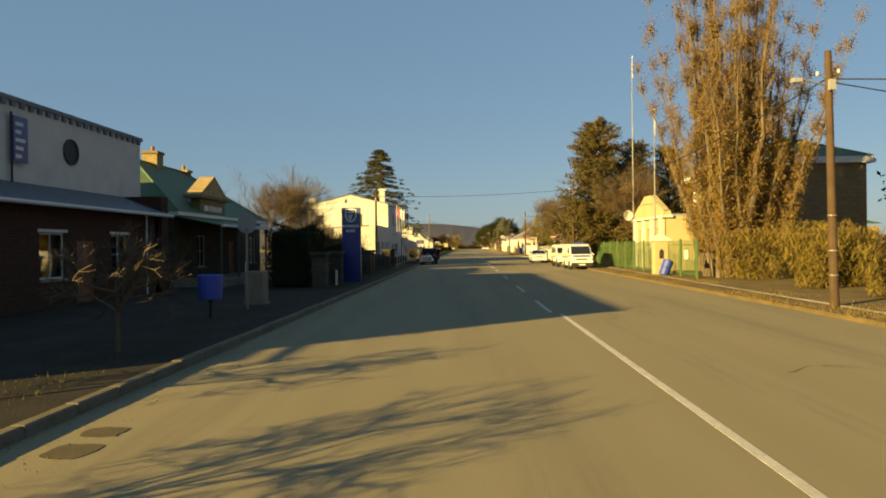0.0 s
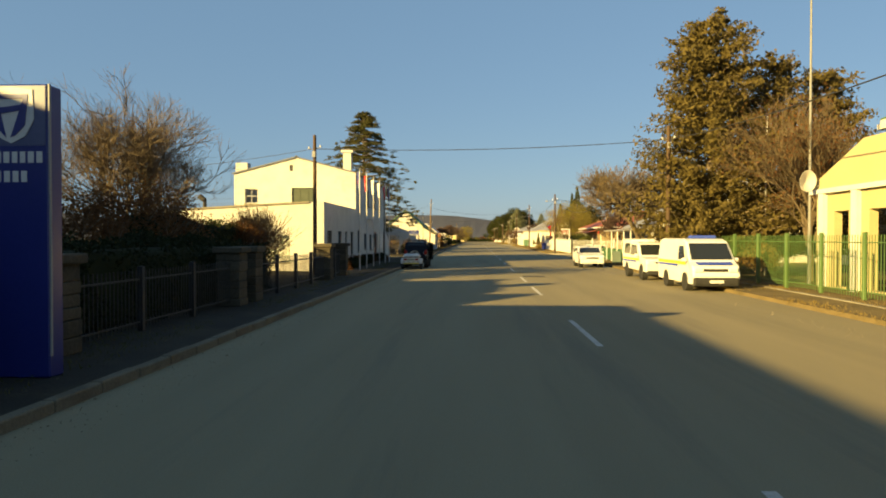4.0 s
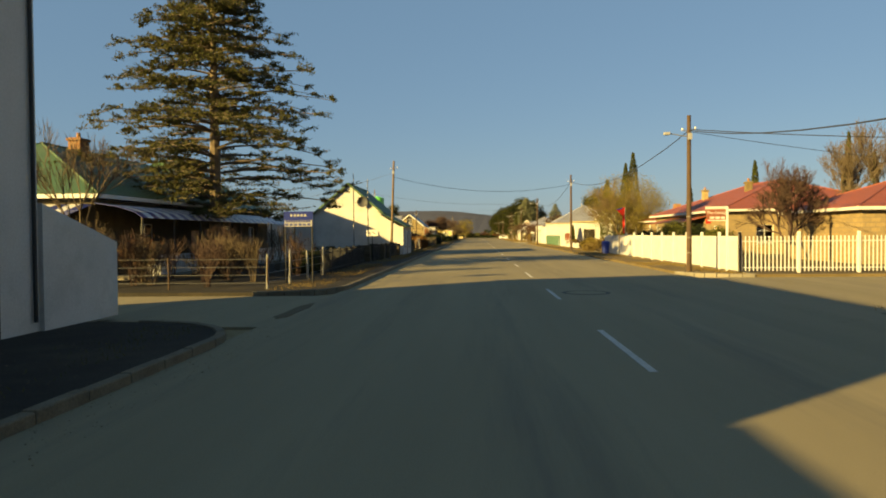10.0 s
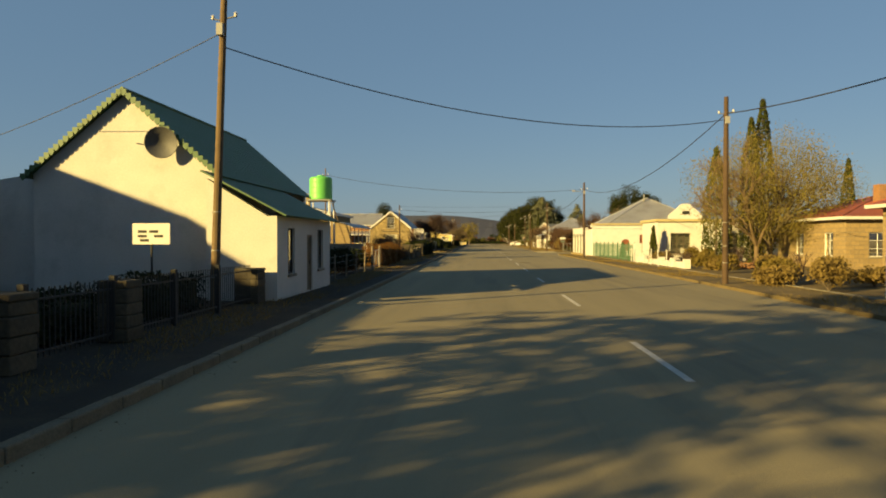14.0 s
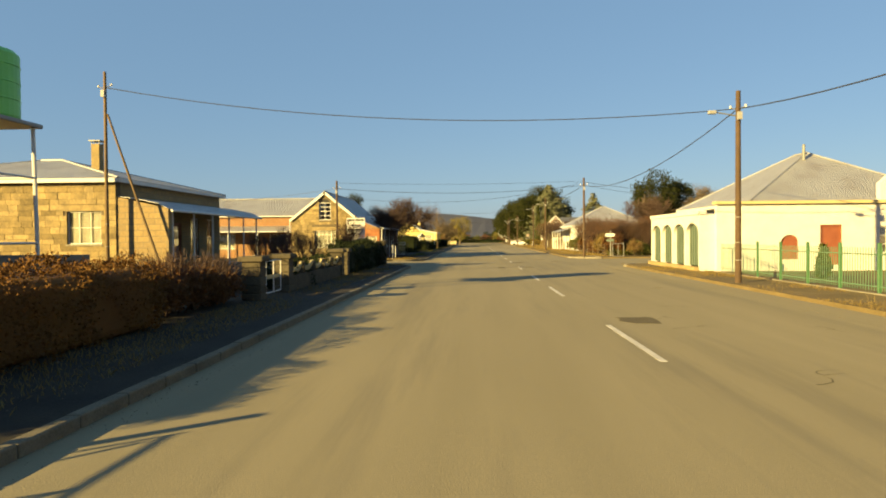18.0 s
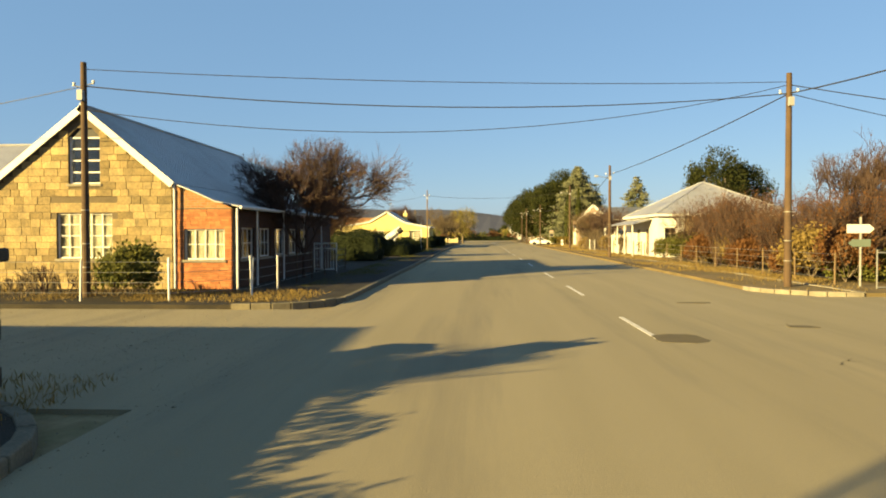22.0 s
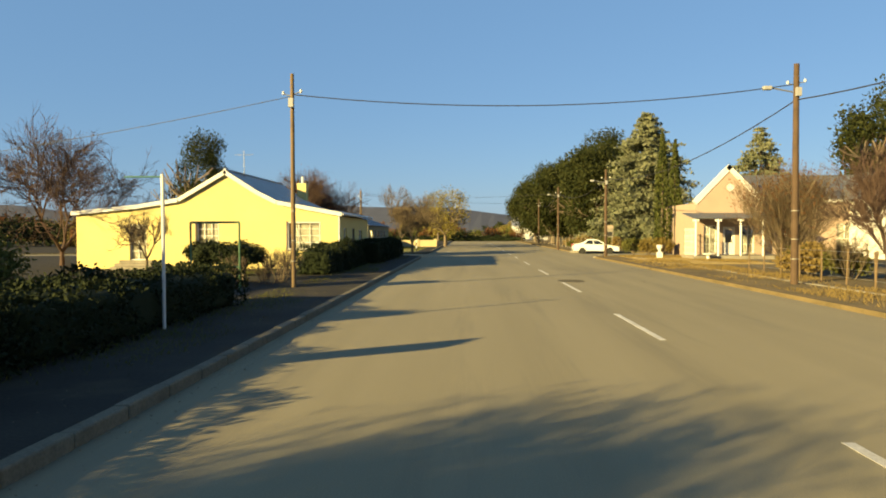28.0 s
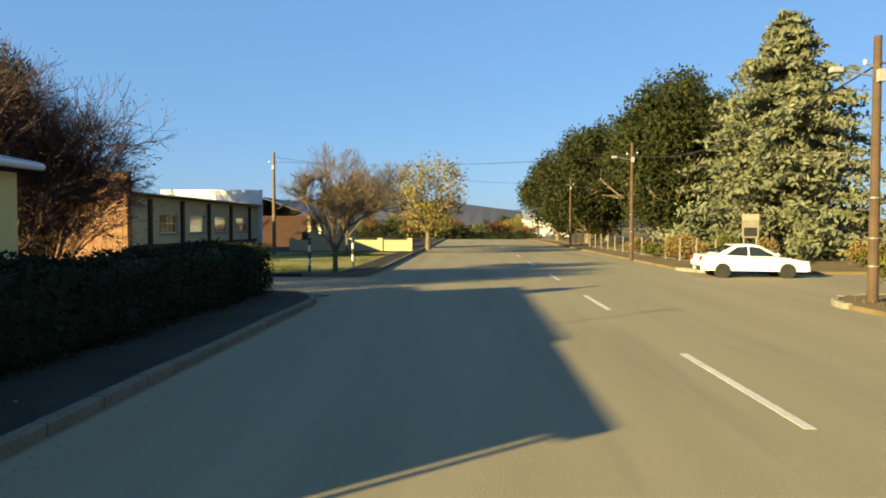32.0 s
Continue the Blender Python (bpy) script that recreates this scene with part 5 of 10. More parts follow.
def yellow_house():
    h = thing("yellow_house", -13.1, 306, 0.12, "yellow plastered cottage with blue-grey curved roof", "house")
    ox, oy = 13.1, -306
    y0, y1 = 299.2 + oy, 309.6 + oy
    xl, xr = -19.8 + ox, -6.1 + ox
    prof = [(xl - 0.2, 2.98), (-3.4, 3.32), (-1.3, 3.64), (1.2, 5.08), (2.9, 4.0), (3.9, 3.5), (xr + 0.25, 2.88)]
    holes = [(4.4, 6.1, 1.0, 2.4), (-0.35, 0.8, 1.0, 2.4), (-3.9, -3.0, 0.45, 2.3)]
    part("gable_wall", pierced('y', y0, 0.35, xl, xr - 0.3, 0, 2.6, holes), YELLOW, h)
    part("gable_top", prism([(xl, 2.6), (xr, 2.6), (xr, 2.75), *[(x, z - 0.12) for x, z in prof[5:0:-1]], (xl, 2.85)], 'y', y0 + 0.002, y0 + 0.35), YELLOW, h)
    window_in(h, 'y', y0, 1, *holes[0], 3, 4, WHITEP, curtain=LACE, proud=0.1)
    window_in(h, 'y', y0, 1, *holes[1], 3, 4, WHITEP, curtain=LACE)
    window_in(h, 'y', y0, 1, *holes[2], 2, 4, WHITEP, curtain=LACE)
    for x_ in (holes[0][0] - 0.07, holes[1][0] - 0.07):
        part("window_reveal", boxes((x_, x_ + 0.06, y0 - 0.06, y0, 0.95, 2.45)), WOOD, h)
    for k in range(3):
        part("door_stair", boxes((-4.3 - 0.1 * k, -2.6 + 0.1 * k, y0 - 0.3 * (k + 1), y0 - 0.3 * k - 0.002, 0, 0.45 - 0.15 * k)), CONC, h)
    sh = [(y0 + 1.6, y0 + 2.6, 0.9, 2.1), (y0 + 4.3, y0 + 5.2, 0.1, 2.1), (y0 + 6.6, y0 + 8.0, 0.9, 2.0)]
    part("street_wall", pierced('x', xr, -0.3, y0, y1, 0, 2.7, sh), YELLOW, h)
    window_in(h, 'x', xr, -1, *sh[0], 2, 3, WHITEP)
    door_in(h, 'x', xr, -1, *sh[1], WOOD)
    window_in(h, 'x', xr, -1, *sh[2], 3, 2, WHITEP)
    part("far_wall", prism([(xl, 0), (xr - 0.3, 0), (xr - 0.3, 2.75), *[(x, z - 0.12) for x, z in prof[5:0:-1]], (xl, 2.85)], 'y', y1 - 0.35, y1), YELLOW, h)
    part("back_wall", boxes((xl, xl + 0.3, y0 + 0.35, y1 - 0.35, 0, 2.8)), YELLOW, h)
    for (xa, za), (xb, zb) in zip(prof, prof[1:]):
        part("roof", slab([(xa, y0 - 0.15, za), (xb, y0 - 0.15, zb), (xb, y1 + 0.2, zb), (xa, y1 + 0.2, za)], 0.06), IRON, h)
        part("bargeboard", slab([(xa, y0 - 0.19, za), (xb, y0 - 0.19, zb), (xb, y0 - 0.155, zb), (xa, y0 - 0.155, za)], 0.2), WHITEP, h)
    part("ridge_cap", rod((1.2, y0 - 0.15, 5.1), (1.2, y1 + 0.2, 5.1), 0.07), IRON, h)
    gutter(h, (xr + 0.28, y0 - 0.15, 2.8), (xr + 0.28, y1 + 0.2, 2.8))
    downpipe(h, xr + 0.08, y0 - 0.06, 0, 2.75)
    chimney(h, -10.35 + ox, 309.2 + oy, 3.2, 5.1, 0.6, 0.6, YELLOW, cap=False)
    part("chimney_flue", rod((-10.35 + ox, 309.2 + oy, 5.1), (-10.35 + ox, 309.2 + oy, 5.55), 0.09), WHITEP, h)
    part("aerial", rod((1.5, y0 + 2, 4.5), (1.5, y0 + 2, 6.3), 0.02), GALV, h)
    part("aerial_bar", rod((1.0, y0 + 2, 6.1), (2.0, y0 + 2, 6.1), 0.012), GALV, h)


def school_building():
    h = thing("school_building", -16.5, 346, 0.12, "cream school building with brown brick plinth and white parapet", "school")
    holes = [(-9.0 + k * 4.2, -6.6 + k * 4.2, 1.5, 2.6) for k in range(4)]
    part("wall", pierced('x', 0, -0.3, -12.5, 8.6, 0.9, 3.5, holes), CREAM, h)
    part("plinth", boxes((-0.3, 0.05, -12.5, 8.6, 0, 0.9)), BRICKSHADE, h)
    for q in holes:
        window_in(h, 'x', 0, -1, *q, 4, 2, WHITEP)
    for k in range(5):
        part("pilaster", boxes((0, 0.15, -10.4 + k * 4.2, -10.1 + k * 4.2, 0.9, 3.4)), BRICKSHADE, h)
    part("near_wall", boxes((-8, -0.3, -12.5, -12.2, 0, 3.6)), BRICKM, h)
    part("back_wall", boxes((-8, -7.7, -12.2, 8.6, 0, 4.0)), CREAM, h)
    part("near_pier", boxes((-1.3, 0.2, -13.0, -12.5, 0, 4.6)), BRICKM, h)
    part("near_parapet", boxes((-8, -1.3, -12.9, -12.5, 3.2, 5.0)), BRICKM, h)
    part("roof", slab([(-8.2, -12.5, 4.3), (0.6, -12.5, 3.65), (0.6, 8.8, 3.65), (-8.2, 8.8, 4.3)], 0.08), IRON, h)
    part("far_parapet", boxes((-8, 0.4, 8.6, 8.9, 0, 4.9)), WHITEP, h)
    g = thing("classroom_block", -14.0, 372, 0.12, "long grey-roofed classroom block beyond the lawn", "school")
    part("wall", pierced('x', 0, -0.3, -9, 16, 0, 2.9, [(-7 + k * 4, -4.6 + k * 4, 1.0, 2.2) for k in range(5)]), CREAM, g)
    for k in range(5):
        window_in(g, 'x', 0, -1, -7 + k * 4, -4.6 + k * 4, 1.0, 2.2, 3, 2, WHITEP)
    # end wall in darkened brick, standing for the shade on it
    part("near_wall", boxes((-9, -0.3, -9, -8.7, 0, 2.9)), BRICKSHADE, g)
    part("back_wall", boxes((-9, -8.7, -8.7, 16, 0, 2.9)), CREAM, g)
    gable_roof_y(g, -9, 0, -9, 16, 3.0, 4.6, 3.0, -4.5, SLATE)


general_store()
bank_house()
white_hall()
green_villa()
white_gable_house()
stone_verandah_house()
stone_gable_house()
brick_house("brick_bungalow", -16.6, 266.0, 14, 15.4, 3.5, 6.3, -3.0, 0.0, "large brick house with grey hipped roof and brick chimneys", 6.5)
yellow_house()
school_building()


# ---- right side of the street ----
def police_station():
    h = thing("police_station", 20, 52, 0.12, "cream station with small gabled portico and green roof", "public building")
    ox, oy = -20, -52
    py = oy - 2.9
    # gabled portico towards the street
    part("portico_wall", pierced('x', 15.3 + ox, 0.3, 49.6 + py, 58.0 + py, 0, 3.7, [(50.9 + py, 51.9 + py, 0.1, 2.9), (53.2 + py, 54.4 + py, 0.1, 2.9), (55.7 + py, 56.7 + py, 0.1, 2.9)]), CREAM, h)
    part("portico_side", boxes((15.6 + ox, 21 + ox, 49.6 + py, 49.9 + py, 0, 3.7)), CREAM, h)
    part("portico_gable", prism([(49.5 + py, 3.7), (58.1 + py, 3.7), (58.1 + py, 4.0), (54.6 + py, 5.35), (53.0 + py, 5.35), (49.5 + py, 4.0)], 'x', 15.2 + ox, 15.65 + ox), CREAM, h)
    part("portico_cornice", boxes((15.1 + ox, 15.75 + ox, 49.4 + py, 58.2 + py, 3.6, 3.78)), WHITEP, h)
    part("portico_roof", boxes((15.65 + ox, 21 + ox, 49.6 + py, 58.0 + py, 3.7, 3.85)), IRON, h)
    for k in range(4):
        y = 50.3 + py + k * 2.3
        part("pilaster", boxes((15.12 + ox, 15.3 + ox, y, y + 0.35, 0, 3.6)), WHITEP, h)
    # main block
    main = [(47.0 + oy + k * 2.1, 47.9 + oy + k * 2.1, 4.6, 6.3) for k in range(6)]
    part("street_wall", pierced('x', 21 + ox, 0.35, 45.5 + oy, 60 + oy, 0, 7.0, main), STONEW, h)
    nw = []
    part("near_wall", pierced('y', 45.5 + oy, 0.35, 21.35 + ox, 28 + ox, 0, 7.0, nw), STONEW, h)
    for q in main:
        window_in(h, 'x', 21 + ox, 1, *q, 2, 3, WHITEP)
    part("far_wall", boxes((21.35 + ox, 28 + ox, 59.65 + oy, 60 + oy, 0, 7.0)), STONEW, h)
    part("back_wall", boxes((27.65 + ox, 28 + ox, 45.85 + oy, 59.65 + oy, 0, 7.0)), STONEW, h)
    part("eave_band", boxes((20.6 + ox, 28.4 + ox, 45.1 + oy, 60.4 + oy, 6.95, 7.2)), WHITEP, h)
    hip_roof(h, 21 + ox, 28 + ox, 45.5 + oy, 60 + oy, 7.4, 9.2, GREENROOF, over=0.3)
    # lower side wing with red lean-to
    part("wing", boxes((17.2 + ox, 20.95 + ox, 45.6 + oy, 49.55 + oy, 0, 3.0)), STONEW, h)
    part("wing_roof", slab([(17.0 + ox, 45.4 + oy, 2.9), (21 + ox, 45.4 + oy, 3.3), (21 + ox, 49.6 + oy, 3.3), (17.0 + ox, 49.6 + oy, 2.9)], 0.06), REDROOF, h)
    dish = part("satellite_dish", lathe([(0.02, 0.0), (0.2, 0.05), (0.4, 0.14), (0.42, 0.15), (0.39, 0.13), (0.2, 0.03), (0.02, -0.02)], 20), WHITEP, h, smooth=True)
    dish.matrix_local = pose(14.6 + ox, 54.6 + oy, 4.1, 95, 0, 20)
    part("dish_arm", rod((14.6 + ox, 54.7 + oy, 4.0), (15.25 + ox, 54.7 + oy, 3.9), 0.03), GALV, h)
    g = thing("green_roofed_office", 34, 78, 0.12, "pale house with green hipped iron roof behind shrubs", "house")
    part("wall", boxes((-6, 6, -6, 6, 0, 6.3)), WHITE, g)
    hip_roof(g, -6, 6, -6, 6, 6.4, 9.0, GREENROOF)
    part("verandah_roof", slab([(-9, -9, 3.6), (9, -9, 3.6), (6.2, -6, 4.6), (-6.2, -6, 4.6)], 0.06), GREENROOF, g)
    part("verandah_wall", boxes((-9, 9, -8.6, -8.3, 0, 3.3)), STONEW, g)


def church_hall():
    h = thing("white_hall", 20, 92, 0.12, "white plastered hall with grey iron roof and wooden doors", "hall")
    ox, oy = -20, -92
    x0, y0, y1 = 16.7 + ox, 81.4 + oy, 96.5 + oy
    # gable end towards the drive's start
    part("gable_wall", prism([(x0, 0), (x0 + 13.6, 0), (x0 + 13.6, 2.9), (x0 + 6.8, 6.2), (x0, 2.9)], 'y', y0, y0 + 0.3), WHITE, h)
    part("far_wall", prism([(x0, 0), (x0 + 13.6, 0), (x0 + 13.6, 2.9), (x0 + 6.8, 6.2), (x0, 2.9)], 'y', y1 - 0.3, y1), WHITE, h)
    part("street_wall", pierced('x', x0, 0.3, y0 + 0.3, y1 - 0.3, 0, 2.9, [(y0 + 2.0, y0 + 3.2, 0.05, 2.15), (y0 + 5, y0 + 6.2, 0.8, 2.0), (y0 + 8.6, y0 + 9.8, 0.8, 2.0)]), WHITE, h)
    door_in(h, 'x', x0, 1, y0 + 2.0, y0 + 3.2, 0.05, 2.15, WOODRED, 2)
    window_in(h, 'x', x0, 1, y0 + 5, y0 + 6.2, 0.8, 2.0, 2, 2, WOODRED)
    window_in(h, 'x', x0, 1, y0 + 8.6, y0 + 9.8, 0.8, 2.0, 2, 2, WOODRED)
    part("back_wall", boxes((x0 + 13.3, x0 + 13.6, y0 + 0.3, y1 - 0.3, 0, 2.9)), WHITE, h)
    gable_roof_y(h, x0, x0 + 13.6, y0, y1, 3.0, 6.35, 3.0, x0 + 6.8, IRON, over=0.25)
    door_in(h, 'y', y0 - 0.06, 1, x0 + 1.2, x0 + 2.6, 0.05, 2.1, WOODRED, 2, name="gable_door")
    part("door_hood", boxes((x0 + 0.7, x0 + 3.1, y0 - 0.9, y0, 2.35, 2.45)), WHITEP, h)
    window_in(h, 'y', y0 - 0.12, 1, x0 + 3.8, x0 + 4.8, 0.9, 2.1, 2, 3, WHITEP, name="gable_window")
    part("flue", rod((x0 + 3.6, y0 + 5, 4.3), (x0 + 3.6, y0 + 5, 6.0), 0.11), BLACK, h)
    part("flue_cowl", rod((x0 + 3.6, y0 + 5, 6.0), (x0 + 3.6, y0 + 5, 6.35), 0.22, 0.04), BLACK, h)
    # flat verandah beyond
    part("verandah_roof", boxes((x0 - 2.0, x0 + 0.0, y0 + 3.8, y1, 2.55, 2.65)), IRON, h)
    for k in range(4):
        part("verandah_post", rod((x0 - 1.85, y0 + 4.0 + k * 2.7, 0), (x0 - 1.85, y0 + 4.0 + k * 2.7, 2.55), 0.05), WHITEP, h)


def red_roof_house():
    h = thing("red_roofed_house", 29, 148, 0.12, "sandstone house with bright red hipped iron roof", "house")
    ox, oy = -29, -148
    wins = [(-9.0 + k * 3.6, -7.6 + k * 3.6, 0.9, 2.4) for k in range(6)]
    part("street_wall", pierced('x', 22.2 + ox, 0.35, -11, 11, 0, 3.5, wins), STONEW, h)
    for q in wins:
        window_in(h, 'x', 22.2 + ox, 1, *q, 2, 3, WHITEP)
    nw = [(-4.5 + k * 4, -3.1 + k * 4, 0.9, 2.4) for k in range(3)]
    part("near_wall", pierced('y', -11, 0.35, 22.55 + ox, 37 + ox, 0, 3.5, nw), STONEW, h)
    for q in nw:
        window_in(h, 'y', -11, 1, *q, 2, 3, WHITEP)
    part("far_wall", boxes((22.55 + ox, 37 + ox, 10.65, 11, 0, 3.5)), STONEW, h)
    part("back_wall", boxes((36.65 + ox, 37 + ox, -10.65, 10.65, 0, 3.5)), STONEW, h)
    hip_roof(h, 22.2 + ox, 37 + ox, -11, 11, 3.7, 6.6, REDROOF, over=0.6)
    part("verandah_roof", slab([(20.0 + ox, -6, 2.75), (22.3 + ox, -6, 3.3), (22.3 + ox, 6, 3.3), (20.0 + ox, 6, 2.75)], 0.06), REDROOF, h)
    for k in range(5):
        part("verandah_post", rod((20.2 + ox, -5.8 + k * 2.9, 0), (20.2 + ox, -5.8 + k * 2.9, 2.75), 0.06), WHITEP, h)
    chimney(h, -2.0, -3.0, 4.8, 6.5, 0.55, 0.55, STONE)
    chimney(h, -3.0, 6.0, 4.8, 6.3, 0.55, 0.55, STONE)
    part("name_plate", boxes((22.1 + ox, 22.17 + ox, -7.2, -6.0, 2.6, 3.0)), REDP, h)
    g = thing("red_roofed_annex", 28.5, 169, 0.12, "low stone annex with red roof and brick chimney", "house")
    part("wall", pierced('x', -4.8, 0.3, -3.5, 6, 0, 3.2, [(-2, -0.8, 0.8, 2.3), (2, 3.2, 0.8, 2.3)]), STONEW, g)
    window_in(g, 'x', -4.8, 1, -2, -0.8, 0.8, 2.3, 2, 3, WHITEP)
    window_in(g, 'x', -4.8, 1, 2, 3.2, 0.8, 2.3, 2, 3, WHITEP)
    part("near_wall", pierced('y', -3.5, 0.3, -4.5, 6, 0, 3.2, [(-3.4, -2.3, 0.8, 2.3)]), STONEW, g)
    window_in(g, 'y', -3.5, 1, -3.4, -2.3, 0.8, 2.3, 2, 3, WHITEP)
    hip_roof(g, -4.8, 6, -3.5, 6, 3.3, 4.9, REDROOF, over=0.5)
    chimney(g, -1.5, -1.5, 3.9, 5.4, 0.8, 0.7, BRICKM, cap=False)
    r = thing("red_roofed_cottage", 30, 122, 0.12, "long stone cottage with rusty red roof behind palisade", "house")
    cw = [(-5 + k * 3.2, -3.8 + k * 3.2, 0.9, 2.3) for k in range(5)]
    part("wall", pierced('y', -3, 0.3, -7, 12, 0, 3.1, cw), STONEW, r)
    for q in cw:
        window_in(r, 'y', -3, 1, *q, 2, 3, WHITEP)
    part("street_wall", boxes((-7, -6.7, -2.7, 6, 0, 3.1)), STONEW, r)
    hip_roof(r, -7, 12, -3, 6, 3.2, 5.0, REDROOF, over=0.5)


def white_arcade_house():
    h = thing("white_arcade_house", 18, 200, 0.12, "bright white villa with green arcade and grey hipped roof", "house")
    ox, oy = -18, -200
    # arcade on the corner: a wall with arched openings towards the street
    ax, a0, a1 = 13.1 + ox, 200.7 + oy, 210.4 + oy
    step = (a1 - a0) / 4
    for k in range(4):
        ya, yb = a0 + k * step, a0 + (k + 1) * step
        c, r = (ya + yb) / 2, step / 2 - 0.16
        arch = [(c + r * math.cos(i * math.pi / 12), 2.0 + 0.55 * math.sin(i * math.pi / 12)) for i in range(13)]
        part("arch", prism([(ya, 0.0), (c - r, 0.0), *arch[::-1], (c + r, 0.0), (yb, 0.0), (yb, 3.0), (ya, 3.0)], 'x', ax, ax + 0.28), WHITEP, h)
        part("arch_screen", boxes((ax + 0.2, ax + 0.24, c - r, c + r, 0.25, 2.5)), GREENPALE, h)
        for j in range(5):
            part("screen_slat", boxes((ax + 0.15, ax + 0.19, c - r + 0.1 + j * (2 * r - 0.2) / 4.6, c - r + 0.16 + j * (2 * r - 0.2) / 4.6, 0.25, 2.4)), GREENDULL, h)
    part("arcade_parapet", boxes((ax - 0.06, ax + 0.34, a0 - 0.1, a1 + 0.1, 3.0, 3.2)), WHITEP, h)
    part("arcade_step", boxes((ax - 0.25, ax - 0.005, a0, a1, 0, 0.22)), STONE, h)
    nh = [(ax + 1.3, ax + 2.3, 0.3, 2.2)]
    part("arcade_side", pierced('y', a0, 0.28, ax + 0.28, 21 + ox, 0, 3.0, nh), WHITEP, h)
    part("side_door", boxes((nh[0][0], nh[0][1], a0 + 0.1, a0 + 0.14, 0.3, 2.2)), GREENDULL, h)
    for k in range(4):
        part("door_board", boxes((nh[0][0] + 0.03 + k * 0.245, nh[0][0] + 0.235 + k * 0.245, a0 + 0.075, a0 + 0.1, 0.32, 2.2)), GREENPALE, h)

    def round_head(q, ya, yb, rise):
        c, r = (q[0] + q[1]) / 2, (q[1] - q[0]) / 2
        bow = [(c - r * math.cos(i * math.pi / 12), q[3] - rise + rise * 0.96 * math.sin(i * math.pi / 12)) for i in range(13)]
        part("round_head", prism([*bow, (q[1], q[3]), (q[0], q[3])], 'y', ya, yb), WHITEP, h)
    round_head(nh[0], a0 + 0.004, a0 + 0.09, 0.45)
    part("arcade_far_side", boxes((ax + 0.28, 27 + ox, a1 - 0.28, a1, 0, 3.0)), WHITEP, h)
    # main house, facing the drive's start beside the arcade
    mh = [(17.2 + ox, 18.1 + ox, 0.6, 1.9), (19.2 + ox, 20.3 + ox, 0.3, 2.4), (22.2 + ox, 23.4 + ox, 0.9, 2.3)]
    part("main_wall", pierced('y', 200.4 + oy, 0.29, 13.9 + ox, 28 + ox, 0, 3.5, mh), WHITEP, h)
    part("arched_door", boxes((mh[0][0], mh[0][1], 200.5 + oy, 200.56 + oy, 0.6, 1.9)), WOODRED, h)
    round_head(mh[0], 200.404 + oy, 200.48 + oy, 0.4)
    door_in(h, 'y', 200.4 + oy, 1, *mh[1], WOODRED)
    window_in(h, 'y', 200.4 + oy, 1, *mh[2], 3, 3, WHITEP)
    part("cornice", boxes((13.8 + ox, 28.1 + ox, 200.2 + oy, 200.8 + oy, 3.5, 3.66)), CREAM, h)
    hip_roof(h, 16.2 + ox, 27 + ox, 201.5 + oy, 214 + oy, 3.7, 6.9, IRON, over=0.3, mat2=IRONX)
    part("roof_gable", prism([(22.6 + ox, 3.7), (26.4 + ox, 3.7), (26.4 + ox, 4.6), (24.9 + ox, 5.9), (24.1 + ox, 5.9), (22.6 + ox, 4.6)], 'y', 201.0 + oy, 201.4 + oy), WHITEP, h)
    part("gable_vent", boxes((24.1 + ox, 24.9 + ox, 200.95 + oy, 201.0 + oy, 4.7, 5.1)), BLACK, h)
    part("flue", rod((21 + ox, 206 + oy, 5.8), (21 + ox, 206 + oy, 7.3), 0.09), GALV, h)
    # flat-roofed wing nearer the drive's start, with cypress-like clipped shrubs
    wn_ = [(183.2 + oy, 184.6 + oy, 0.8, 2.4)]
    part("wing_street_wall", pierced('x', 16.5 + ox, 0.35, 182.0 + oy, 187.5 + oy, 0, 3.4, wn_), WHITEP, h)
    window_in(h, 'x', 16.5 + ox, 1, *wn_[0], 2, 3, WOOD)
    ww = [(17.6 + ox, 19.3 + ox, 0.6, 2.4), (22.0 + ox, 23.4 + ox, 0.7, 2.4)]
    part("wing_near_wall", pierced('y', 182.0 + oy, 0.35, 16.85 + ox, 31 + ox, 0, 3.4, ww), WHITEP, h)
    for q in ww:
        window_in(h, 'y', 182.0 + oy, 1, *q, 3, 4, WOOD)
    part("wing_back_wall", boxes((16.85 + ox, 31 + ox, 187.2 + oy, 187.5 + oy, 0, 3.4)), WHITEP, h)
    part("wing_cornice", boxes((16.3 + ox, 31.2 + ox, 181.8 + oy, 187.7 + oy, 3.4, 3.62)), CREAM, h)


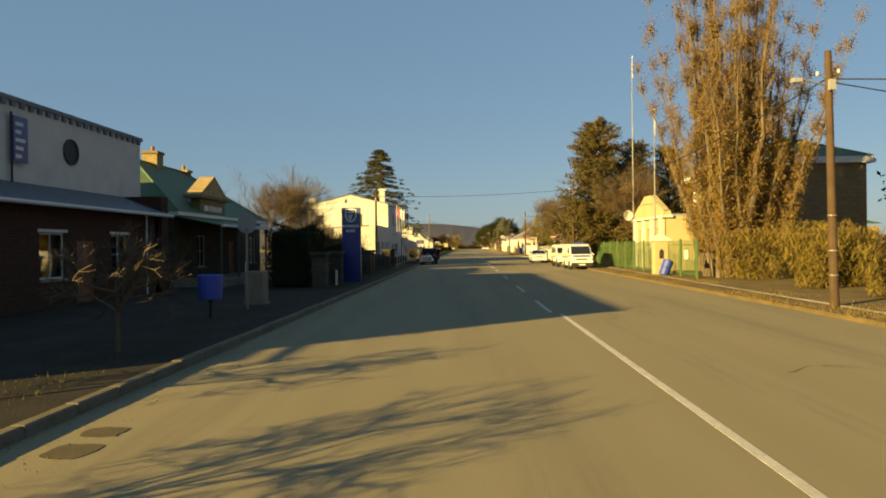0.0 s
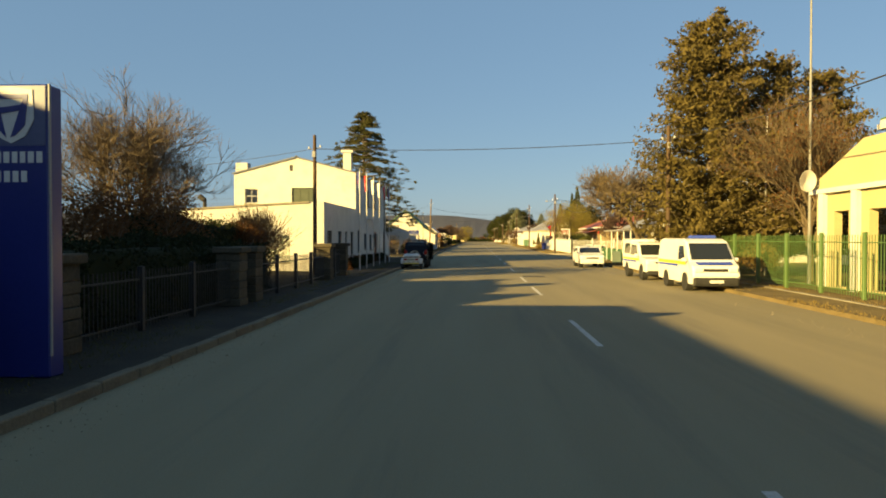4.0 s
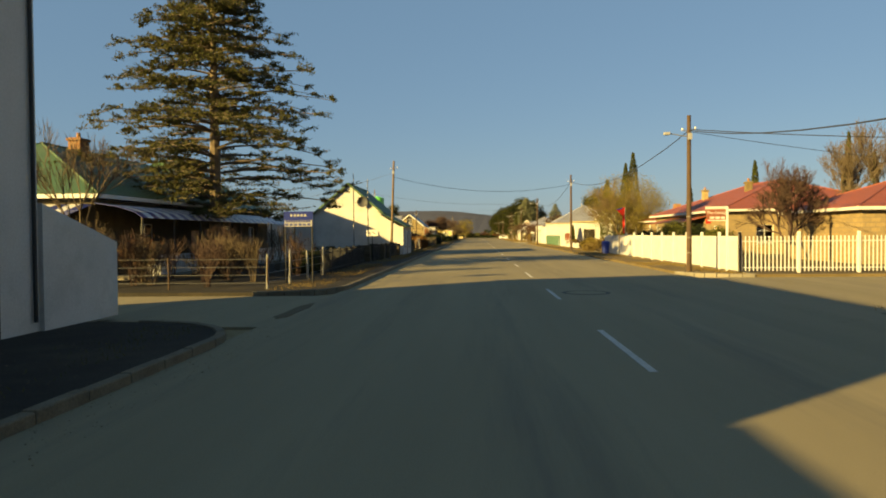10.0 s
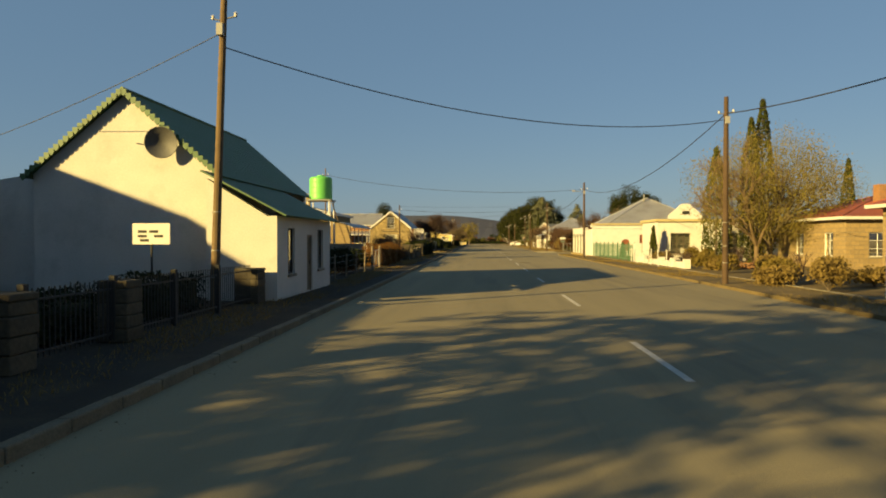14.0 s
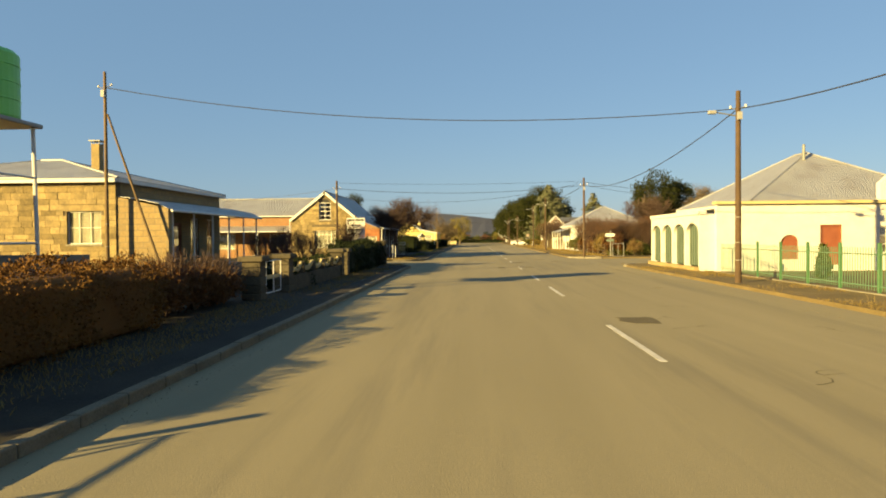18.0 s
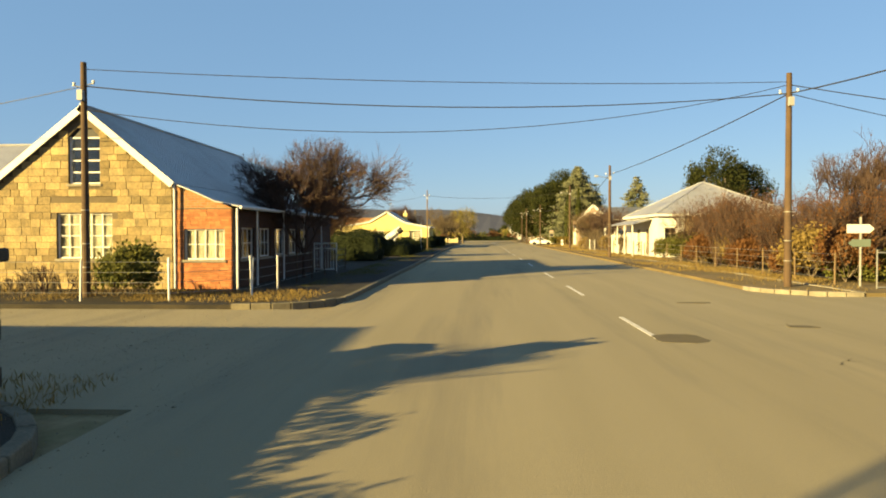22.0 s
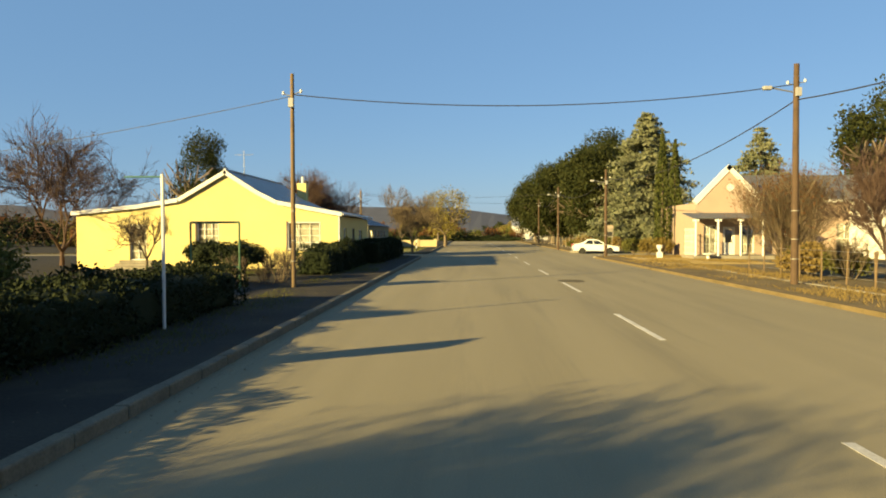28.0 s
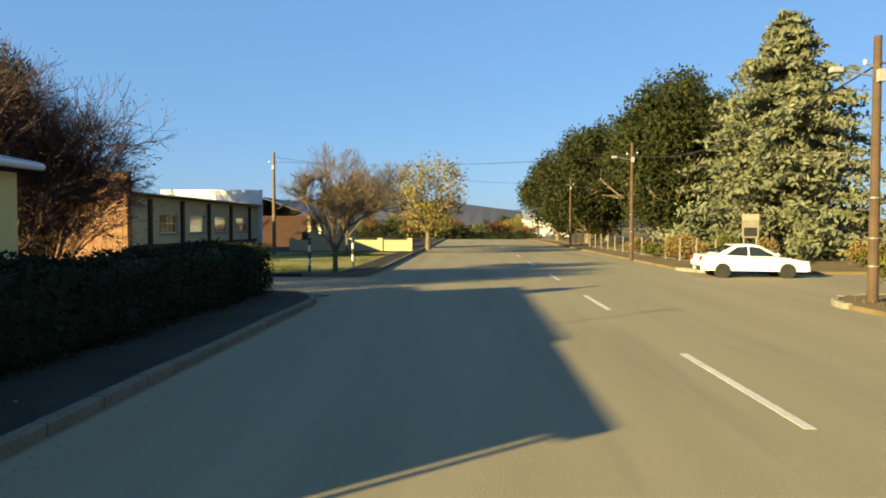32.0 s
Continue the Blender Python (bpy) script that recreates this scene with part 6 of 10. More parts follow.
def hip_cottage():
    h = thing("hip_roofed_cottage", 20, 264, 0.12, "white cottage with grey pyramid roof and side verandah", "house")
    ox, oy = -20, -264
    part("near_wall", pierced('y', 258.5 + oy, 0.3, 14.9 + ox, 25 + ox, 0, 3.2, [(15.4 + ox, 16.3 + ox, 1.0, 2.3)]), WHITEP, h)
    window_in(h, 'y', 258.5 + oy, 1, 15.4 + ox, 16.3 + ox, 1.0, 2.3, 2, 3, WOOD)
    part("near_facing", boxes((16.9 + ox, 25 + ox, 258.46 + oy, 258.5 + oy, 0, 3.2)), STONEW, h)
    part("street_wall", pierced('x', 14.9 + ox, 0.3, 258.8 + oy, 270 + oy, 0, 3.2, [(261.5 + oy, 262.4 + oy, 0.1, 2.2), (264.5 + oy, 265.7 + oy, 0.9, 2.2)]), WHITEP, h)
    door_in(h, 'x', 14.9 + ox, 1, 261.5 + oy, 262.4 + oy, 0.1, 2.2, WOOD)
    window_in(h, 'x', 14.9 + ox, 1, 264.5 + oy, 265.7 + oy, 0.9, 2.2, 2, 3, WOOD)
    part("far_wall", boxes((15.2 + ox, 25 + ox, 269.7 + oy, 270 + oy, 0, 3.2)), WHITEP, h)
    part("back_wall", boxes((24.7 + ox, 25 + ox, 258.8 + oy, 269.7 + oy, 0, 3.2)), WHITEP, h)
    hip_roof(h, 15 + ox, 25 + ox, 258.5 + oy, 270 + oy, 3.4, 6.2, IRON, over=0.35, mat2=IRONX)
    part("verandah_roof", slab([(13.2 + ox, 260.3 + oy, 2.6), (15.0 + ox, 260.3 + oy, 3.1), (15.0 + ox, 270 + oy, 3.1), (13.2 + ox, 270 + oy, 2.6)], 0.05), IRON, h)
    for k in range(4):
        part("verandah_post", rod((13.35 + ox, 260.5 + oy + k * 3, 0), (13.35 + ox, 260.5 + oy + k * 3, 2.6), 0.05), WHITEP, h)
    g = thing("porch_cottage", 27.5, 236, 0.12, "small cream cottage with gabled porch", "house")
    part("wall", boxes((-3, 6, 2, 9, 0, 2.9)), CREAM, g)
    part("porch_gable", prism([(-2.6, 2.5), (2.6, 2.5), (0, 4.0)], 'y', -0.4, -0.2), CREAM, g)
    gable_roof_y(g, -2.6, 2.6, -0.3, 2.1, 2.6, 4.1, 2.6, 0, IRON, over=0.2)
    gable_roof_x(g, -3, 6, 2, 9, 3.0, 4.6, 3.0, 5.5, IRONX)
    for x in (-2.3, -0.8, 0.8, 2.3):
        part("porch_post", rod((x, -0.2, 0), (x, -0.2, 2.5), 0.07), WHITEP, g)


def gable_villa():
    g = thing("pink_gable_house", 19.1, 313.7, 0.12, "dusty pink gabled house with long grey roof and white-posted verandah", "house")
    wins = [(-1.75, -0.85, 0.3, 2.3), (-0.4, 0.45, 0.05, 2.2), (0.9, 1.8, 0.3, 2.3)]
    part("gable_wall", pierced('y', 0, 0.3, -2.3, 2.4, 0, 3.95, wins), PINK, g)
    part("gable_top", prism([(-2.3, 3.95), (2.4, 3.95), (2.4, 4.1), (0, 6.45), (-2.3, 4.1)], 'y', 0.002, 0.3), PINK, g)
    window_in(g, 'y', 0, 1, *wins[0], 2, 3, WHITEP, curtain=LACE)
    door_in(g, 'y', 0, 1, *wins[1], WHITEP, 1, True)
    window_in(g, 'y', 0, 1, *wins[2], 2, 3, WHITEP, curtain=LACE)
    ov = part("oval_vent", lathe([(0.26, 0), (0.26, 0.05), (0.22, 0.05), (0.02, 0.03)], 18), WHITEP, g)
    ov.matrix_local = pose(0.1, 0.0, 5.0, 90, 0, 0)
    for xe in (-2.5, 2.6):
        part("bargeboard", slab([(0, -0.06, 6.62), (xe, -0.06, 4.02), (xe, 0.34, 4.02), (0, 0.34, 6.62)], 0.32), WHITEP, g)
    part("side_wall", boxes((-2.3, -2.0, 0.3, 5.2, 0, 3.9)), PINK, g)
    part("far_wall", boxes((-2.0, 20, 8.3, 8.6, 0, 4.0)), PINK, g)
    lw_ = [(4.0, 5.2, 0.8, 2.4), (8.0, 9.2, 0.8, 2.4), (12.0, 13.2, 0.8, 2.4)]
    part("long_wall", pierced('y', 0.9, 0.3, 2.4, 20, 0, 4.0, lw_), PINK, g)
    for q in lw_:
        window_in(g, 'y', 0.9, 1, *q, 2, 3, WHITEP, curtain=LACE)
    part("long_fascia", boxes((2.5, 20.2, 0.55, 0.6, 3.95, 4.15)), WHITEP, g)
    gable_roof_x(g, 1.7, 20, 0.9, 8.6, 4.2, 6.15, 4.2, 4.7, SLATE, over=0.25)
    # white cross gable further back along the long roof
    part("cross_gable_wall", pierced('y', -3.4, 0.3, 8.9, 13.4, 0, 4.3, [(9.7, 10.9, 0.9, 2.3)]), WHITEP, g)
    window_in(g, 'y', -3.4, 1, 9.7, 10.9, 0.9, 2.3, 2, 3, WHITEP, curtain=LACE)
    part("cross_gable_side", boxes((8.9, 9.2, -3.1, 0.9, 0, 4.3), (13.1, 13.4, -3.1, 0.9, 0, 4.3)), WHITEP, g)
    part("cross_gable_top", prism([(8.9, 4.3), (11.8, 4.3), (10.35, 5.9)], 'y', -3.398, -3.2), WHITEP, g)
    gable_roof_y(g, 8.7, 12.0, -3.5, 3.6, 4.32, 6.05, 4.32, 10.35, SLATE, over=0.2)
    part("wing_roof", slab([(11.9, -3.6, 4.4), (13.7, -3.6, 4.4), (13.7, 2.6, 5.3), (11.9, 2.6, 5.3)], 0.06), SLATE, g)
    for xe in (8.45, 12.25):
        part("cross_bargeboard", slab([(10.35, -3.78, 6.16), (xe, -3.78, 4.2), (xe, -3.7, 4.2), (10.35, -3.7, 6.16)], 0.22), WHITEP, g)
    part("verandah_roof", slab([(-3.3, -2.6, 2.8), (3.2, -2.6, 2.8), (3.2, 0, 3.2), (-3.3, 0, 3.2)], 0.06), SLATE, g)
    for k in range(5):
        x = -3.1 + k * 1.5
        part("verandah_post", rod((x, -2.45, 0), (x, -2.45, 2.78), 0.075, n=10), WHITEP, g)
        part("post_bracket", boxes((x - 0.22, x + 0.22, -2.48, -2.42, 2.55, 2.74)), WHITEP, g)
    for k in range(7):
        part("lattice_slat", boxes((-3.14, -3.1, -2.3 + k * 0.33, -2.25 + k * 0.33, 0.2, 2.1)), WHITEP, g)
    for k in range(5):
        part("lattice_rail", boxes((-3.17, -3.14, -2.35, -0.1, 0.35 + k * 0.4, 0.4 + k * 0.4)), WHITEP, g)
    part("stoep", boxes((-3.3, 3.2, -2.7, -0.005, 0, 0.22)), CONC, g)
    far = thing("far_white_house", 14.2, 430, 0.1, "distant white house at the end of the street", "house")
    part("wall", boxes((-3, 5, -4, 4, 0, 3.4)), WHITEP, far)
    gable_roof_x(far, -3, 5, -4, 4, 3.4, 5.0, 3.4, 0, IRONX)


police_station()
church_hall()
red_roof_house()
white_arcade_house()
hip_cottage()
gable_villa()


# ---- trees, hedges and shrubs ----
def conifer(name, x, y, height, radius, label, mat, seed, bare=0.06, tiers=22, tuft=0.3, per=70, droop=0.15, open_=0.0, power=1.0, category="tree", count=9):
    """A conifer: tapered trunk, whorls of branches with needle tufts along them, uneven outline."""
    t = thing(name, x, y, 0.0, label, category)
    part("trunk", rod((0, 0, -0.1), (0, 0, height * 0.96), height * 0.016 + 0.06, 0.03, n=8), BARK, t)
    g = np.random.default_rng(seed)
    tw = Twigs(seed)
    pts = []
    for k in range(tiers):
        f = (k + 0.5) / tiers
        z = height * (bare + (1 - bare) * f)
        reach = radius * (1 - f) ** power * g.uniform(0.75, 1.15) + 0.12
        for j in range(count):
            an = g.uniform(0, 6.283)
            r = reach * g.uniform(0.6 - open_ * 0.3, 1.12)
            tip = Vector((r * math.cos(an), r * math.sin(an), z - droop * r + g.uniform(-0.2, 0.2)))
            base = Vector((0, 0, z))
            tw.bar(base, tip, 0.02 + 0.008 * r, 0.008, 3)
            m = max(3, int(per * r / max(radius, 0.1) * (1 - open_ * 0.5)))
            s = g.uniform(0.2 + 0.25 * open_, 1.02, m)
            flat = np.stack([tip.x * s, tip.y * s, base.z + (tip.z - base.z) * s], 1)
            pts.append(flat + g.normal(0, 1, (m, 3)) * np.array([0.12, 0.12, 0.07]) * (0.7 + r * 0.35))
    tw.link("branchwork", BARK, t)
    leaf_cloud("crown", np.concatenate(pts), mat, t, tuft, seed, 0.45)
    return t


def cypress(x, y, height, radius, label, seed, group="garden cypresses"):
    t = thing("cypress", x, y, 0.0, label, "tree", group)
    part("trunk", rod((0, 0, -0.1), (0, 0, height * 0.9), 0.14, 0.03, n=7), BARK, t)
    g = np.random.default_rng(seed)
    n = int(2600 * height / 9)
    f = g.random(n)
    ring = radius * np.minimum(1, np.minimum(f * 6 + 0.25, (1.02 - f) ** 0.75 * 1.4)) * (0.55 + 0.5 * g.random(n) ** 0.5)
    an = g.uniform(0, 6.283, n)
    wob = 1 + 0.16 * np.sin(an * 3 + f * 9)
    leaf_cloud("crown", np.stack([ring * wob * np.cos(an), ring * wob * np.sin(an), f * height + 0.15], 1), CYPL, t, 0.3, seed, 0.35, up=0.8)
    return t


def round_tree(name, x, y, height, spread, label, mat, seed, n=70, per=60, r=0.8, tuft=0.28, base=0.35, shell=0.5, category="tree"):
    t = thing(name, x, y, 0.0, label, category)
    tw = Twigs(seed)
    top = Vector((0, 0, height * base))
    part("trunk", rod((0, 0, -0.1), top, height * 0.025 + 0.05, height * 0.02, n=8), BARK, t)
    for k in range(6):
        an = k * 1.05
        tw.grow(top, Vector((math.cos(an) * 0.8, math.sin(an) * 0.8, 1)), height * 0.25, height * 0.014, 2, 0.6, 0.05)
    tw.link("limbwork", BARK, t)
    c = (0, 0, height * (0.5 + base * 0.45))
    leaf_cloud("crown", clumps(c, (spread, spread, height * (0.5 - base * 0.45)), n, seed, per, r, shell), mat, t, tuft, seed)
    return t


def poplar():
    t = thing("poplar", 16.5, 37.5, 0.1, "tall many-stemmed poplar with golden autumn leaves", "tree")
    g = np.random.default_rng(11)
    tw = Twigs(11)
    low, high = [], []
    for k in range(52):
        an, rr = g.uniform(0, 6.283), 1.9 * g.random() ** 0.6
        base = Vector((rr * math.cos(an), rr * math.sin(an) * 0.8, 0))
        h = g.uniform(13, 20.5) * (1 - 0.36 * (rr / 1.9) ** 2)
        out = Vector((math.cos(an), math.sin(an), 0)) * g.uniform(1.4, 5.2) * (rr / 1.9)
        p, r = base, g.uniform(0.09, 0.2)
        m = 9
        for j in range(m):
            f = (j + 1) / m
            q = base + out * (f ** 1.1) + Vector((g.normal(0, 0.1), g.normal(0, 0.1), h * f))
            tw.bar(p, q, r * (1 - 0.9 * j / m), r * (1 - 0.9 * (j + 1) / m), 5)
            if j >= 0:
                for _ in range(11 if f < 0.45 else 9):
                    a2 = g.uniform(0, 6.283)
                    l = g.uniform(0.7, 2.0) * (1.15 - f * 0.7)
                    tip = q + Vector((math.cos(a2) * l * 0.38, math.sin(a2) * l * 0.38, l))
                    tw.bar(q, tip, 0.022, 0.006, 3)
                    cnt = int(88 * (1.2 - f))
                    s = g.random((cnt, 1))
                    (low if f < 0.62 else high).append(np.array(q) + s * (np.array(tip) - np.array(q)) + g.normal(0, 0.16, (cnt, 3)))
            p = q
    tw.link("stemwork", BARK, t)
    leaf_cloud("foliage", np.concatenate(low), GOLDL, t, 0.085, 11, 0.7)
    leaf_cloud("upper_foliage", np.concatenate(high), GOLDL2, t, 0.08, 12, 0.7)


def cedar():
    t = thing("cedar", -13.1, 118.4, 0.1, "tall dark cedar with layered drooping branches", "tree")
    H = 18.9
    part("trunk", rod((0, 0, -0.1), (0, 0, H), 0.42, 0.05, n=10), BARK, t)
    g = np.random.default_rng(5)
    tw = Twigs(5)
    pts = []
    for k in range(34):
        f = k / 33
        z = 3.1 + (H - 3.5) * f
        reach = (7.7 * (1 - f) ** 0.75 + 0.5) * min(1.0, 0.5 + f * 4.5) * (0.62 + 0.38 * math.sin(min(1, (f + 0.12) * 5) * 1.57))
        for j in range(7):
            an = g.uniform(0, 6.283)
            r = reach * g.uniform(0.55, 1.15)
            dirv = Vector((math.cos(an), math.sin(an), 0))
            p = Vector((0, 0, z))
            m = 6
            for i in range(m):
                s = (i + 1) / m
                q = Vector((0, 0, z)) + dirv * r * s + Vector((g.normal(0, 0.07) * r * s, g.normal(0, 0.07) * r * s, 0.24 * r * s - 0.3 * r * s * s))
                tw.bar(p, q, 0.07 * (1 - 0.8 * i / m), 0.07 * (1 - 0.8 * (i + 1) / m), 4)
                if i >= 1:
                    for _ in range(4):
                        side = Vector((-dirv.y, dirv.x, 0)) * g.choice([-1, 1]) * g.uniform(0.3, 1.2) * (0.4 + 0.11 * r)
                        tip = q + side + dirv * g.uniform(0.1, 0.6) + Vector((0, 0, g.uniform(-0.12, 0.18)))
                        tw.bar(q, tip, 0.018, 0.006, 3)
                        c = 20
                        ss = g.random((c, 1))
                        pts.append(np.array(q) + ss * (np.array(tip) - np.array(q)) + g.normal(0, 1, (c, 3)) * [0.09, 0.09, 0.05])
                p = q
    tw.link("branchwork", BARK, t)
    leaf_cloud("needle_mass", np.concatenate(pts), NEEDLE, t, 0.2, 5, 0.3)


def hedge(x0, x1, y0, y1, height, mat, label, seed, dens=420, size=0.09, lump=0.12, name="hedge", z0=0.12):
    """A clipped hedge: dark woody core and a coat of small leaves with an uneven face."""
    t = thing(name, (x0 + x1) / 2, (y0 + y1) / 2, z0, label, "hedge")
    a, b = (x1 - x0) / 2, (y1 - y0) / 2
    g = np.random.default_rng(seed)
    core = softbox(-a + 0.12, a - 0.12, -b + 0.12, b - 0.12, 0, height - 0.1, min(0.18, a * 0.4), 3)
    part("core", core, mat, t)
    area = 2 * (2 * a + 2 * b) * height / 2 + 4 * a * b
    n = int(min(90000, dens * area))
    faces = g.choice(5, n, p=np.array([2 * b * height, 2 * b * height, 2 * a * height, 2 * a * height, 4 * a * b]) / ((4 * b * height) + (4 * a * height) + 4 * a * b))
    u, v = g.random(n), g.random(n)
    X = np.select([faces == 0, faces == 1], [-a + 0 * u, a + 0 * u], (2 * u - 1) * a)
    Y = np.select([faces == 2, faces == 3], [-b + 0 * u, b + 0 * u], np.where(faces < 2, (2 * u - 1) * b, (2 * v - 1) * b))
    Z = np.where(faces == 4, height, v * height)
    wave = lump * (np.sin(X * 2.1 + Y * 1.7 + seed) + np.sin(Y * 3.3 + Z * 2.3) + np.sin(Z * 4.1 + X * 2.7 + Y * 0.6)) / 3
    soft = 1 - 0.12 * np.clip((Z / height - 0.8) / 0.2, 0, 1)
    X, Y = X * soft + wave * (faces < 2) * np.sign(X), Y + wave * ((faces == 2) | (faces == 3)) * np.sign(Y)
    Z = np.maximum(0.03, Z + wave * (faces == 4))
    p = np.stack([X, Y, Z], 1) + g.normal(0, 0.045, (n, 3))
    leaf_cloud("foliage", p, mat, t, size, seed, 0.6)
    return t


def shrub(x, y, r, height, mat, label, seed, name="shrub", tuft=0.13, n=None, z0=0.12, low=-0.4):
    t = thing(name, x, y, z0, label, "shrub")
    tw = Twigs(seed)
    for k in range(7):
        an = k * 0.9
        tw.grow(Vector((0, 0, 0)), Vector((math.cos(an) * 0.7, math.sin(an) * 0.7, 1)), height * 0.4, 0.02, 2, 0.6, 0.05)
    tw.link("stemwork", BARK, t)
    m = n or int(40 + 30 * r * height)
    p = clumps((0, 0, height * 0.52), (r, r, height * 0.48), m, seed, 45, 0.32 * max(r, 0.6), 0.45, low)
    p[:, 2] = np.maximum(p[:, 2], 0.03)
    leaf_cloud("foliage", p, mat, t, tuft, seed, 0.6)
    return t


def twig_bush(x, y, r, height, mat, label, seed, name="bare_shrub", stems=16, depth=3, z0=0.12, leaves=None, leaf_n=0):
    t = thing(name, x, y, z0, label, "shrub")
    tw = Twigs(seed)
    for k in range(stems):
        an = tw.rng.uniform(0, 6.283)
        f = tw.rng.random()
        tw.grow(Vector((math.cos(an) * 0.2 * f, math.sin(an) * 0.2 * f, 0)), Vector((math.cos(an) * f * r / height * 1.4, math.sin(an) * f * r / height * 1.4, 1)), height * 0.42, 0.018, depth, 0.42, 0.08, (2, 3), 0.66, 3)
    tw.link("stemwork", mat, t)["kind"] = "stuff"
    if leaves:
        pts = np.array([tuple(p) for p in tw.tips])
        g = np.random.default_rng(seed)
        leaf_cloud("foliage", pts[g.integers(0, len(pts), leaf_n)] + g.normal(0, 0.12, (leaf_n, 3)), leaves, t, 0.09, seed)
    return t


poplar()
cedar()
# young street trees at the start
for x, y, h_, s in ((-4.7, 12.3, 2.5, 21), (-5.2, 7.6, 2.6, 22), (-5.0, 2.2, 3.2, 23), (-5.1, -5.0, 3.6, 24)):
    bare_tree("street_tree", x, y, h_, "small bare pollarded street tree with pale twigs", s, TWIG, 1.0, 0.03, 0.34, 0.042, 4, (2, 3), shrink=0.76, forks=4)
bare_tree("garden_tree", -13.0, 56.6, 6.6, "bare spreading garden tree behind the bank wall", 31, TWIG, 0.62, 0.06, 0.16, 0.11, 6, (2, 3), shrink=0.77, forks=5)
bare_tree("shade_tree", 14.4, 81.0, 7.0, "large half-bare tree before the white hall", 33, TWIG, 0.62, 0.05, 0.3, 0.22, 6, (2, 3), leaves=GOLDL2, leaf_n=900, leaf_size=0.13, shrink=0.78)
bare_tree("pepper_tree", -6.7, 233.5, 5.1, "spreading bare tree over the pavement", 35, TWIGRED, 0.62, 0.05, 0.22, 0.085, 6, (3, 3), shrink=0.76, forks=4)
bare_tree("fruit_tree", -22.6, 302.5, 7.4, "bare reddish tree beside the yellow house", 36, TWIGRED, 0.75, 0.06, 0.12, 0.12, 6, (2, 3))
bare_tree("lawn_tree", -4.6, 327.2, 4.2, "low spreading bare tree on the corner lawn", 37, TWIG, 0.7, 0.05, 0.22, 0.1, 6, (2, 3), leaves=DRYGRASS, leaf_n=500)
bare_tree("corner_tree", -11.9, 317.6, 5.2, "dense dark bare tree beside the extension", 38, TWIGRED, 0.66, 0.04, 0.14, 0.1, 6, (3, 3), shrink=0.76, leaves=HEDGEBR, leaf_n=5000, leaf_size=0.08, forks=5)
bare_tree("yard_tree", 30.5, 250.0, 7.0, "bare grey tree in a yard", 40, TWIG, 0.55, 0.1, 0.25, 0.14, 6, (2, 3))
bare_tree("yard_tree", 20.0, 240.0, 5.5, "bare reddish tree among shrubs", 41, TWIGRED, 0.6, 0.08, 0.2, 0.12, 6, (2, 3))
bare_tree("yard_tree", 21.0, 123.5, 5.0, "bare reddish tree before the red roof", 42, TWIGRED, 0.6, 0.08, 0.2, 0.12, 6, (2, 3))
bare_tree("yard_tree", 30.0, 133.0, 8.0, "bare grey tree behind the red roof", 43, TWIG, 0.5, 0.12, 0.25, 0.14, 6, (2, 3))
bare_tree("yard_tree", 16.6, 291.0, 4.4, "bare reddish tree by the fence", 44, TWIGRED, 0.5, 0.1, 0.15, 0.09, 6, (2, 3))
# dark casuarinas behind the parked vans
conifer("casuarina", 14.0, 63.5, 13.3, 4.1, "shaggy olive green casuarina", CASL, 51, 0.06, 30, 0.22, 170, -0.3, 0.1, 0.38, count=16)
conifer("casuarina", 17.8, 65.0, 11.4, 3.2, "shaggy olive green casuarina", CASL, 52, 0.06, 26, 0.22, 110, -0.3, 0.1, 0.3, count=13)
conifer("casuarina", 21.6, 67.0, 11.2, 3.2, "shaggy olive green casuarina", CASL, 53, 0.06, 26, 0.22, 110, -0.3, 0.1, 0.3, count=13)
bare_tree("thorn_tree", 16.6, 58.2, 7.0, "brownish twiggy tree before the casuarinas", 54, TWIG, 0.55, 0.1, 0.18, 0.12, 6, (2, 3), leaves=HEDGEBR, leaf_n=7000, leaf_size=0.09)
# cypresses and willow beyond the red roof
cypress(24.2, 179.3, 13.2, 1.2, "tall narrow dark green cypress", 61)
cypress(23.0, 178.5, 11.6, 1.0, "tall narrow dark green cypress", 62)
cypress(20.6, 179.5, 9.4, 1.1, "narrow olive green cypress", 63)
cypress(36.0, 166.0, 10.5, 0.8, "tall narrow dark green cypress", 64)
cypress(44.0, 160.0, 13.0, 0.8, "tall narrow dark green cypress", 65)
cypress(48.0, 162.0, 11.0, 0.8, "tall narrow dark green cypress", 66)
cypress(34.0, 185.0, 9.0, 0.8, "tall narrow dark green cypress", 67)
round_tree("willow", 22.0, 172.5, 9.6, 5.6, "yellowing willow with trailing twigs", WILLOWL, 68, 300, 170, 0.9, 0.1, 0.16, 0.35)
bare_tree("garden_tree", 20.5, 171.0, 7.5, "pale forked bare tree beside the willow", 167, POLEPALE, 0.7, 0.08, 0.2, 0.16, 5, (2, 3))
conifer("fir_tree", 40.5, 170, 8.5, 1.8, "small dark conical fir", NEEDLE, 69)
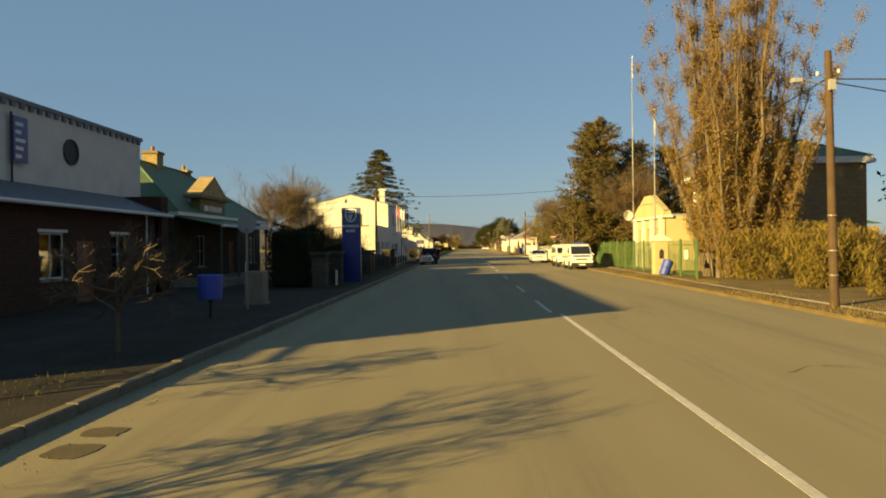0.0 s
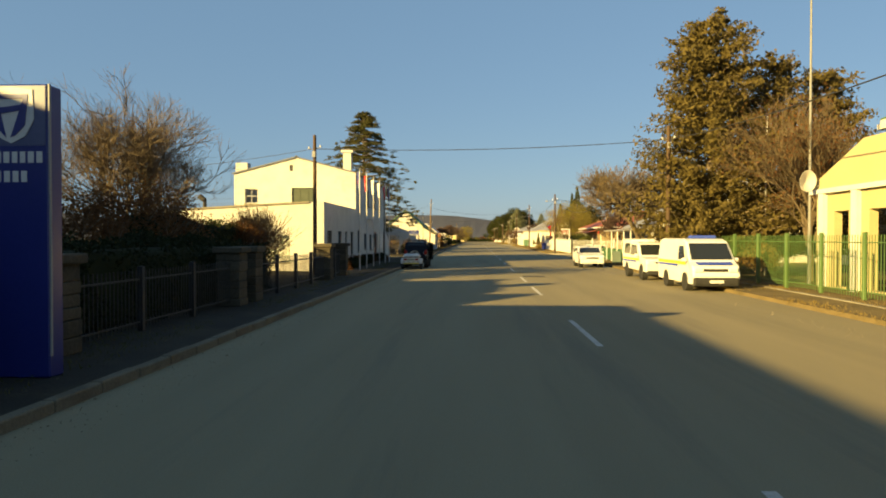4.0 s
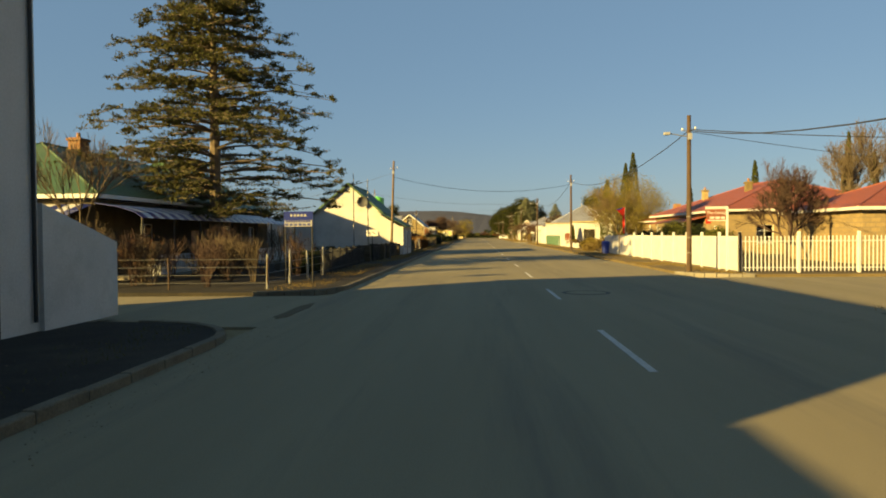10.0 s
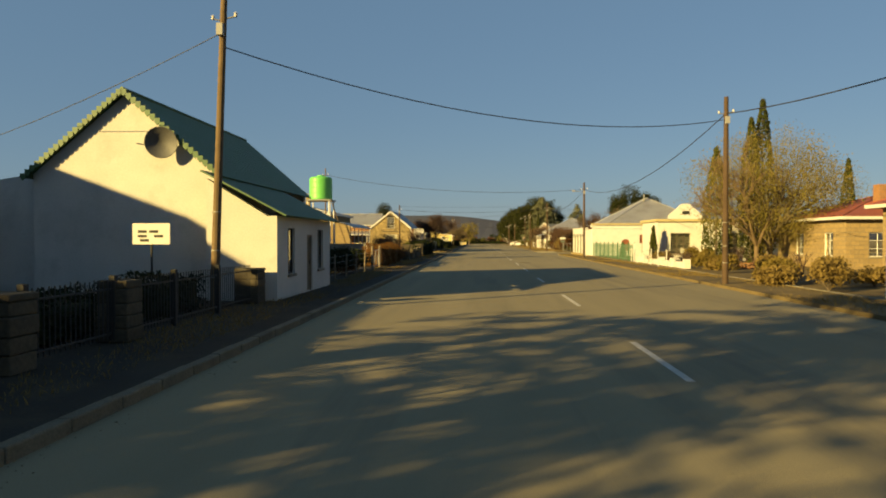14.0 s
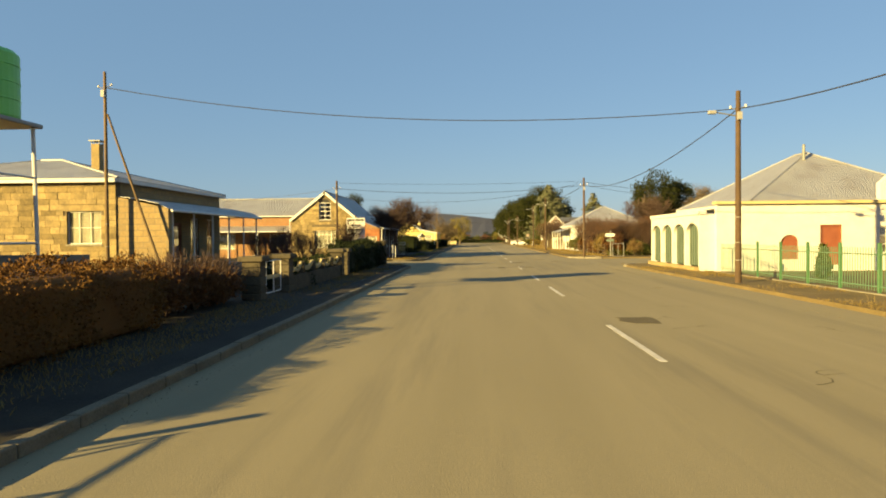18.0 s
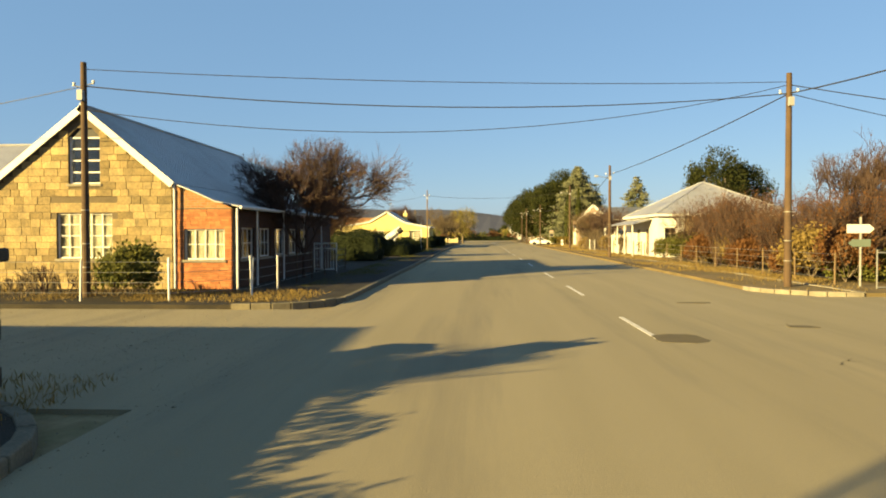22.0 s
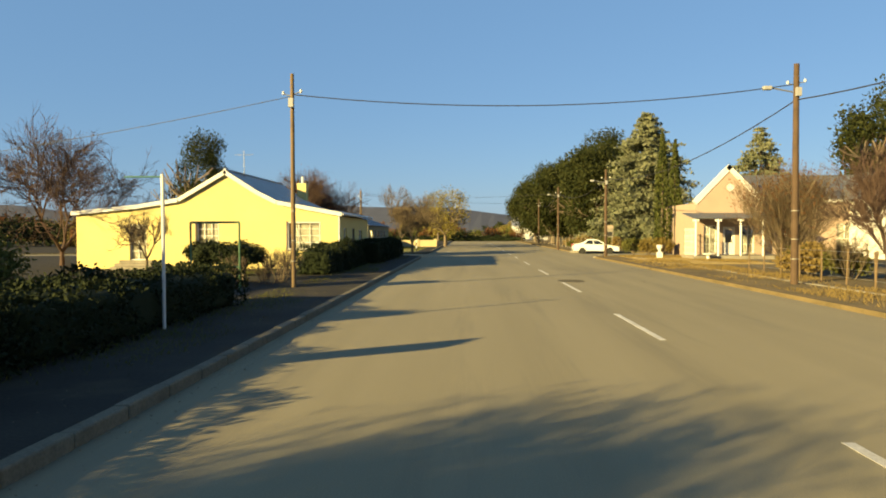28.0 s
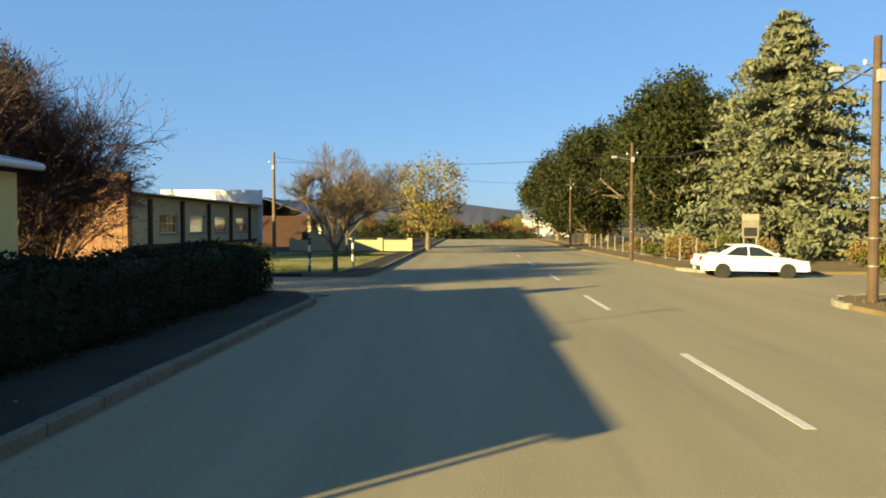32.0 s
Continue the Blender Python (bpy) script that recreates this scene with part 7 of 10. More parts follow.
# trees at the far end
cypress(15.8, 318.6, 9.5, 0.62, "slim olive green cypress", 71)
cypress(18.2, 323.4, 9.6, 0.6, "slim olive green cypress", 72)
conifer("blue_spruce", 21.0, 343.5, 15.6, 7.4, "large grey-green spruce with drooping tips", SPRUCEL, 73, 0.02, 34, 0.42, 150, 0.16, 0.0, 0.6, count=15)
conifer("blue_spruce", 31.5, 338.0, 13.0, 5.0, "grey-green spruce behind the pink house", SPRUCEL, 74, 0.02, 26, 0.36, 110, 0.16, 0.0, 0.6, count=12)
for k, (x, y, h_, r) in enumerate(((17.5, 354, 13.2, 5.2), (21, 366, 16.2, 6.2), (14.5, 378, 13.6, 5.4), (26, 378, 16.2, 6.0), (13.4, 396, 12.2, 5.0), (19.5, 392, 14.6, 6.0))):
    round_tree("pine_tree", x, y, h_, r, "dense rounded dark green pine", PINEL, 80 + k, 170, 150, 1.15, 0.34, 0.1, 0.55)
for k, (x, y, h_, r) in enumerate(((48, 343, 18.5, 5.5), (56, 350, 17, 5.5))):
    round_tree("pine_tree", x, y, h_, r, "large dark green pine behind the roofs", PINEL, 90 + k, 150, 110, 1.3, 0.42, 0.2, 0.55)
round_tree("willow", -2.6, 357.5, 8.2, 3.2, "brownish willow beside the lawn", WILLOWL, 95, 90, 60, 0.8, 0.22, 0.2, 0.45)
bare_tree("lawn_tree", -7.5, 346.0, 6.0, "bare twiggy tree at the edge of the lawn", 96, TWIG, 0.6, 0.08, 0.2, 0.1, 6, (2, 3), leaves=GOLDL2, leaf_n=1500)
round_tree("dark_tree", -30.2, 342.6, 13.6, 2.6, "dark olive tree behind the yellow house", PINEL, 97, 150, 110, 0.9, 0.22, 0.2)
round_tree("dark_tree", -36.0, 352.0, 10.5, 2.2, "dark tree on the skyline", HEDGEG, 98, 40, 50, 0.8, 0.3, 0.3)

twig_bush(15.7, 297.0, 2.4, 4.6, TWIG, "large brown bare bush by the fence", 140, stems=110, depth=3, leaves=HEDGEBR, leaf_n=5000)
twig_bush(-12.6, 320.2, 2.7, 4.4, TWIGRED, "dense bare thicket below the corner tree", 143, stems=120, depth=3, leaves=HEDGEBR, leaf_n=4000)
twig_bush(-11.4, 259.5, 2.3, 5.0, TWIGRED, "tall reddish brown bush beside the brick house", 142, stems=110, depth=3, leaves=HEDGEBR, leaf_n=8000)
bare_tree("garden_tree", -13.6, 294.0, 2.8, "small bare tree before the yellow house", 141, TWIG, 0.75, 0.05, 0.3, 0.06, 5, (2, 3))
for k, (x, y, h_) in enumerate(((-12.0, 107.5, 1.7), (-9.4, 110.2, 1.6), (-15.5, 106.0, 2.0))):
    twig_bush(x, y, 1.3, h_, TWIG, "low tangled half-bare bush below the cedar", 150 + k, stems=40, depth=3, leaves=HEDGEBR, leaf_n=900)
bare_tree("garden_tree", -14.0, 106.4, 5.6, "slim bare garden tree before the villa", 155, TWIG, 0.4, 0.12, 0.3, 0.06, 5, (2, 3))



# ---- vehicles ----
spoke_mesh = mesh_of("spoke", softbox(0.06, 0.62, -0.1, 0.1, -0.01, 0.025, 0.008, 1), RIM)


def wheel_at(parent, x, y, r, side, w=0.2):
    """A wheel whose outer face looks to -x or +x."""
    t = lathe([(r * 0.62, -w / 2), (r * 0.93, -w / 2), (r, -w / 2 + 0.04), (r, w / 2 - 0.04), (r * 0.93, w / 2), (r * 0.62, w / 2)], 24)
    ob = part("wheel", t, RUBBER, parent, "black tyre on a pale rim", smooth=False)
    ob.matrix_local = pose(x, y, r, 0, 90 * side, 0)
    part("rim", lathe([(r * 0.62, 0), (r * 0.62, w / 2 - 0.02), (r * 0.56, w / 2 - 0.08), (r * 0.16, w / 2 - 0.08), (r * 0.12, w / 2 - 0.01)], 18), RIMDK, ob, "recessed steel wheel disc")
    for k in range(5):
        sp = new("spoke", spoke_mesh)
        sp.parent = ob
        sp.matrix_local = Matrix.Rotation(k * 1.2566, 4, 'Z') @ Matrix.Translation((0, 0, w / 2 - 0.035)) @ Matrix.Diagonal((r, r, 1, 1))
    return ob


def shell(outline, width, belt, tuck, crown=0.04):
    """A vehicle body from its side outline (y, z): full width up to the belt line, leaning in above it, with softened edges."""
    bm = bmesh.new()
    def half(z):
        return width / 2 * (1 - tuck * max(0.0, z - belt)) * (1 - 0.12 * max(0.0, 0.45 - z))
    rows = []
    for s, k in ((-1, 1.0), (-1, 0.93), (1, 0.93), (1, 1.0)):
        ring = []
        for y, z in outline:
            zz = z + (crown if abs(k) < 1 and z > belt + 0.1 else 0.0)
            yy = y * (1.0 if abs(k) == 1.0 else 1.012)
            ring.append(bm.verts.new((s * half(z) * k, yy, zz)))
        rows.append(ring)
    n = len(outline)
    for a, b in zip(rows, rows[1:]):
        for i in range(n):
            bm.faces.new((a[i], a[(i + 1) % n], b[(i + 1) % n], b[i]))
    bm.faces.new(rows[0][::-1]), bm.faces.new(rows[-1])
    bmesh.ops.recalc_face_normals(bm, faces=bm.faces[:])
    return bm, half


def side_glass(parent, half, pts, both=True, name="side_window"):
    for s in (-1, 1):
        bm = bmesh.new()
        v = [bm.verts.new((s * (half(z) + 0.012), y, z)) for y, z in pts]
        w = [bm.verts.new((s * (half(z) - 0.02), y, z)) for y, z in pts]
        bm.faces.new(v), bm.faces.new(w[::-1])
        for i in range(len(pts)):
            j = (i + 1) % len(pts)
            bm.faces.new((v[i], w[i], w[j], v[j]))
        bmesh.ops.recalc_face_normals(bm, faces=bm.faces[:])
        part(name, bm, CARGLASS, parent)


def cross_glass(parent, half, lo, hi, name, mat=None, margin=0.09, out=0.02):
    """A pane across the body between two points of its outline."""
    (ya, za), (yb, zb) = lo, hi
    d = Vector((0, yb - ya, zb - za)).normalized()
    nrm = Vector((0, -d.z, d.y))
    if nrm.y * (ya + yb) < 0:
        nrm = -nrm
    bm = bmesh.new()
    pts = []
    for (y, z), f in ((lo, 0.06), (hi, 0.94)):
        yy, zz = ya + (yb - ya) * f, za + (zb - za) * f
        for s in (-1, 1):
            pts.append(Vector((s * (half(zz) - margin), yy, zz)))
    pts = [pts[0], pts[1], pts[3], pts[2]]
    top = [bm.verts.new(p + nrm * (out + 0.03)) for p in pts]
    low = [bm.verts.new(p - nrm * 0.03) for p in pts]
    bm.faces.new(top), bm.faces.new(low[::-1])
    for i in range(4):
        j = (i + 1) % 4
        bm.faces.new((top[i], low[i], low[j], top[j]))
    bmesh.ops.recalc_face_normals(bm, faces=bm.faces[:])
    return part(name, bm, mat or CARGLASS, parent)


def vehicle(name, x, y, turn, label, outline, width, belt, tuck, paint, wheels, r, front, rear, sides, lamp_z=0.62, category="car", plate=True):
    """A parked vehicle whose nose points along its -y; turned by turn degrees."""
    t = thing(name, x, y, 0.0, label, category, turn=turn)
    bm, half = shell(outline, width, belt, tuck)
    body = part("body", bm, paint, t)
    for a, b in zip((front, rear), ("windscreen", "rear_window")):
        if a:
            cross_glass(t, half, *a, b)
    for s in sides:
        side_glass(t, half, s)
    for yy in wheels:
        for s in (-1, 1):
            arch = part("wheel_arch", rod((s * (width / 2 - 0.25), yy, r), (s * (width / 2 + 0.006), yy, r), r * 1.08, n=20), BLACK, t)
            wheel_at(t, s * (width / 2 - 0.09), yy, r, s)
    y0 = min(q[0] for q in outline)
    y1 = max(q[0] for q in outline)
    for s in (-1, 1):
        part("headlight", softbox(s * width * 0.36 - 0.17, s * width * 0.36 + 0.17, y0 - 0.03, y0 + 0.12, lamp_z - 0.08, lamp_z + 0.09, 0.03, 1), LAMPW, t)
        part("tail_light", softbox(s * width * 0.42 - 0.1, s * width * 0.42 + 0.1, y1 - 0.1, y1 + 0.03, lamp_z + 0.05, lamp_z + 0.3, 0.03, 1), LAMPR, t)
        part("wing_mirror", softbox(s * (width / 2 + 0.11) - 0.09, s * (width / 2 + 0.11) + 0.09, front[0][0] + 0.15, front[0][0] + 0.25, belt + 0.02, belt + 0.17, 0.03, 1), paint, t)
    part("bumper", softbox(-width * 0.47, width * 0.47, y0 - 0.06, y0 + 0.1, 0.28, 0.48, 0.04, 2), paint if paint is CARWHITE and category == "car" else BLACK, t)
    part("rear_bumper", softbox(-width * 0.47, width * 0.47, y1 - 0.1, y1 + 0.06, 0.32, 0.52, 0.04, 2), BLACK, t)
    part("grille", boxes((-0.42, 0.42, y0 - 0.02, y0 + 0.05, lamp_z - 0.05, lamp_z + 0.05)), BLACK, t)
    if plate:
        part("number_plate", boxes((-0.25, 0.25, y0 - 0.075, y0 - 0.06, 0.34, 0.45)), WHITEP, t)
        part("rear_plate", boxes((-0.25, 0.25, y1 + 0.06, y1 + 0.075, 0.36, 0.47)), WHITEP, t)
    return t, half, y0, y1


def stripe(parent, half, ya, yb, za, zb, mat, name="stripe"):
    for s in (-1, 1):
        zm = (za + zb) / 2
        part(name, boxes((min(s * half(zm), s * (half(zm) + 0.008)), max(s * half(zm), s * (half(zm) + 0.008)), ya, yb, za, zb)), mat, parent)


# police minibus
van, hf, f0, f1 = vehicle("police_van", 10.75, 55.6, 0, "white police minibus with yellow and blue side band", [(-2.36, 0.3), (-2.42, 0.62), (-2.3, 0.98), (-1.95, 1.12), (-1.32, 1.84), (-0.9, 1.95), (2.0, 1.96), (2.28, 1.88), (2.36, 1.0), (2.34, 0.32)], 1.72, 1.1, 0.1, CARWHITE, (-1.42, 1.15), 0.34,
                          ((-1.93, 1.14), (-1.34, 1.83)), ((2.34, 1.15), (2.28, 1.8)), [[(-1.35, 1.2), (-1.05, 1.72), (-0.55, 1.72), (-0.55, 1.18)]], 0.82, "van")
stripe(van, hf, -1.5, 2.3, 1.0, 1.12, YELP, "yellow_band")
stripe(van, hf, -0.5, 2.3, 0.9, 0.985, BLUEC, "blue_band")
part("bonnet_band", slab([(-0.62, -2.33, 1.03), (0.62, -2.33, 1.03), (0.66, -2.06, 1.12), (-0.66, -2.06, 1.12)], 0.02), BLUEC, van)
part("lower_bumper", softbox(-0.84, 0.84, f0 - 0.04, f0 + 0.2, 0.22, 0.56, 0.05, 2), BLACK, van)
part("light_bar", softbox(-0.5, 0.5, -0.95, -0.65, 1.99, 2.12, 0.04, 2), BLUEC, van)
# police pickup with canopy
pk, hf, f0, f1 = vehicle("police_pickup", 10.7, 62.4, 0, "white police double-cab with canopy and blue-yellow band", [(-2.5, 0.42), (-2.56, 0.8), (-2.4, 1.02), (-1.3, 1.12), (-0.65, 1.7), (-0.3, 1.76), (0.75, 1.8), (0.8, 1.92), (2.35, 1.92), (2.5, 1.1), (2.48, 0.5)], 1.76, 1.08, 0.12, CARWHITE, (-1.6, 1.48), 0.38,
                         ((-1.28, 1.14), (-0.66, 1.69)), ((2.49, 1.2), (2.38, 1.8)), [[(-0.85, 1.18), (-0.45, 1.66), (0.08, 1.68), (0.08, 1.18)], [(0.16, 1.18), (0.16, 1.68), (0.66, 1.7), (0.7, 1.18)], [(0.98, 1.22), (0.98, 1.75), (2.1, 1.75), (2.2, 1.22)]], 0.85, "pickup")
stripe(pk, hf, -1.2, 2.4, 0.92, 1.02, YELP, "yellow_band")
stripe(pk, hf, -0.6, 2.4, 0.82, 0.905, BLUEC, "blue_band")
# white hatchback
vehicle("white_hatchback", 9.75, 75.9, 0, "small white five-door hatchback parked at the kerb", [(-1.78, 0.28), (-1.86, 0.6), (-1.72, 0.82), (-0.78, 0.95), (-0.16, 1.34), (0.1, 1.39), (1.15, 1.38), (1.4, 1.3), (1.78, 0.9), (1.84, 0.6), (1.8, 0.32)], 1.6, 0.93, 0.22, CARWHITE, (-1.18, 1.2), 0.28,
        ((-0.76, 0.97), (-0.17, 1.33)), ((1.75, 0.95), (1.42, 1.28)), [[(-0.55, 0.98), (-0.08, 1.3), (0.32, 1.31), (0.36, 0.97)], [(0.44, 0.97), (0.41, 1.31), (1.02, 1.3), (1.2, 0.98)], [(1.28, 0.99), (1.14, 1.28), (1.32, 1.25), (1.56, 1.0)]], 0.66)
# dark four-by-four with its door open
SILVER = surface("silver_trim", (0.4, 0.4, 0.4), (0.34, 0.34, 0.34), 0.35, 0.6, fine=20, coarse=2, bump=0.0)
suv, hf, f0, f1 = vehicle("four_by_four", -2.2, 75.25, 180, "dark blue four-by-four with roof rack and an open door",
                          [(-1.76, 0.44), (-1.84, 0.66), (-1.82, 0.9), (-1.7, 1.0), (-0.86, 1.08), (-0.42, 1.58), (-0.2, 1.68), (0.4, 1.73), (1.4, 1.72), (1.56, 1.66), (1.7, 1.3), (1.76, 1.08), (1.79, 0.72), (1.76, 0.46)], 1.58, 1.05, 0.17, CARDARK, (-1.1, 1.08), 0.35,
                          ((-0.84, 1.1), (-0.43, 1.57)), None, [[(0.3, 1.12), (0.3, 1.6), (0.78, 1.61), (0.78, 1.12)], [(0.88, 1.13), (0.88, 1.61), (1.38, 1.58), (1.52, 1.16)]], 0.84)
cross_glass(suv, hf, (1.73, 1.14), (1.58, 1.64), "rear_window", margin=0.14, out=0.0)
for s in (-1, 1):
    a, b = sorted((s * 0.7, s * 0.8))
    part("sill_cladding", softbox(a, b, -0.72, 0.72, 0.36, 0.5, 0.03, 2), BLACK, suv)
    part("door_trim", boxes((*sorted((s * 0.79, s * 0.806)), -0.6, 1.5, 0.74, 0.79)), SILVER, suv)
    for yy in (-1.1, 1.08):
        arch = bmesh.new()
        for k in range(9):
            a0, a1 = radians(10 + k * 160 / 9), radians(10 + (k + 1) * 160 / 9)
            tube(arch, (s * 0.79, yy + 0.42 * math.cos(a0), 0.35 + 0.42 * math.sin(a0)), (s * 0.79, yy + 0.42 * math.cos(a1), 0.35 + 0.42 * math.sin(a1)), 0.04, 0.04, n=6)
        part("arch_lip", arch, BLACK, suv)
    part("tall_tail_light", softbox(s * 0.7 - 0.07, s * 0.7 + 0.07, 1.68, 1.79, 0.92, 1.24, 0.03, 2), LAMPR, suv)
    part("rear_indicator", softbox(s * 0.7 - 0.065, s * 0.7 + 0.065, 1.72, 1.8, 0.8, 0.91, 0.02, 2), LAMPW, suv)
part("tailgate_handle", boxes((-0.72, -0.5, 1.765, 1.79, 0.98, 1.02)), SILVER, suv)
part("mud_flap", boxes((-0.78, -0.56, 1.46, 1.48, 0.12, 0.42), (0.56, 0.78, 1.46, 1.48, 0.12, 0.42)), BLACK, suv)
spare = part("spare_wheel", lathe([(0.02, -0.1), (0.31, -0.1), (0.34, -0.06), (0.34, 0.06), (0.31, 0.1), (0.02, 0.1)], 28), RUBBER, suv, "spare wheel in a black cover with a pale ring")
spare.matrix_local = pose(0.08, 1.89, 0.88, -90, 0, 0)
part("spare_cover_ring", lathe([(0.27, 0.1), (0.3, 0.115), (0.26, 0.115), (0.25, 0.1)], 28), WHITEP, spare)
part("cover_mark", boxes((-0.1, 0.1, 0.03, 0.09, 0.1, 0.112)), SILVER, spare)
for s in (-0.58, 0.58):
    part("rack_rail", rod((s, -0.3, 1.86), (s, 1.4, 1.86), 0.028), BLACK, suv)
    part("rack_rail", rod((s, -0.3, 1.94), (s, 1.4, 1.94), 0.018), BLACK, suv)
for k in range(7):
    part("rack_bar", rod((-0.58, -0.25 + k * 0.27, 1.86), (0.58, -0.25 + k * 0.27, 1.86), 0.016), BLACK, suv)
for yy in (-0.2, 0.55, 1.3):
    for s in (-0.58, 0.58):
        part("rack_foot", rod((s, yy, 1.68), (s, yy, 1.94), 0.02), BLACK, suv)
part("aerial", rod((-0.66, -0.6, 1.2), (-0.68, -0.3, 2.1), 0.008), BLACK, suv)
part("door_gap", boxes((-0.795, -0.78, -0.62, 0.26, 0.5, 1.6)), BLACK, suv)
door = part("open_door", softbox(0, 0.07, 0, 0.95, 0.5, 1.06, 0.03, 2), CARDARK, suv)
door.matrix_local = pose(-0.82, -0.62, 0.02, 0, 0, 17)
part("door_window_frame", boxes((0.0, 0.05, 0.0, 0.05, 1.06, 1.4), (0.0, 0.05, 0.88, 0.93, 1.06, 1.6), (0.0, 0.05, 0.05, 0.88, 1.56, 1.6)), CARDARK, door)
part("door_glass", boxes((0.015, 0.03, 0.05, 0.88, 1.06, 1.56)), CARGLASS, door)
part("door_card", softbox(0.07, 0.1, 0.06, 0.9, 0.52, 1.02, 0.02, 1), BLACK, door)
# small white luggage trailer hitched behind it
tr = thing("luggage_trailer", -2.33, 72.15, 0.0, "small white fibreglass luggage trailer", "trailer")
part("body", softbox(-0.5, 0.5, -0.75, 0.75, 0.42, 0.76, 0.06, 3), CARWHITE, tr)
part("lower_lip", softbox(-0.53, 0.53, -0.78, 0.78, 0.42, 0.47, 0.02, 2), CARWHITE, tr)
lid = softbox(-0.53, 0.53, -0.78, 0.78, 0.79, 0.98, 0.07, 4)
for v in lid.verts:
    if v.co.z > 0.9:
        v.co.x *= 0.9
        v.co.y = v.co.y * 0.92 + 0.04
        v.co.z += 0.05 * (1 - (v.co.x / 0.5) ** 2)
part("lid", lid, CARWHITE, tr, smooth=True)
part("lid_flange", softbox(-0.55, 0.55, -0.8, 0.8, 0.775, 0.8, 0.01, 1), CARWHITE, tr)
part("rubber_seam", boxes((-0.525, 0.525, -0.775, 0.775, 0.76, 0.776)), BLACK, tr)
part("vent_cowl", softbox(-0.14, 0.14, -0.62, -0.4, 0.99, 1.05, 0.03, 3), GREYP, tr)
for s in (-1, 1):
    guard = bmesh.new()
    for k in range(8):
        a0, a1 = radians(k * 180 / 8), radians((k + 1) * 180 / 8)
        v = [guard.verts.new((s * x, 0.36 * math.cos(a), 0.34 + r_ * math.sin(a))) for a in (a0, a1) for x, r_ in ((0.5, 0.36), (0.7, 0.36), (0.7, 0.33), (0.5, 0.33))]
        for q in ((0, 1, 5, 4), (1, 2, 6, 5), (2, 3, 7, 6), (3, 0, 4, 7)):
            guard.faces.new([v[i] for i in q])
    bmesh.ops.remove_doubles(guard, verts=guard.verts[:], dist=0.0005)
    bmesh.ops.recalc_face_normals(guard, faces=guard.faces[:])
    part("mudguard", guard, CARWHITE, tr)
    wheel_at(tr, s * 0.6, 0, 0.28, s, 0.17)
    part("tail_light", softbox(s * 0.36 - 0.1, s * 0.36 + 0.1, -0.785, -0.74, 0.58, 0.68, 0.01, 1), LAMPR, tr)
for k in range(3):
    part("catch", boxes((-0.35 + k * 0.31, -0.27 + k * 0.31, -0.815, -0.76, 0.75, 0.81)), BLACK, tr)
for k in range(4):
    part("lip_clip", boxes((-0.47 + k * 0.3, -0.4 + k * 0.3, -0.79, -0.75, 0.455, 0.5)), BLACK, tr)
plate = part("number_plate", boxes((-0.24, 0.24, -0.785, -0.75, 0.55, 0.69)), WHITEP, tr)
for k in range(6):
    part("plate_bar", boxes((-0.2 + k * 0.068, -0.155 + k * 0.068, -0.79, -0.785, 0.58, 0.66)), GREENMESH, plate)
part("bumper_bar", boxes((-0.5, 0.5, -0.77, -0.7, 0.36, 0.42)), YELP, tr)
part("drawbar", rod((0, 0.7, 0.42), (0, 1.25, 0.45), 0.03), BLACK, tr)
part("axle", rod((-0.6, 0, 0.28), (0.6, 0, 0.28), 0.03), BLACK, tr)
part("mud_flap", boxes((-0.7, -0.5, -0.4, -0.38, 0.12, 0.36), (0.5, 0.7, -0.4, -0.38, 0.12, 0.36)), BLACK, tr)
# white sedan at the crossing
sedan = vehicle("white_sedan", 12.1, 327.0, 86, "white four-door saloon turning at the crossing", [(-2.2, 0.28), (-2.28, 0.55), (-2.15, 0.72), (-1.15, 0.9), (-0.25, 1.36), (0.15, 1.43), (0.75, 1.4), (1.55, 1.02), (2.1, 0.98), (2.24, 0.72), (2.22, 0.32)], 1.76, 0.92, 0.2, CARWHITE, (-1.38, 1.32), 0.31,
        ((-1.12, 0.92), (-0.28, 1.35)), ((1.5, 1.05), (0.8, 1.38)), [[(-0.85, 0.95), (-0.2, 1.32), (0.22, 1.37), (0.2, 0.96)], [(0.3, 0.96), (0.3, 1.37), (0.72, 1.34), (1.2, 1.0)]], 0.64)[0]
sedan.scale = (0.9, 0.9, 0.9)


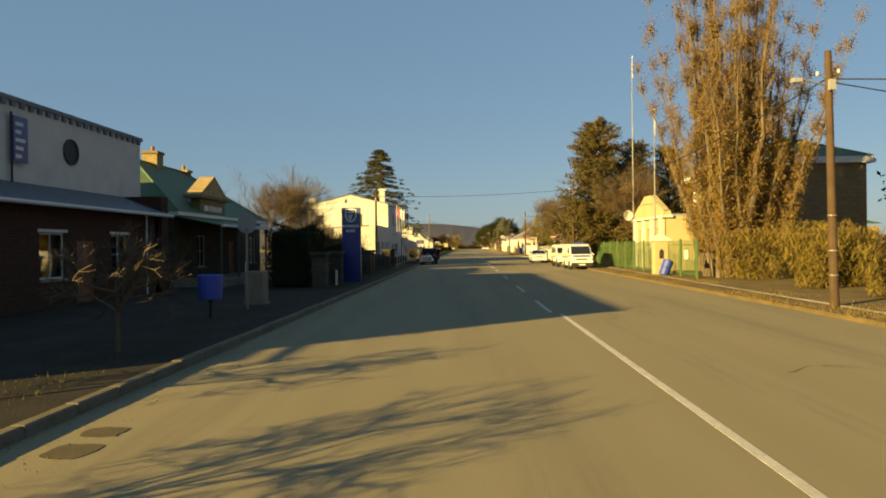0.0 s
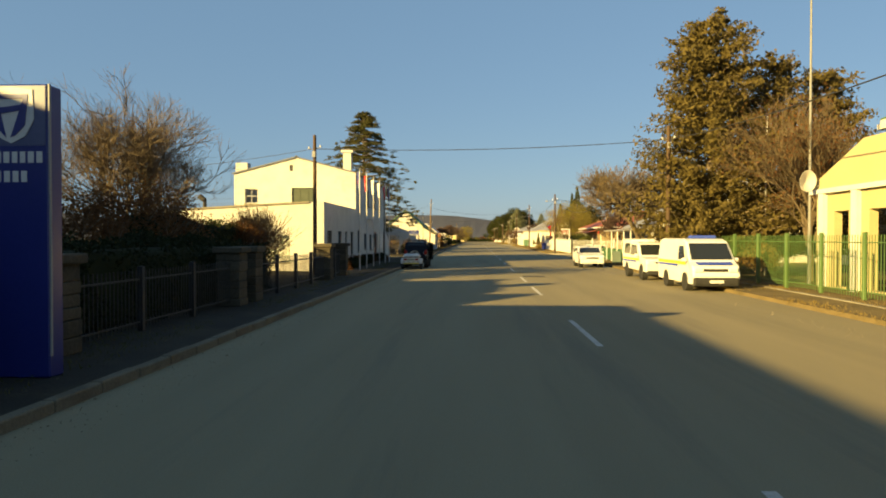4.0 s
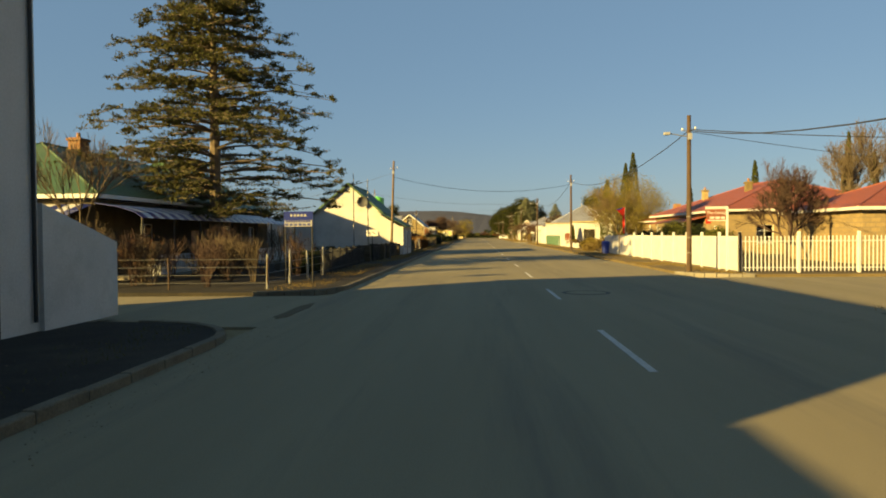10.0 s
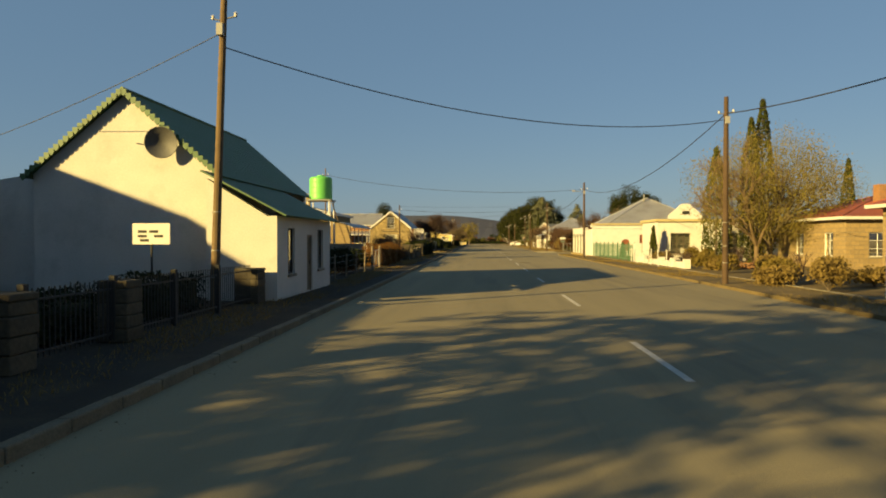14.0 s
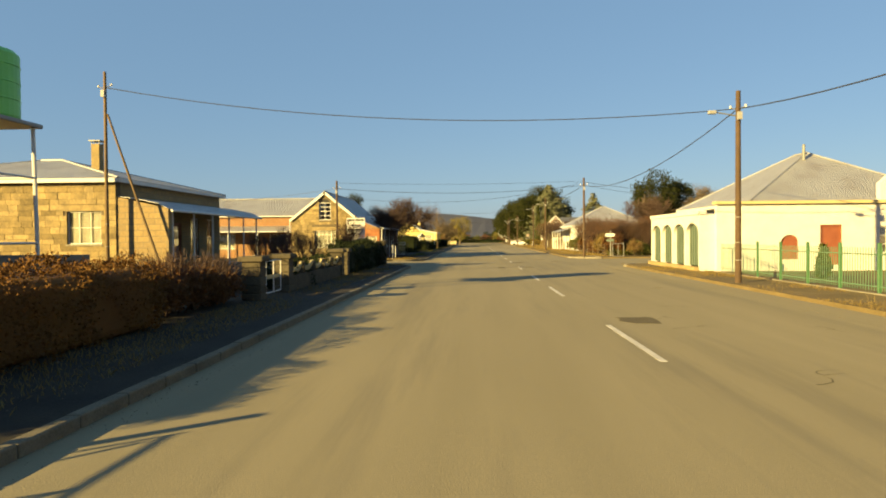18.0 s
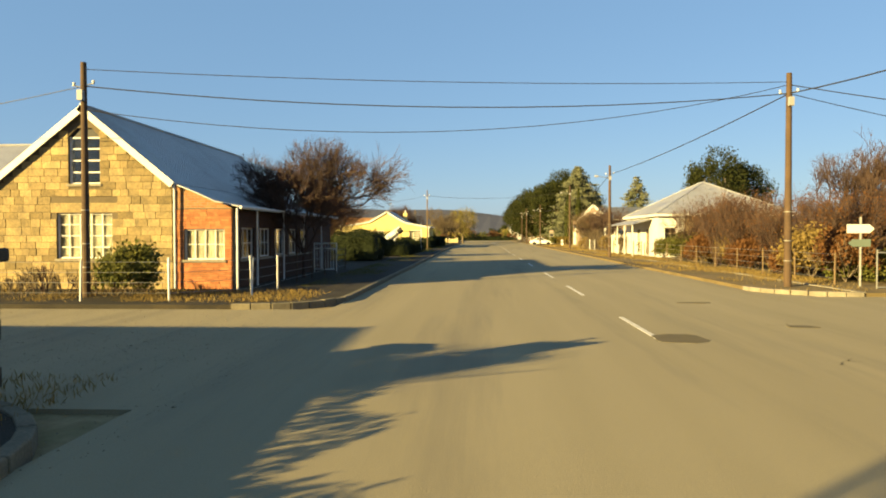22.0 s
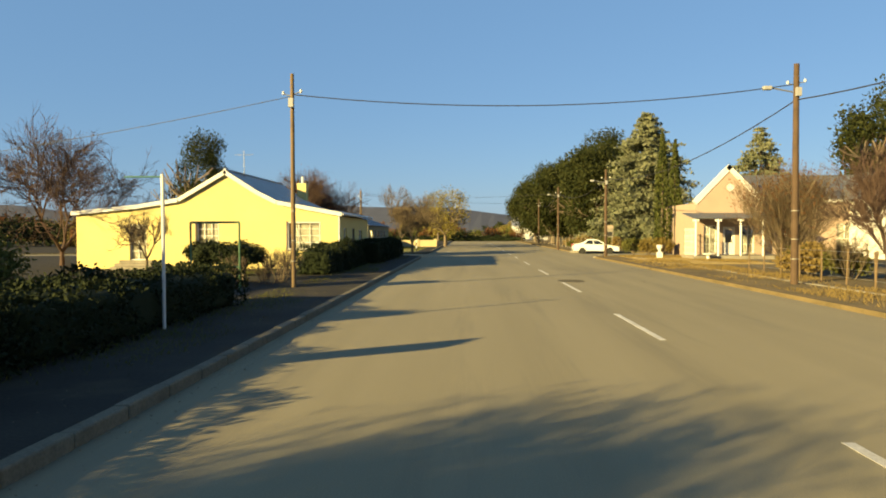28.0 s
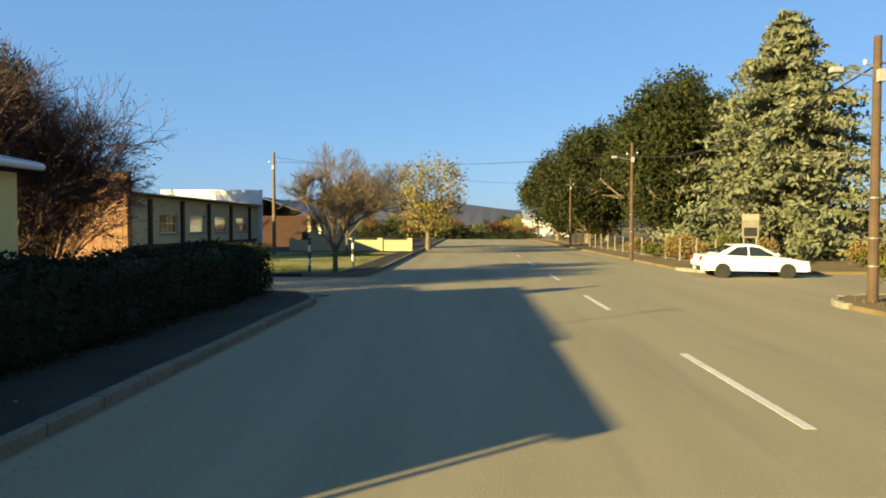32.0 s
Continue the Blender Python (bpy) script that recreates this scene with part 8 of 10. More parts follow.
# ---- street furniture ----
def power_pole(x, y, h_, mat=None, lamp=None, lean=0.0, box_=True, r=0.13, label="creosoted timber power pole with insulators"):
    t = thing("power_pole", x, y, 0.1, label, "utility pole", "power poles")
    part("pole", rod((0, 0, -0.2), (lean, 0, h_), r, r * 0.7, n=12), mat or POLE, t)
    for z in (0.9, 1.6, 2.6):
        part("metal_band", rod((lean * z / h_, 0, z), (lean * z / h_, 0, z + 0.03), r + 0.007, n=12), GALV, t)
    if box_:
        part("fuse_box", boxes((lean * 0.85 - 0.08, lean * 0.85 + 0.08, -0.24, -0.1, h_ - 1.15, h_ - 0.85)), GREYP, t)
    for k, s in ((0, -1), (1, 1)):
        part("hook", rod((lean, 0, h_ - 0.75 + 0.06 * k), (lean + s * 0.3, 0, h_ - 0.68 + 0.06 * k), 0.018, n=6), GALV, t)
        part("insulator", lathe([(0.03, 0), (0.05, 0.03), (0.03, 0.06), (0.05, 0.09), (0.02, 0.12)], 10), WHITEP, t).matrix_local = pose(lean + s * 0.3, 0, h_ - 0.7 + 0.06 * k)
    if lamp:
        part("lamp_arm", rod((0, 0, h_ - 1.0), (lamp, -0.1, h_ - 0.85), 0.025, n=6), GALV, t)
        part("lamp_head", softbox(lamp - 0.3 if lamp < 0 else lamp, lamp if lamp < 0 else lamp + 0.3, -0.2, 0.0, h_ - 0.92, h_ - 0.78, 0.03, 2), GREYP, t)
    return t


RIGHT = [(12.2, 19.8, 7.3), (11.6, 62.6, 7.6), (11.7, 112.9, 7.35), (11.55, 151.6, 7.9), (11.65, 191.6, 7.6), (11.55, 228.6, 7.4), (11.1, 258.3, 7.2), (12.1, 288.9, 7.75), (11.0, 316.6, 6.6), (10.4, 339.5, 6.8), (11.6, 372, 7.0), (11.8, 408, 7.0)]
LEFT = [(-6.4, 62.2, 7.2), (-5.75, 139.6, 8.3), (-15.2, 193.9, 9.4), (-10.9, 224.15, 7.0), (-5.35, 287.4, 7.25)]
for k, (x, y, h_) in enumerate(RIGHT):
    power_pole(x, y, h_, lamp=-0.9 if k in (0, 2, 4, 6, 7, 8, 9) else None, lean=-0.12 if k == 0 else 0.0)
for k, (x, y, h_) in enumerate(LEFT):
    power_pole(x, y, h_, POLEPALE if k in (1, 2, 4) else POLE, lean=0.32 if k == 1 else 0.0, r=0.09 if k in (2, 4) else 0.12, label="weathered timber power pole beside the pavement")
strut = tagged(part("pole_strut", rod((-12.6, 194.0, 0.1), (-15.1, 193.9, 7.6), 0.06, 0.05, n=10), POLEPALE), "slanting timber strut propping a power pole", "utility pole")
power_pole(-12.0, 344.0, 6.8, POLEPALE, label="far timber pole beside the school")
# a bolt of cable from pole to pole
def cable(a, b, sag, r=0.018, label="black sagging overhead cable", name="overhead_cable"):
    bm = bmesh.new()
    a, b = Vector(a), Vector(b)
    side = (b - a).cross(Vector((0, 0, 1))).normalized()
    rings = []
    for k in range(19):
        f = k / 18
        p = a.lerp(b, f) - Vector((0, 0, 4 * sag * f * (1 - f)))
        rings.append([bm.verts.new(p + side * (r * math.cos(i * 1.2566)) + Vector((0, 0, r * math.sin(i * 1.2566)))) for i in range(5)])
    for lo, hi in zip(rings, rings[1:]):
        for i in range(5):
            bm.faces.new((lo[i], lo[(i + 1) % 5], hi[(i + 1) % 5], hi[i]))
    return tagged(part(name, bm, BLACK), label, "cable", "street cables")


SAGS = (0.9, 2.5, 1.2, 1.4, 1.1, 0.2, 0.95, 0.9, 0.9, 0.9, 0.9)
HOOKS = [h_ - (1.15 if k == 7 else 0.6) for k, (x, y, h_) in enumerate(RIGHT)]
for (xa, ya, _), (xb, yb, _), za, zb, sag in zip(RIGHT, RIGHT[1:], HOOKS, HOOKS[1:], SAGS):
    cable((xa, ya, za), (xb, yb, zb), sag, 0.022)
for (l, r_) in ((0, 1), (1, 3), (2, 4), (3, 5), (4, 7)):
    (xa, ya, ha), (xb, yb, hb) = LEFT[l], RIGHT[r_]
    cable((xa + (0.27 if l == 1 else 0.0), ya, ha - (1.3 if l == 1 else 0.6)), (xb, yb, hb - (0.85 if l == 1 else 0.6)), 1.0 if l == 1 else 0.9 if l == 2 else 0.55 if l else 0.25)
cable((-10.9, 224.15, 6.9), (11.55, 228.6, 7.2), 0.2, 0.012)
cable((-10.9, 224.15, 5.7), (11.55, 228.6, 7.1), 1.1, 0.012)
cable((11.55, 228.6, 7.1), (48, 232, 5.2), 0.9, 0.018)
cable((-10.9, 224.15, 6.4), (-40, 231, 6.0), 0.8, 0.012)
cable((-6.4, 62.2, 6.6), (-30, 64, 5.4), 0.6, 0.012)
cable((-5.43, 139.6, 7.4), (-28, 150, 4.2), 0.7, 0.012)
cable((-5.35, 287.4, 6.6), (-35, 291, 3.5), 0.5, 0.012)
cable((11.55, 228.6, 6.8), (45, 240, 5.5), 1.0, 0.014)
cable((11.7, 112.9, 6.8), (45, 106, 6.2), 0.8, 0.02)
cable((11.7, 112.9, 6.7), (50, 122, 5.2), 0.9, 0.014)
cable((12.2, 19.8, 6.6), (45, 14, 7.0), 0.7, 0.02)
cable((12.2, 19.8, 6.5), (45, 26, 5.0), 0.7, 0.02)
for k, z in enumerate((6.2, 5.7, 5.5)):
    cable((-7.25, 93.35, z), (-45, 104, z + 0.2), 0.15, 0.012)
cable((-12.0, 344, 6.3), (10.4, 339.5, 6.2), 0.4, 0.014)
cable((-12.0, 344, 6.6), (11.6, 372, 6.5), 0.5, 0.012)


slat_meshes = {}


def bars(parent, a, b, h_, gap, w, mat, base=0.08, rails=(0.25, 0.85), spike=True):
    """One fence panel of upright slats from a to b (x, y), each slat an object on a shared mesh."""
    ax, ay = a
    bx_, by = b
    L = math.hypot(bx_ - ax, by - ay)
    ux, uy = (bx_ - ax) / L, (by - ay) / L
    key = (h_, w, mat.name, base, spike)
    if key not in slat_meshes:
        bm = boxes((-w / 2, w / 2, -0.008, 0.008, base, h_))
        if spike:
            top = [f for f in bm.faces if f.normal.z > 0.5 or all(v.co.z > h_ - 0.001 for v in f.verts)][0]
            bmesh.ops.poke(bm, faces=[top], offset=w * 0.9)
            bmesh.ops.recalc_face_normals(bm, faces=bm.faces[:])
        slat_meshes[key] = mesh_of("slat", bm, mat)
    n = max(2, int(L / gap))
    turn = math.degrees(math.atan2(uy, ux))
    for k in range(n):
        s = (k + 0.5) * L / n
        o = new("slat", slat_meshes[key])
        o.parent = parent
        o.matrix_local = pose(ax + ux * s, ay + uy * s, 0, 0, 0, turn)
    for f in rails:
        part("rail", rod((ax, ay, h_ * f), (bx_, by, h_ * f), 0.02, n=5), mat, parent)


def bar_fence(name, path, h_, gap, w, mat, label, post=None, post_w=0.06, panel=2.4, rails=(0.15, 0.85), z0=0.12, spike=True, post_h=None):
    t = thing(name, path[0][0], path[0][1], z0, label, "fence")
    ox, oy = path[0]
    for (xa, ya), (xb, yb) in zip(path, path[1:]):
        L = math.hypot(xb - xa, yb - ya)
        n = max(1, round(L / panel))
        for k in range(n):
            a = (xa + (xb - xa) * k / n - ox, ya + (yb - ya) * k / n - oy)
            b = (xa + (xb - xa) * (k + 1) / n - ox, ya + (yb - ya) * (k + 1) / n - oy)
            bars(t, a, b, h_, gap, w, mat, rails=rails, spike=spike)
            part("post", softbox(a[0] - post_w, a[0] + post_w, a[1] - post_w, a[1] + post_w, 0, post_h or h_ + 0.08, 0.01, 1), post or mat, t)
    return t


def wire_fence(name, path, h_, label, mat=None, step=2.6, wires=4, z0=0.12, r=0.045):
    t = thing(name, path[0][0], path[0][1], z0, label, "fence")
    ox, oy = path[0]
    rng = random.Random(len(label) + int(ox * 10))
    for (xa, ya), (xb, yb) in zip(path, path[1:]):
        L = math.hypot(xb - xa, yb - ya)
        n = max(1, round(L / step))
        for k in range(n + 1):
            x, y = xa + (xb - xa) * k / n - ox, ya + (yb - ya) * k / n - oy
            part("post", rod((x, y, -0.05), (x + rng.uniform(-0.04, 0.04), y + rng.uniform(-0.04, 0.04), h_ * rng.uniform(0.95, 1.1)), r, n=7), mat or WOOD, t)
        for j in range(wires):
            z = h_ * (0.2 + 0.75 * j / max(1, wires - 1))
            part("wire", rod((xa - ox, ya - oy, z), (xb - ox, yb - oy, z), 0.006, n=4), GALV, t)
    return t


def stone_pillar(x, y, h_, w=0.62, mat=None, label="shade-coloured stone gate pillar with flat cap", cap=True, group="stone pillars"):
    t = thing("stone_pillar", x, y, 0.12, label, "pillar", group)
    rng = random.Random(int(x * 31 + y * 17))
    z = 0.0
    while z < h_ - 0.2:
        c = rng.uniform(0.2, 0.3)
        d = rng.uniform(-0.015, 0.02)
        part("stone_block", softbox(-w / 2 - d, w / 2 + d, -w / 2 - d, w / 2 + d, z, min(z + c - 0.008, h_ - 0.17), 0.025, 2), mat or STONE, t)
        z += c
    if cap:
        part("cap_stone", softbox(-w / 2 - 0.09, w / 2 + 0.09, -w / 2 - 0.09, w / 2 + 0.09, h_ - 0.17, h_, 0.035, 2), mat or STONE, t)
    return t


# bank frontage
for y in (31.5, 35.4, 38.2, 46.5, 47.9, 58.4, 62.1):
    stone_pillar(-5.05, y, 1.65, 0.66, STONESHADE)
bar_fence("bank_fence", [(-5.0, 38.6), (-5.0, 46.2)], 1.25, 0.14, 0.02, BLACK, "black iron railing between stone pillars")
bar_fence("bank_fence", [(-5.0, 48.3), (-5.0, 58.0)], 1.25, 0.14, 0.02, BLACK, "black iron railing between stone pillars")
bar_fence("bank_gate", [(-5.0, 58.8), (-5.0, 61.7)], 1.3, 0.12, 0.02, BLACK, "black iron double gate between stone pillars", panel=1.45)
bar_fence("bank_fence", [(-5.0, 31.9), (-5.0, 35.0)], 1.25, 0.14, 0.02, BLACK, "black iron railing beside the sign pylon")
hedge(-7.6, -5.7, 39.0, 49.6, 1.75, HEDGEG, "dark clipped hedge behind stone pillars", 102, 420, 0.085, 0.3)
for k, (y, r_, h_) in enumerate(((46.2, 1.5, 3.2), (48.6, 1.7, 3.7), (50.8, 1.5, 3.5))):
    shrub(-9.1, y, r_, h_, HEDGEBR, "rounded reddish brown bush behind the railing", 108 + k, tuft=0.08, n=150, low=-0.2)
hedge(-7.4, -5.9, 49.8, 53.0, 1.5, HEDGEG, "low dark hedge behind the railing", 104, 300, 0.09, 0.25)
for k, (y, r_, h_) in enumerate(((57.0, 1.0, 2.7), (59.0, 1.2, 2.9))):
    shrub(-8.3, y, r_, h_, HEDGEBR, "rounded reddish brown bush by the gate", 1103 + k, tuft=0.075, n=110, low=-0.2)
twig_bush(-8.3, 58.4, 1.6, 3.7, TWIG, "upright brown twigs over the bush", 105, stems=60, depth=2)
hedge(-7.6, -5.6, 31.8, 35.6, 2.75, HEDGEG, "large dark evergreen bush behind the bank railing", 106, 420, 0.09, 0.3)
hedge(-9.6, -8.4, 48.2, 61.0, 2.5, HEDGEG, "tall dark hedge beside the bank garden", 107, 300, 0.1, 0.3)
py = thing("sign_pylon", -4.42, 36.6, 0.12, "tall navy bank sign pylon with white shield emblem", "sign")
part("panel", softbox(-0.5, 0.5, -0.16, 0.16, 0, 3.98, 0.02, 1), NAVY, py)
part("edge_strip", boxes((0.5, 0.52, -0.15, -0.11, 0.3, 3.98)), GREYP, py)
part("head_panel", boxes((-0.47, 0.47, -0.166, -0.16, 3.15, 3.95)), surface("slate_blue_panel", (0.05, 0.065, 0.14), (0.06, 0.075, 0.16), 0.4, fine=20, coarse=1, bump=0.02), py)
part("shield", prism([(-0.3, 3.9), (-0.32, 3.5), (-0.2, 3.28), (0, 3.18), (0.2, 3.28), (0.32, 3.5), (0.3, 3.9), (0, 3.94)], 'y', -0.18, -0.166), WHITEP, py)
for pts in ([(-0.24, 3.84), (0.24, 3.84), (0.24, 3.78), (-0.24, 3.78)], [(-0.24, 3.78), (-0.18, 3.78), (-0.06, 3.26), (-0.16, 3.36)], [(0.18, 3.78), (0.24, 3.78), (0.2, 3.42), (0.06, 3.28), (0.0, 3.26)], [(-0.16, 3.66), (0.16, 3.7), (0.14, 3.62), (-0.14, 3.58)]):
    part("shield_mark", prism(pts, 'y', -0.19, -0.18), NAVY, py)
for z, ws in ((2.92, (0.12, 0.08, 0.09, 0.1, 0.09, 0.09, 0.1, 0.1)), (2.66, (0.12, 0.1, 0.1, 0.1))):
    u = -sum(ws) / 2 - 0.01 * len(ws)
    for w in ws:
        part("letter_bar", boxes((u, u + w * 0.8, -0.168, -0.16, z, z + 0.15)), WHITEP, py)
        u += w + 0.02
# bins and round sign at the start
bn = thing("litter_bin", -5.2, 18.2, 0.12, "blue plastic litter bin on a post", "bin")
part("post", rod((0, 0, -0.05), (0, 0, 1.1), 0.05), BLACK, bn)
part("drum", lathe([(0.24, 0.5), (0.3, 0.52), (0.33, 1.15), (0.31, 1.17), (0.28, 1.1), (0.22, 0.56)], 20), BLUE, bn)
bx2 = thing("waste_box", -5.3, 22.6, 0.12, "brown metal waste box beside the sign", "bin")
part("box", softbox(-0.32, 0.32, -0.3, 0.3, 0.08, 1.1, 0.03, 2), WOOD, bx2)
part("base", boxes((-0.36, 0.36, -0.34, 0.34, 0, 0.08)), CONC, bx2)
part("handle", boxes((-0.36, -0.32, -0.05, 0.05, 1.1, 1.4)), WHITEP, bx2)
rs = thing("round_sign", -5.0, 20.7, 0.12, "blank grey round traffic sign seen from behind", "sign")
part("post", rod((0, 0, -0.1), (0, 0, 2.5), 0.035), GALV, rs)
disc = part("disc", lathe([(0.3, -0.01), (0.305, 0), (0.3, 0.01)], 28), GREYP, rs)
disc.matrix_local = pose(0, 0.05, 2.62, 90, 0, 0)
for x, y in ((-4.7, 33.6),):
    ms = thing("marker_stone", x, y, 0.12, "short whitewashed marker post", "post")
    part("post", softbox(-0.06, 0.06, -0.06, 0.06, -0.05, 0.75, 0.02, 1), WHITEP, ms)
# flagpoles before the two-storey house
FLAGS = [(68.2, NAVY, REDP), (70.8, REDP, WHITEP), (73.7, WHITEP, WHITEP), (76.6, WHITEP, NAVY), (79.7, REDP, WHITEP), (82.2, NAVY, REDP)]
for y, m1, m2 in FLAGS:
    t = thing("flagpole", -5.1, y, 0.12, "white flagpole with limp hanging flag", "flagpole", "flagpoles before the house")
    part("pole", rod((0, 0, -0.1), (0, 0, 6.0), 0.035, 0.022, n=8), WHITEP, t)
    part("finial", lathe([(0.01, 6.0), (0.05, 6.03), (0.05, 6.07), (0.01, 6.12)], 10), GALV, t)
    bm = bmesh.new()
    fold = [(0.02, 0.0), (-0.1, 0.06), (-0.05, 0.12), (-0.18, 0.1), (-0.12, 0.03)]
    for k in range(2):
        zt, zb = 5.85 - 0.5 * k, 5.35 - 0.5 * k
        ring = [(u * (1 - 0.2 * k), v) for u, v in fold]
        hi = [bm.verts.new((u, v, zt)) for u, v in ring]
        lo_ = [bm.verts.new((u * 0.85, v * 0.9, zb)) for u, v in ring]
        for i in range(len(ring)):
            j = (i + 1) % len(ring)
            bm.faces.new((hi[i], lo_[i], lo_[j], hi[j]))
    part("flag", bm, m1, t)
    part("flag_stripe", boxes((-0.16, 0.0, 0.09, 0.13, 5.2, 5.5)), m2, t)
for k in range(20):
    rng = random.Random(900 + k)
    x, y = rng.uniform(-6.7, -5.9), 67.5 + k * 0.95
    shrub(x, y, rng.uniform(0.3, 0.5), rng.uniform(0.35, 0.6), HEDGEG if k % 3 else HEDGEBR, "low dark shrub at the wall's foot", 910 + k, tuft=0.1, n=26)
# two tall masts of the villa beyond, left
for x, y, h_ in ((-6.4, 125.1, 5.9), (-5.9, 127.9, 5.75)):
    t = thing("flagpole", x, y, 0.12, "bare grey flagpole on a pipe base", "flagpole", "villa flagpoles")
    part("pole", rod((0, 0, -0.1), (0, 0, h_), 0.05, 0.025), GALV, t)
    part("sleeve", rod((0, 0, 1.5), (0, 0, 1.6), 0.07), GALV, t)
for x, y in ((-6.45, 126.6), (-6.0, 127.6), (-5.5, 131.4), (-5.5, 134.5)):
    stone_pillar(x, y, 1.3, 0.6, STONESHADE, cap=False, label="rough shade-coloured sandstone gate pillar")
bar_fence("garden_fence", [(-5.6, 112.0), (-5.9, 126.2)], 1.15, 0.13, 0.02, BLACK, "black steel garden fence with spiked bars")
bar_fence("garden_fence", [(-5.6, 128.2), (-5.5, 131.1)], 1.15, 0.13, 0.02, BLACK, "black steel garden gate between stone pillars", panel=1.4)
bar_fence("garden_fence", [(-5.5, 131.8), (-5.45, 141.6)], 1.15, 0.13, 0.02, BLACK, "black steel fence with small finials")
stone_pillar(-5.6, 142.0, 1.2, 0.7, STONESHADE, "shade-coloured stone pillar at the cottage corner", cap=False)
wire_fence("wire_fence", [(-5.6, 103.6), (-5.5, 111.8)], 1.25, "sagging wire fence on grey posts", GALV)
wire_fence("wire_fence", [(-30, 103.4), (-5.6, 103.6)], 1.1, "wire fence along the side street", POLE, 3.4, r=0.03)
for k in range(22):
    rng = random.Random(300 + k)
    twig_bush(rng.uniform(-12.5, -6.3), rng.uniform(104.2, 117), rng.uniform(0.5, 0.9), rng.uniform(1.2, 2.6), TWIG if k % 2 else TWIGRED, "tangled bare garden shrub", 320 + k, stems=9, depth=3)
for k in range(7):
    rng = random.Random(350 + k)
    hedge(-7.6, -6.2, 113 + 4.0 * k, 116.2 + 4.0 * k, rng.uniform(0.7, 1.0), HEDGEG, "low dark hedge behind the black fence", 360 + k, 260, 0.1, 0.2)
sb = thing("sign_board", -5.3, 106.8, 0.12, "blue and white notice sign on two posts", "sign")
for s in (-0.66, 0.66):
    part("post", rod((s, 0, -0.1), (s, 0, 2.95), 0.035), BLACK, sb)
part("board", boxes((-0.72, 0.72, -0.06, -0.03, 2.32, 2.95)), NAVY, sb)
part("lower_board", boxes((-0.68, 0.68, -0.075, -0.06, 2.33, 2.6)), GREYP, sb)
for k in range(10):
    part("letter_bar", boxes((-0.62 + k * 0.125, -0.53 + k * 0.125, -0.08, -0.075, 2.5, 2.62)), NAVY, sb)
for k in range(6):
    part("letter_bar", boxes((-0.65 + k * 0.22, -0.5 + k * 0.22, -0.08, -0.075, 2.37, 2.45)), NAVY, sb)
for k in range(5):
    part("letter_bar", boxes((-0.4 + k * 0.17, -0.29 + k * 0.17, -0.065, -0.06, 2.74, 2.84)), GREYP, sb)
sb.scale = (0.8, 1, 0.95)
nb = thing("name_board", -7.4, 139.6, 0.12, "cream name board on a post behind the fence", "sign")
part("post", rod((0, 0, -0.1), (0, 0, 1.9), 0.03), BLACK, nb)
part("board", boxes((-0.5, 0.5, -0.03, 0, 1.75, 2.3)), WHITEP, nb)
for k, (u, z) in enumerate(((-0.36, 2.05), (-0.05, 2.05), (-0.36, 1.93), (0.08, 1.93), (-0.3, 1.82))):
    part("letter_bar", boxes((u, u + 0.24, -0.035, -0.03, z, z + 0.07)), BLACK, nb)
# frontage between the cottage and the stone houses
wire_fence("wire_fence", [(-5.6, 151.0), (-5.6, 164.8)], 1.1, "old wire fence on timber posts", WOOD)
for k in range(14):
    rng = random.Random(400 + k)
    shrub(rng.uniform(-8.5, -6.0), 151.5 + k * 0.95, rng.uniform(0.6, 1.0), rng.uniform(0.8, 1.4), HEDGEG if k % 3 else HEDGEBR, "dark low shrub behind the wire fence", 410 + k, tuft=0.12)
g1 = thing("farm_gate", -5.6, 165.1, 0.12, "rusty pipe garden gate with crossed braces", "gate")
for a, b in (((0, 0, 0.15), (0, 2.7, 0.15)), ((0, 0, 1.15), (0, 2.7, 1.2)), ((0, 0, 0.1), (0, 0, 1.25)), ((0, 2.7, 0.1), (0, 2.7, 1.25)), ((0, 0.1, 1.1), (0, 0.7, 0.2)), ((0, 0.7, 0.2), (0, 1.3, 1.15)), ((0, 1.3, 1.15), (0, 1.9, 0.2)), ((0, 1.9, 0.2), (0, 2.6, 1.15))):
    part("gate_bar", rod(a, b, 0.025), GALV, g1)
for y in (-0.2, 2.95):
    part("gate_post", rod((0, y, -0.1), (0, y, 1.45), 0.08), WOOD, g1)
hedge(-6.8, -5.5, 168.5, 178.5, 1.35, HEDGEGOLD, "golden brown hedge beside the gate", 420, 900, 0.055, 0.3)
for k in range(6):
    rng = random.Random(421 + k)
    shrub(-6.3 + rng.uniform(-0.25, 0.25), 179.2 + k * 0.9, rng.uniform(0.6, 0.8), rng.uniform(0.8, 1.2), HEDGEBR, "ragged reddish brown bush beside the gate pillar", 421 + k, tuft=0.08, n=110)
    twig_bush(-6.4, 179.4 + k * 0.9, 0.8, rng.uniform(1.3, 1.9), TWIGRED, "spiky brown twigs beside the gate pillar", 1421 + k, stems=22, depth=2)
for y in (184.8, 188.0, 197.7, 199.2):
    stone_pillar(-5.6, y, 1.35, 0.6, STONESHADE, label="shade-coloured sandstone pillar with pyramid cap")
wg = thing("garden_gate", -5.6, 185.2, 0.12, "white tubular garden gate with mesh", "gate")
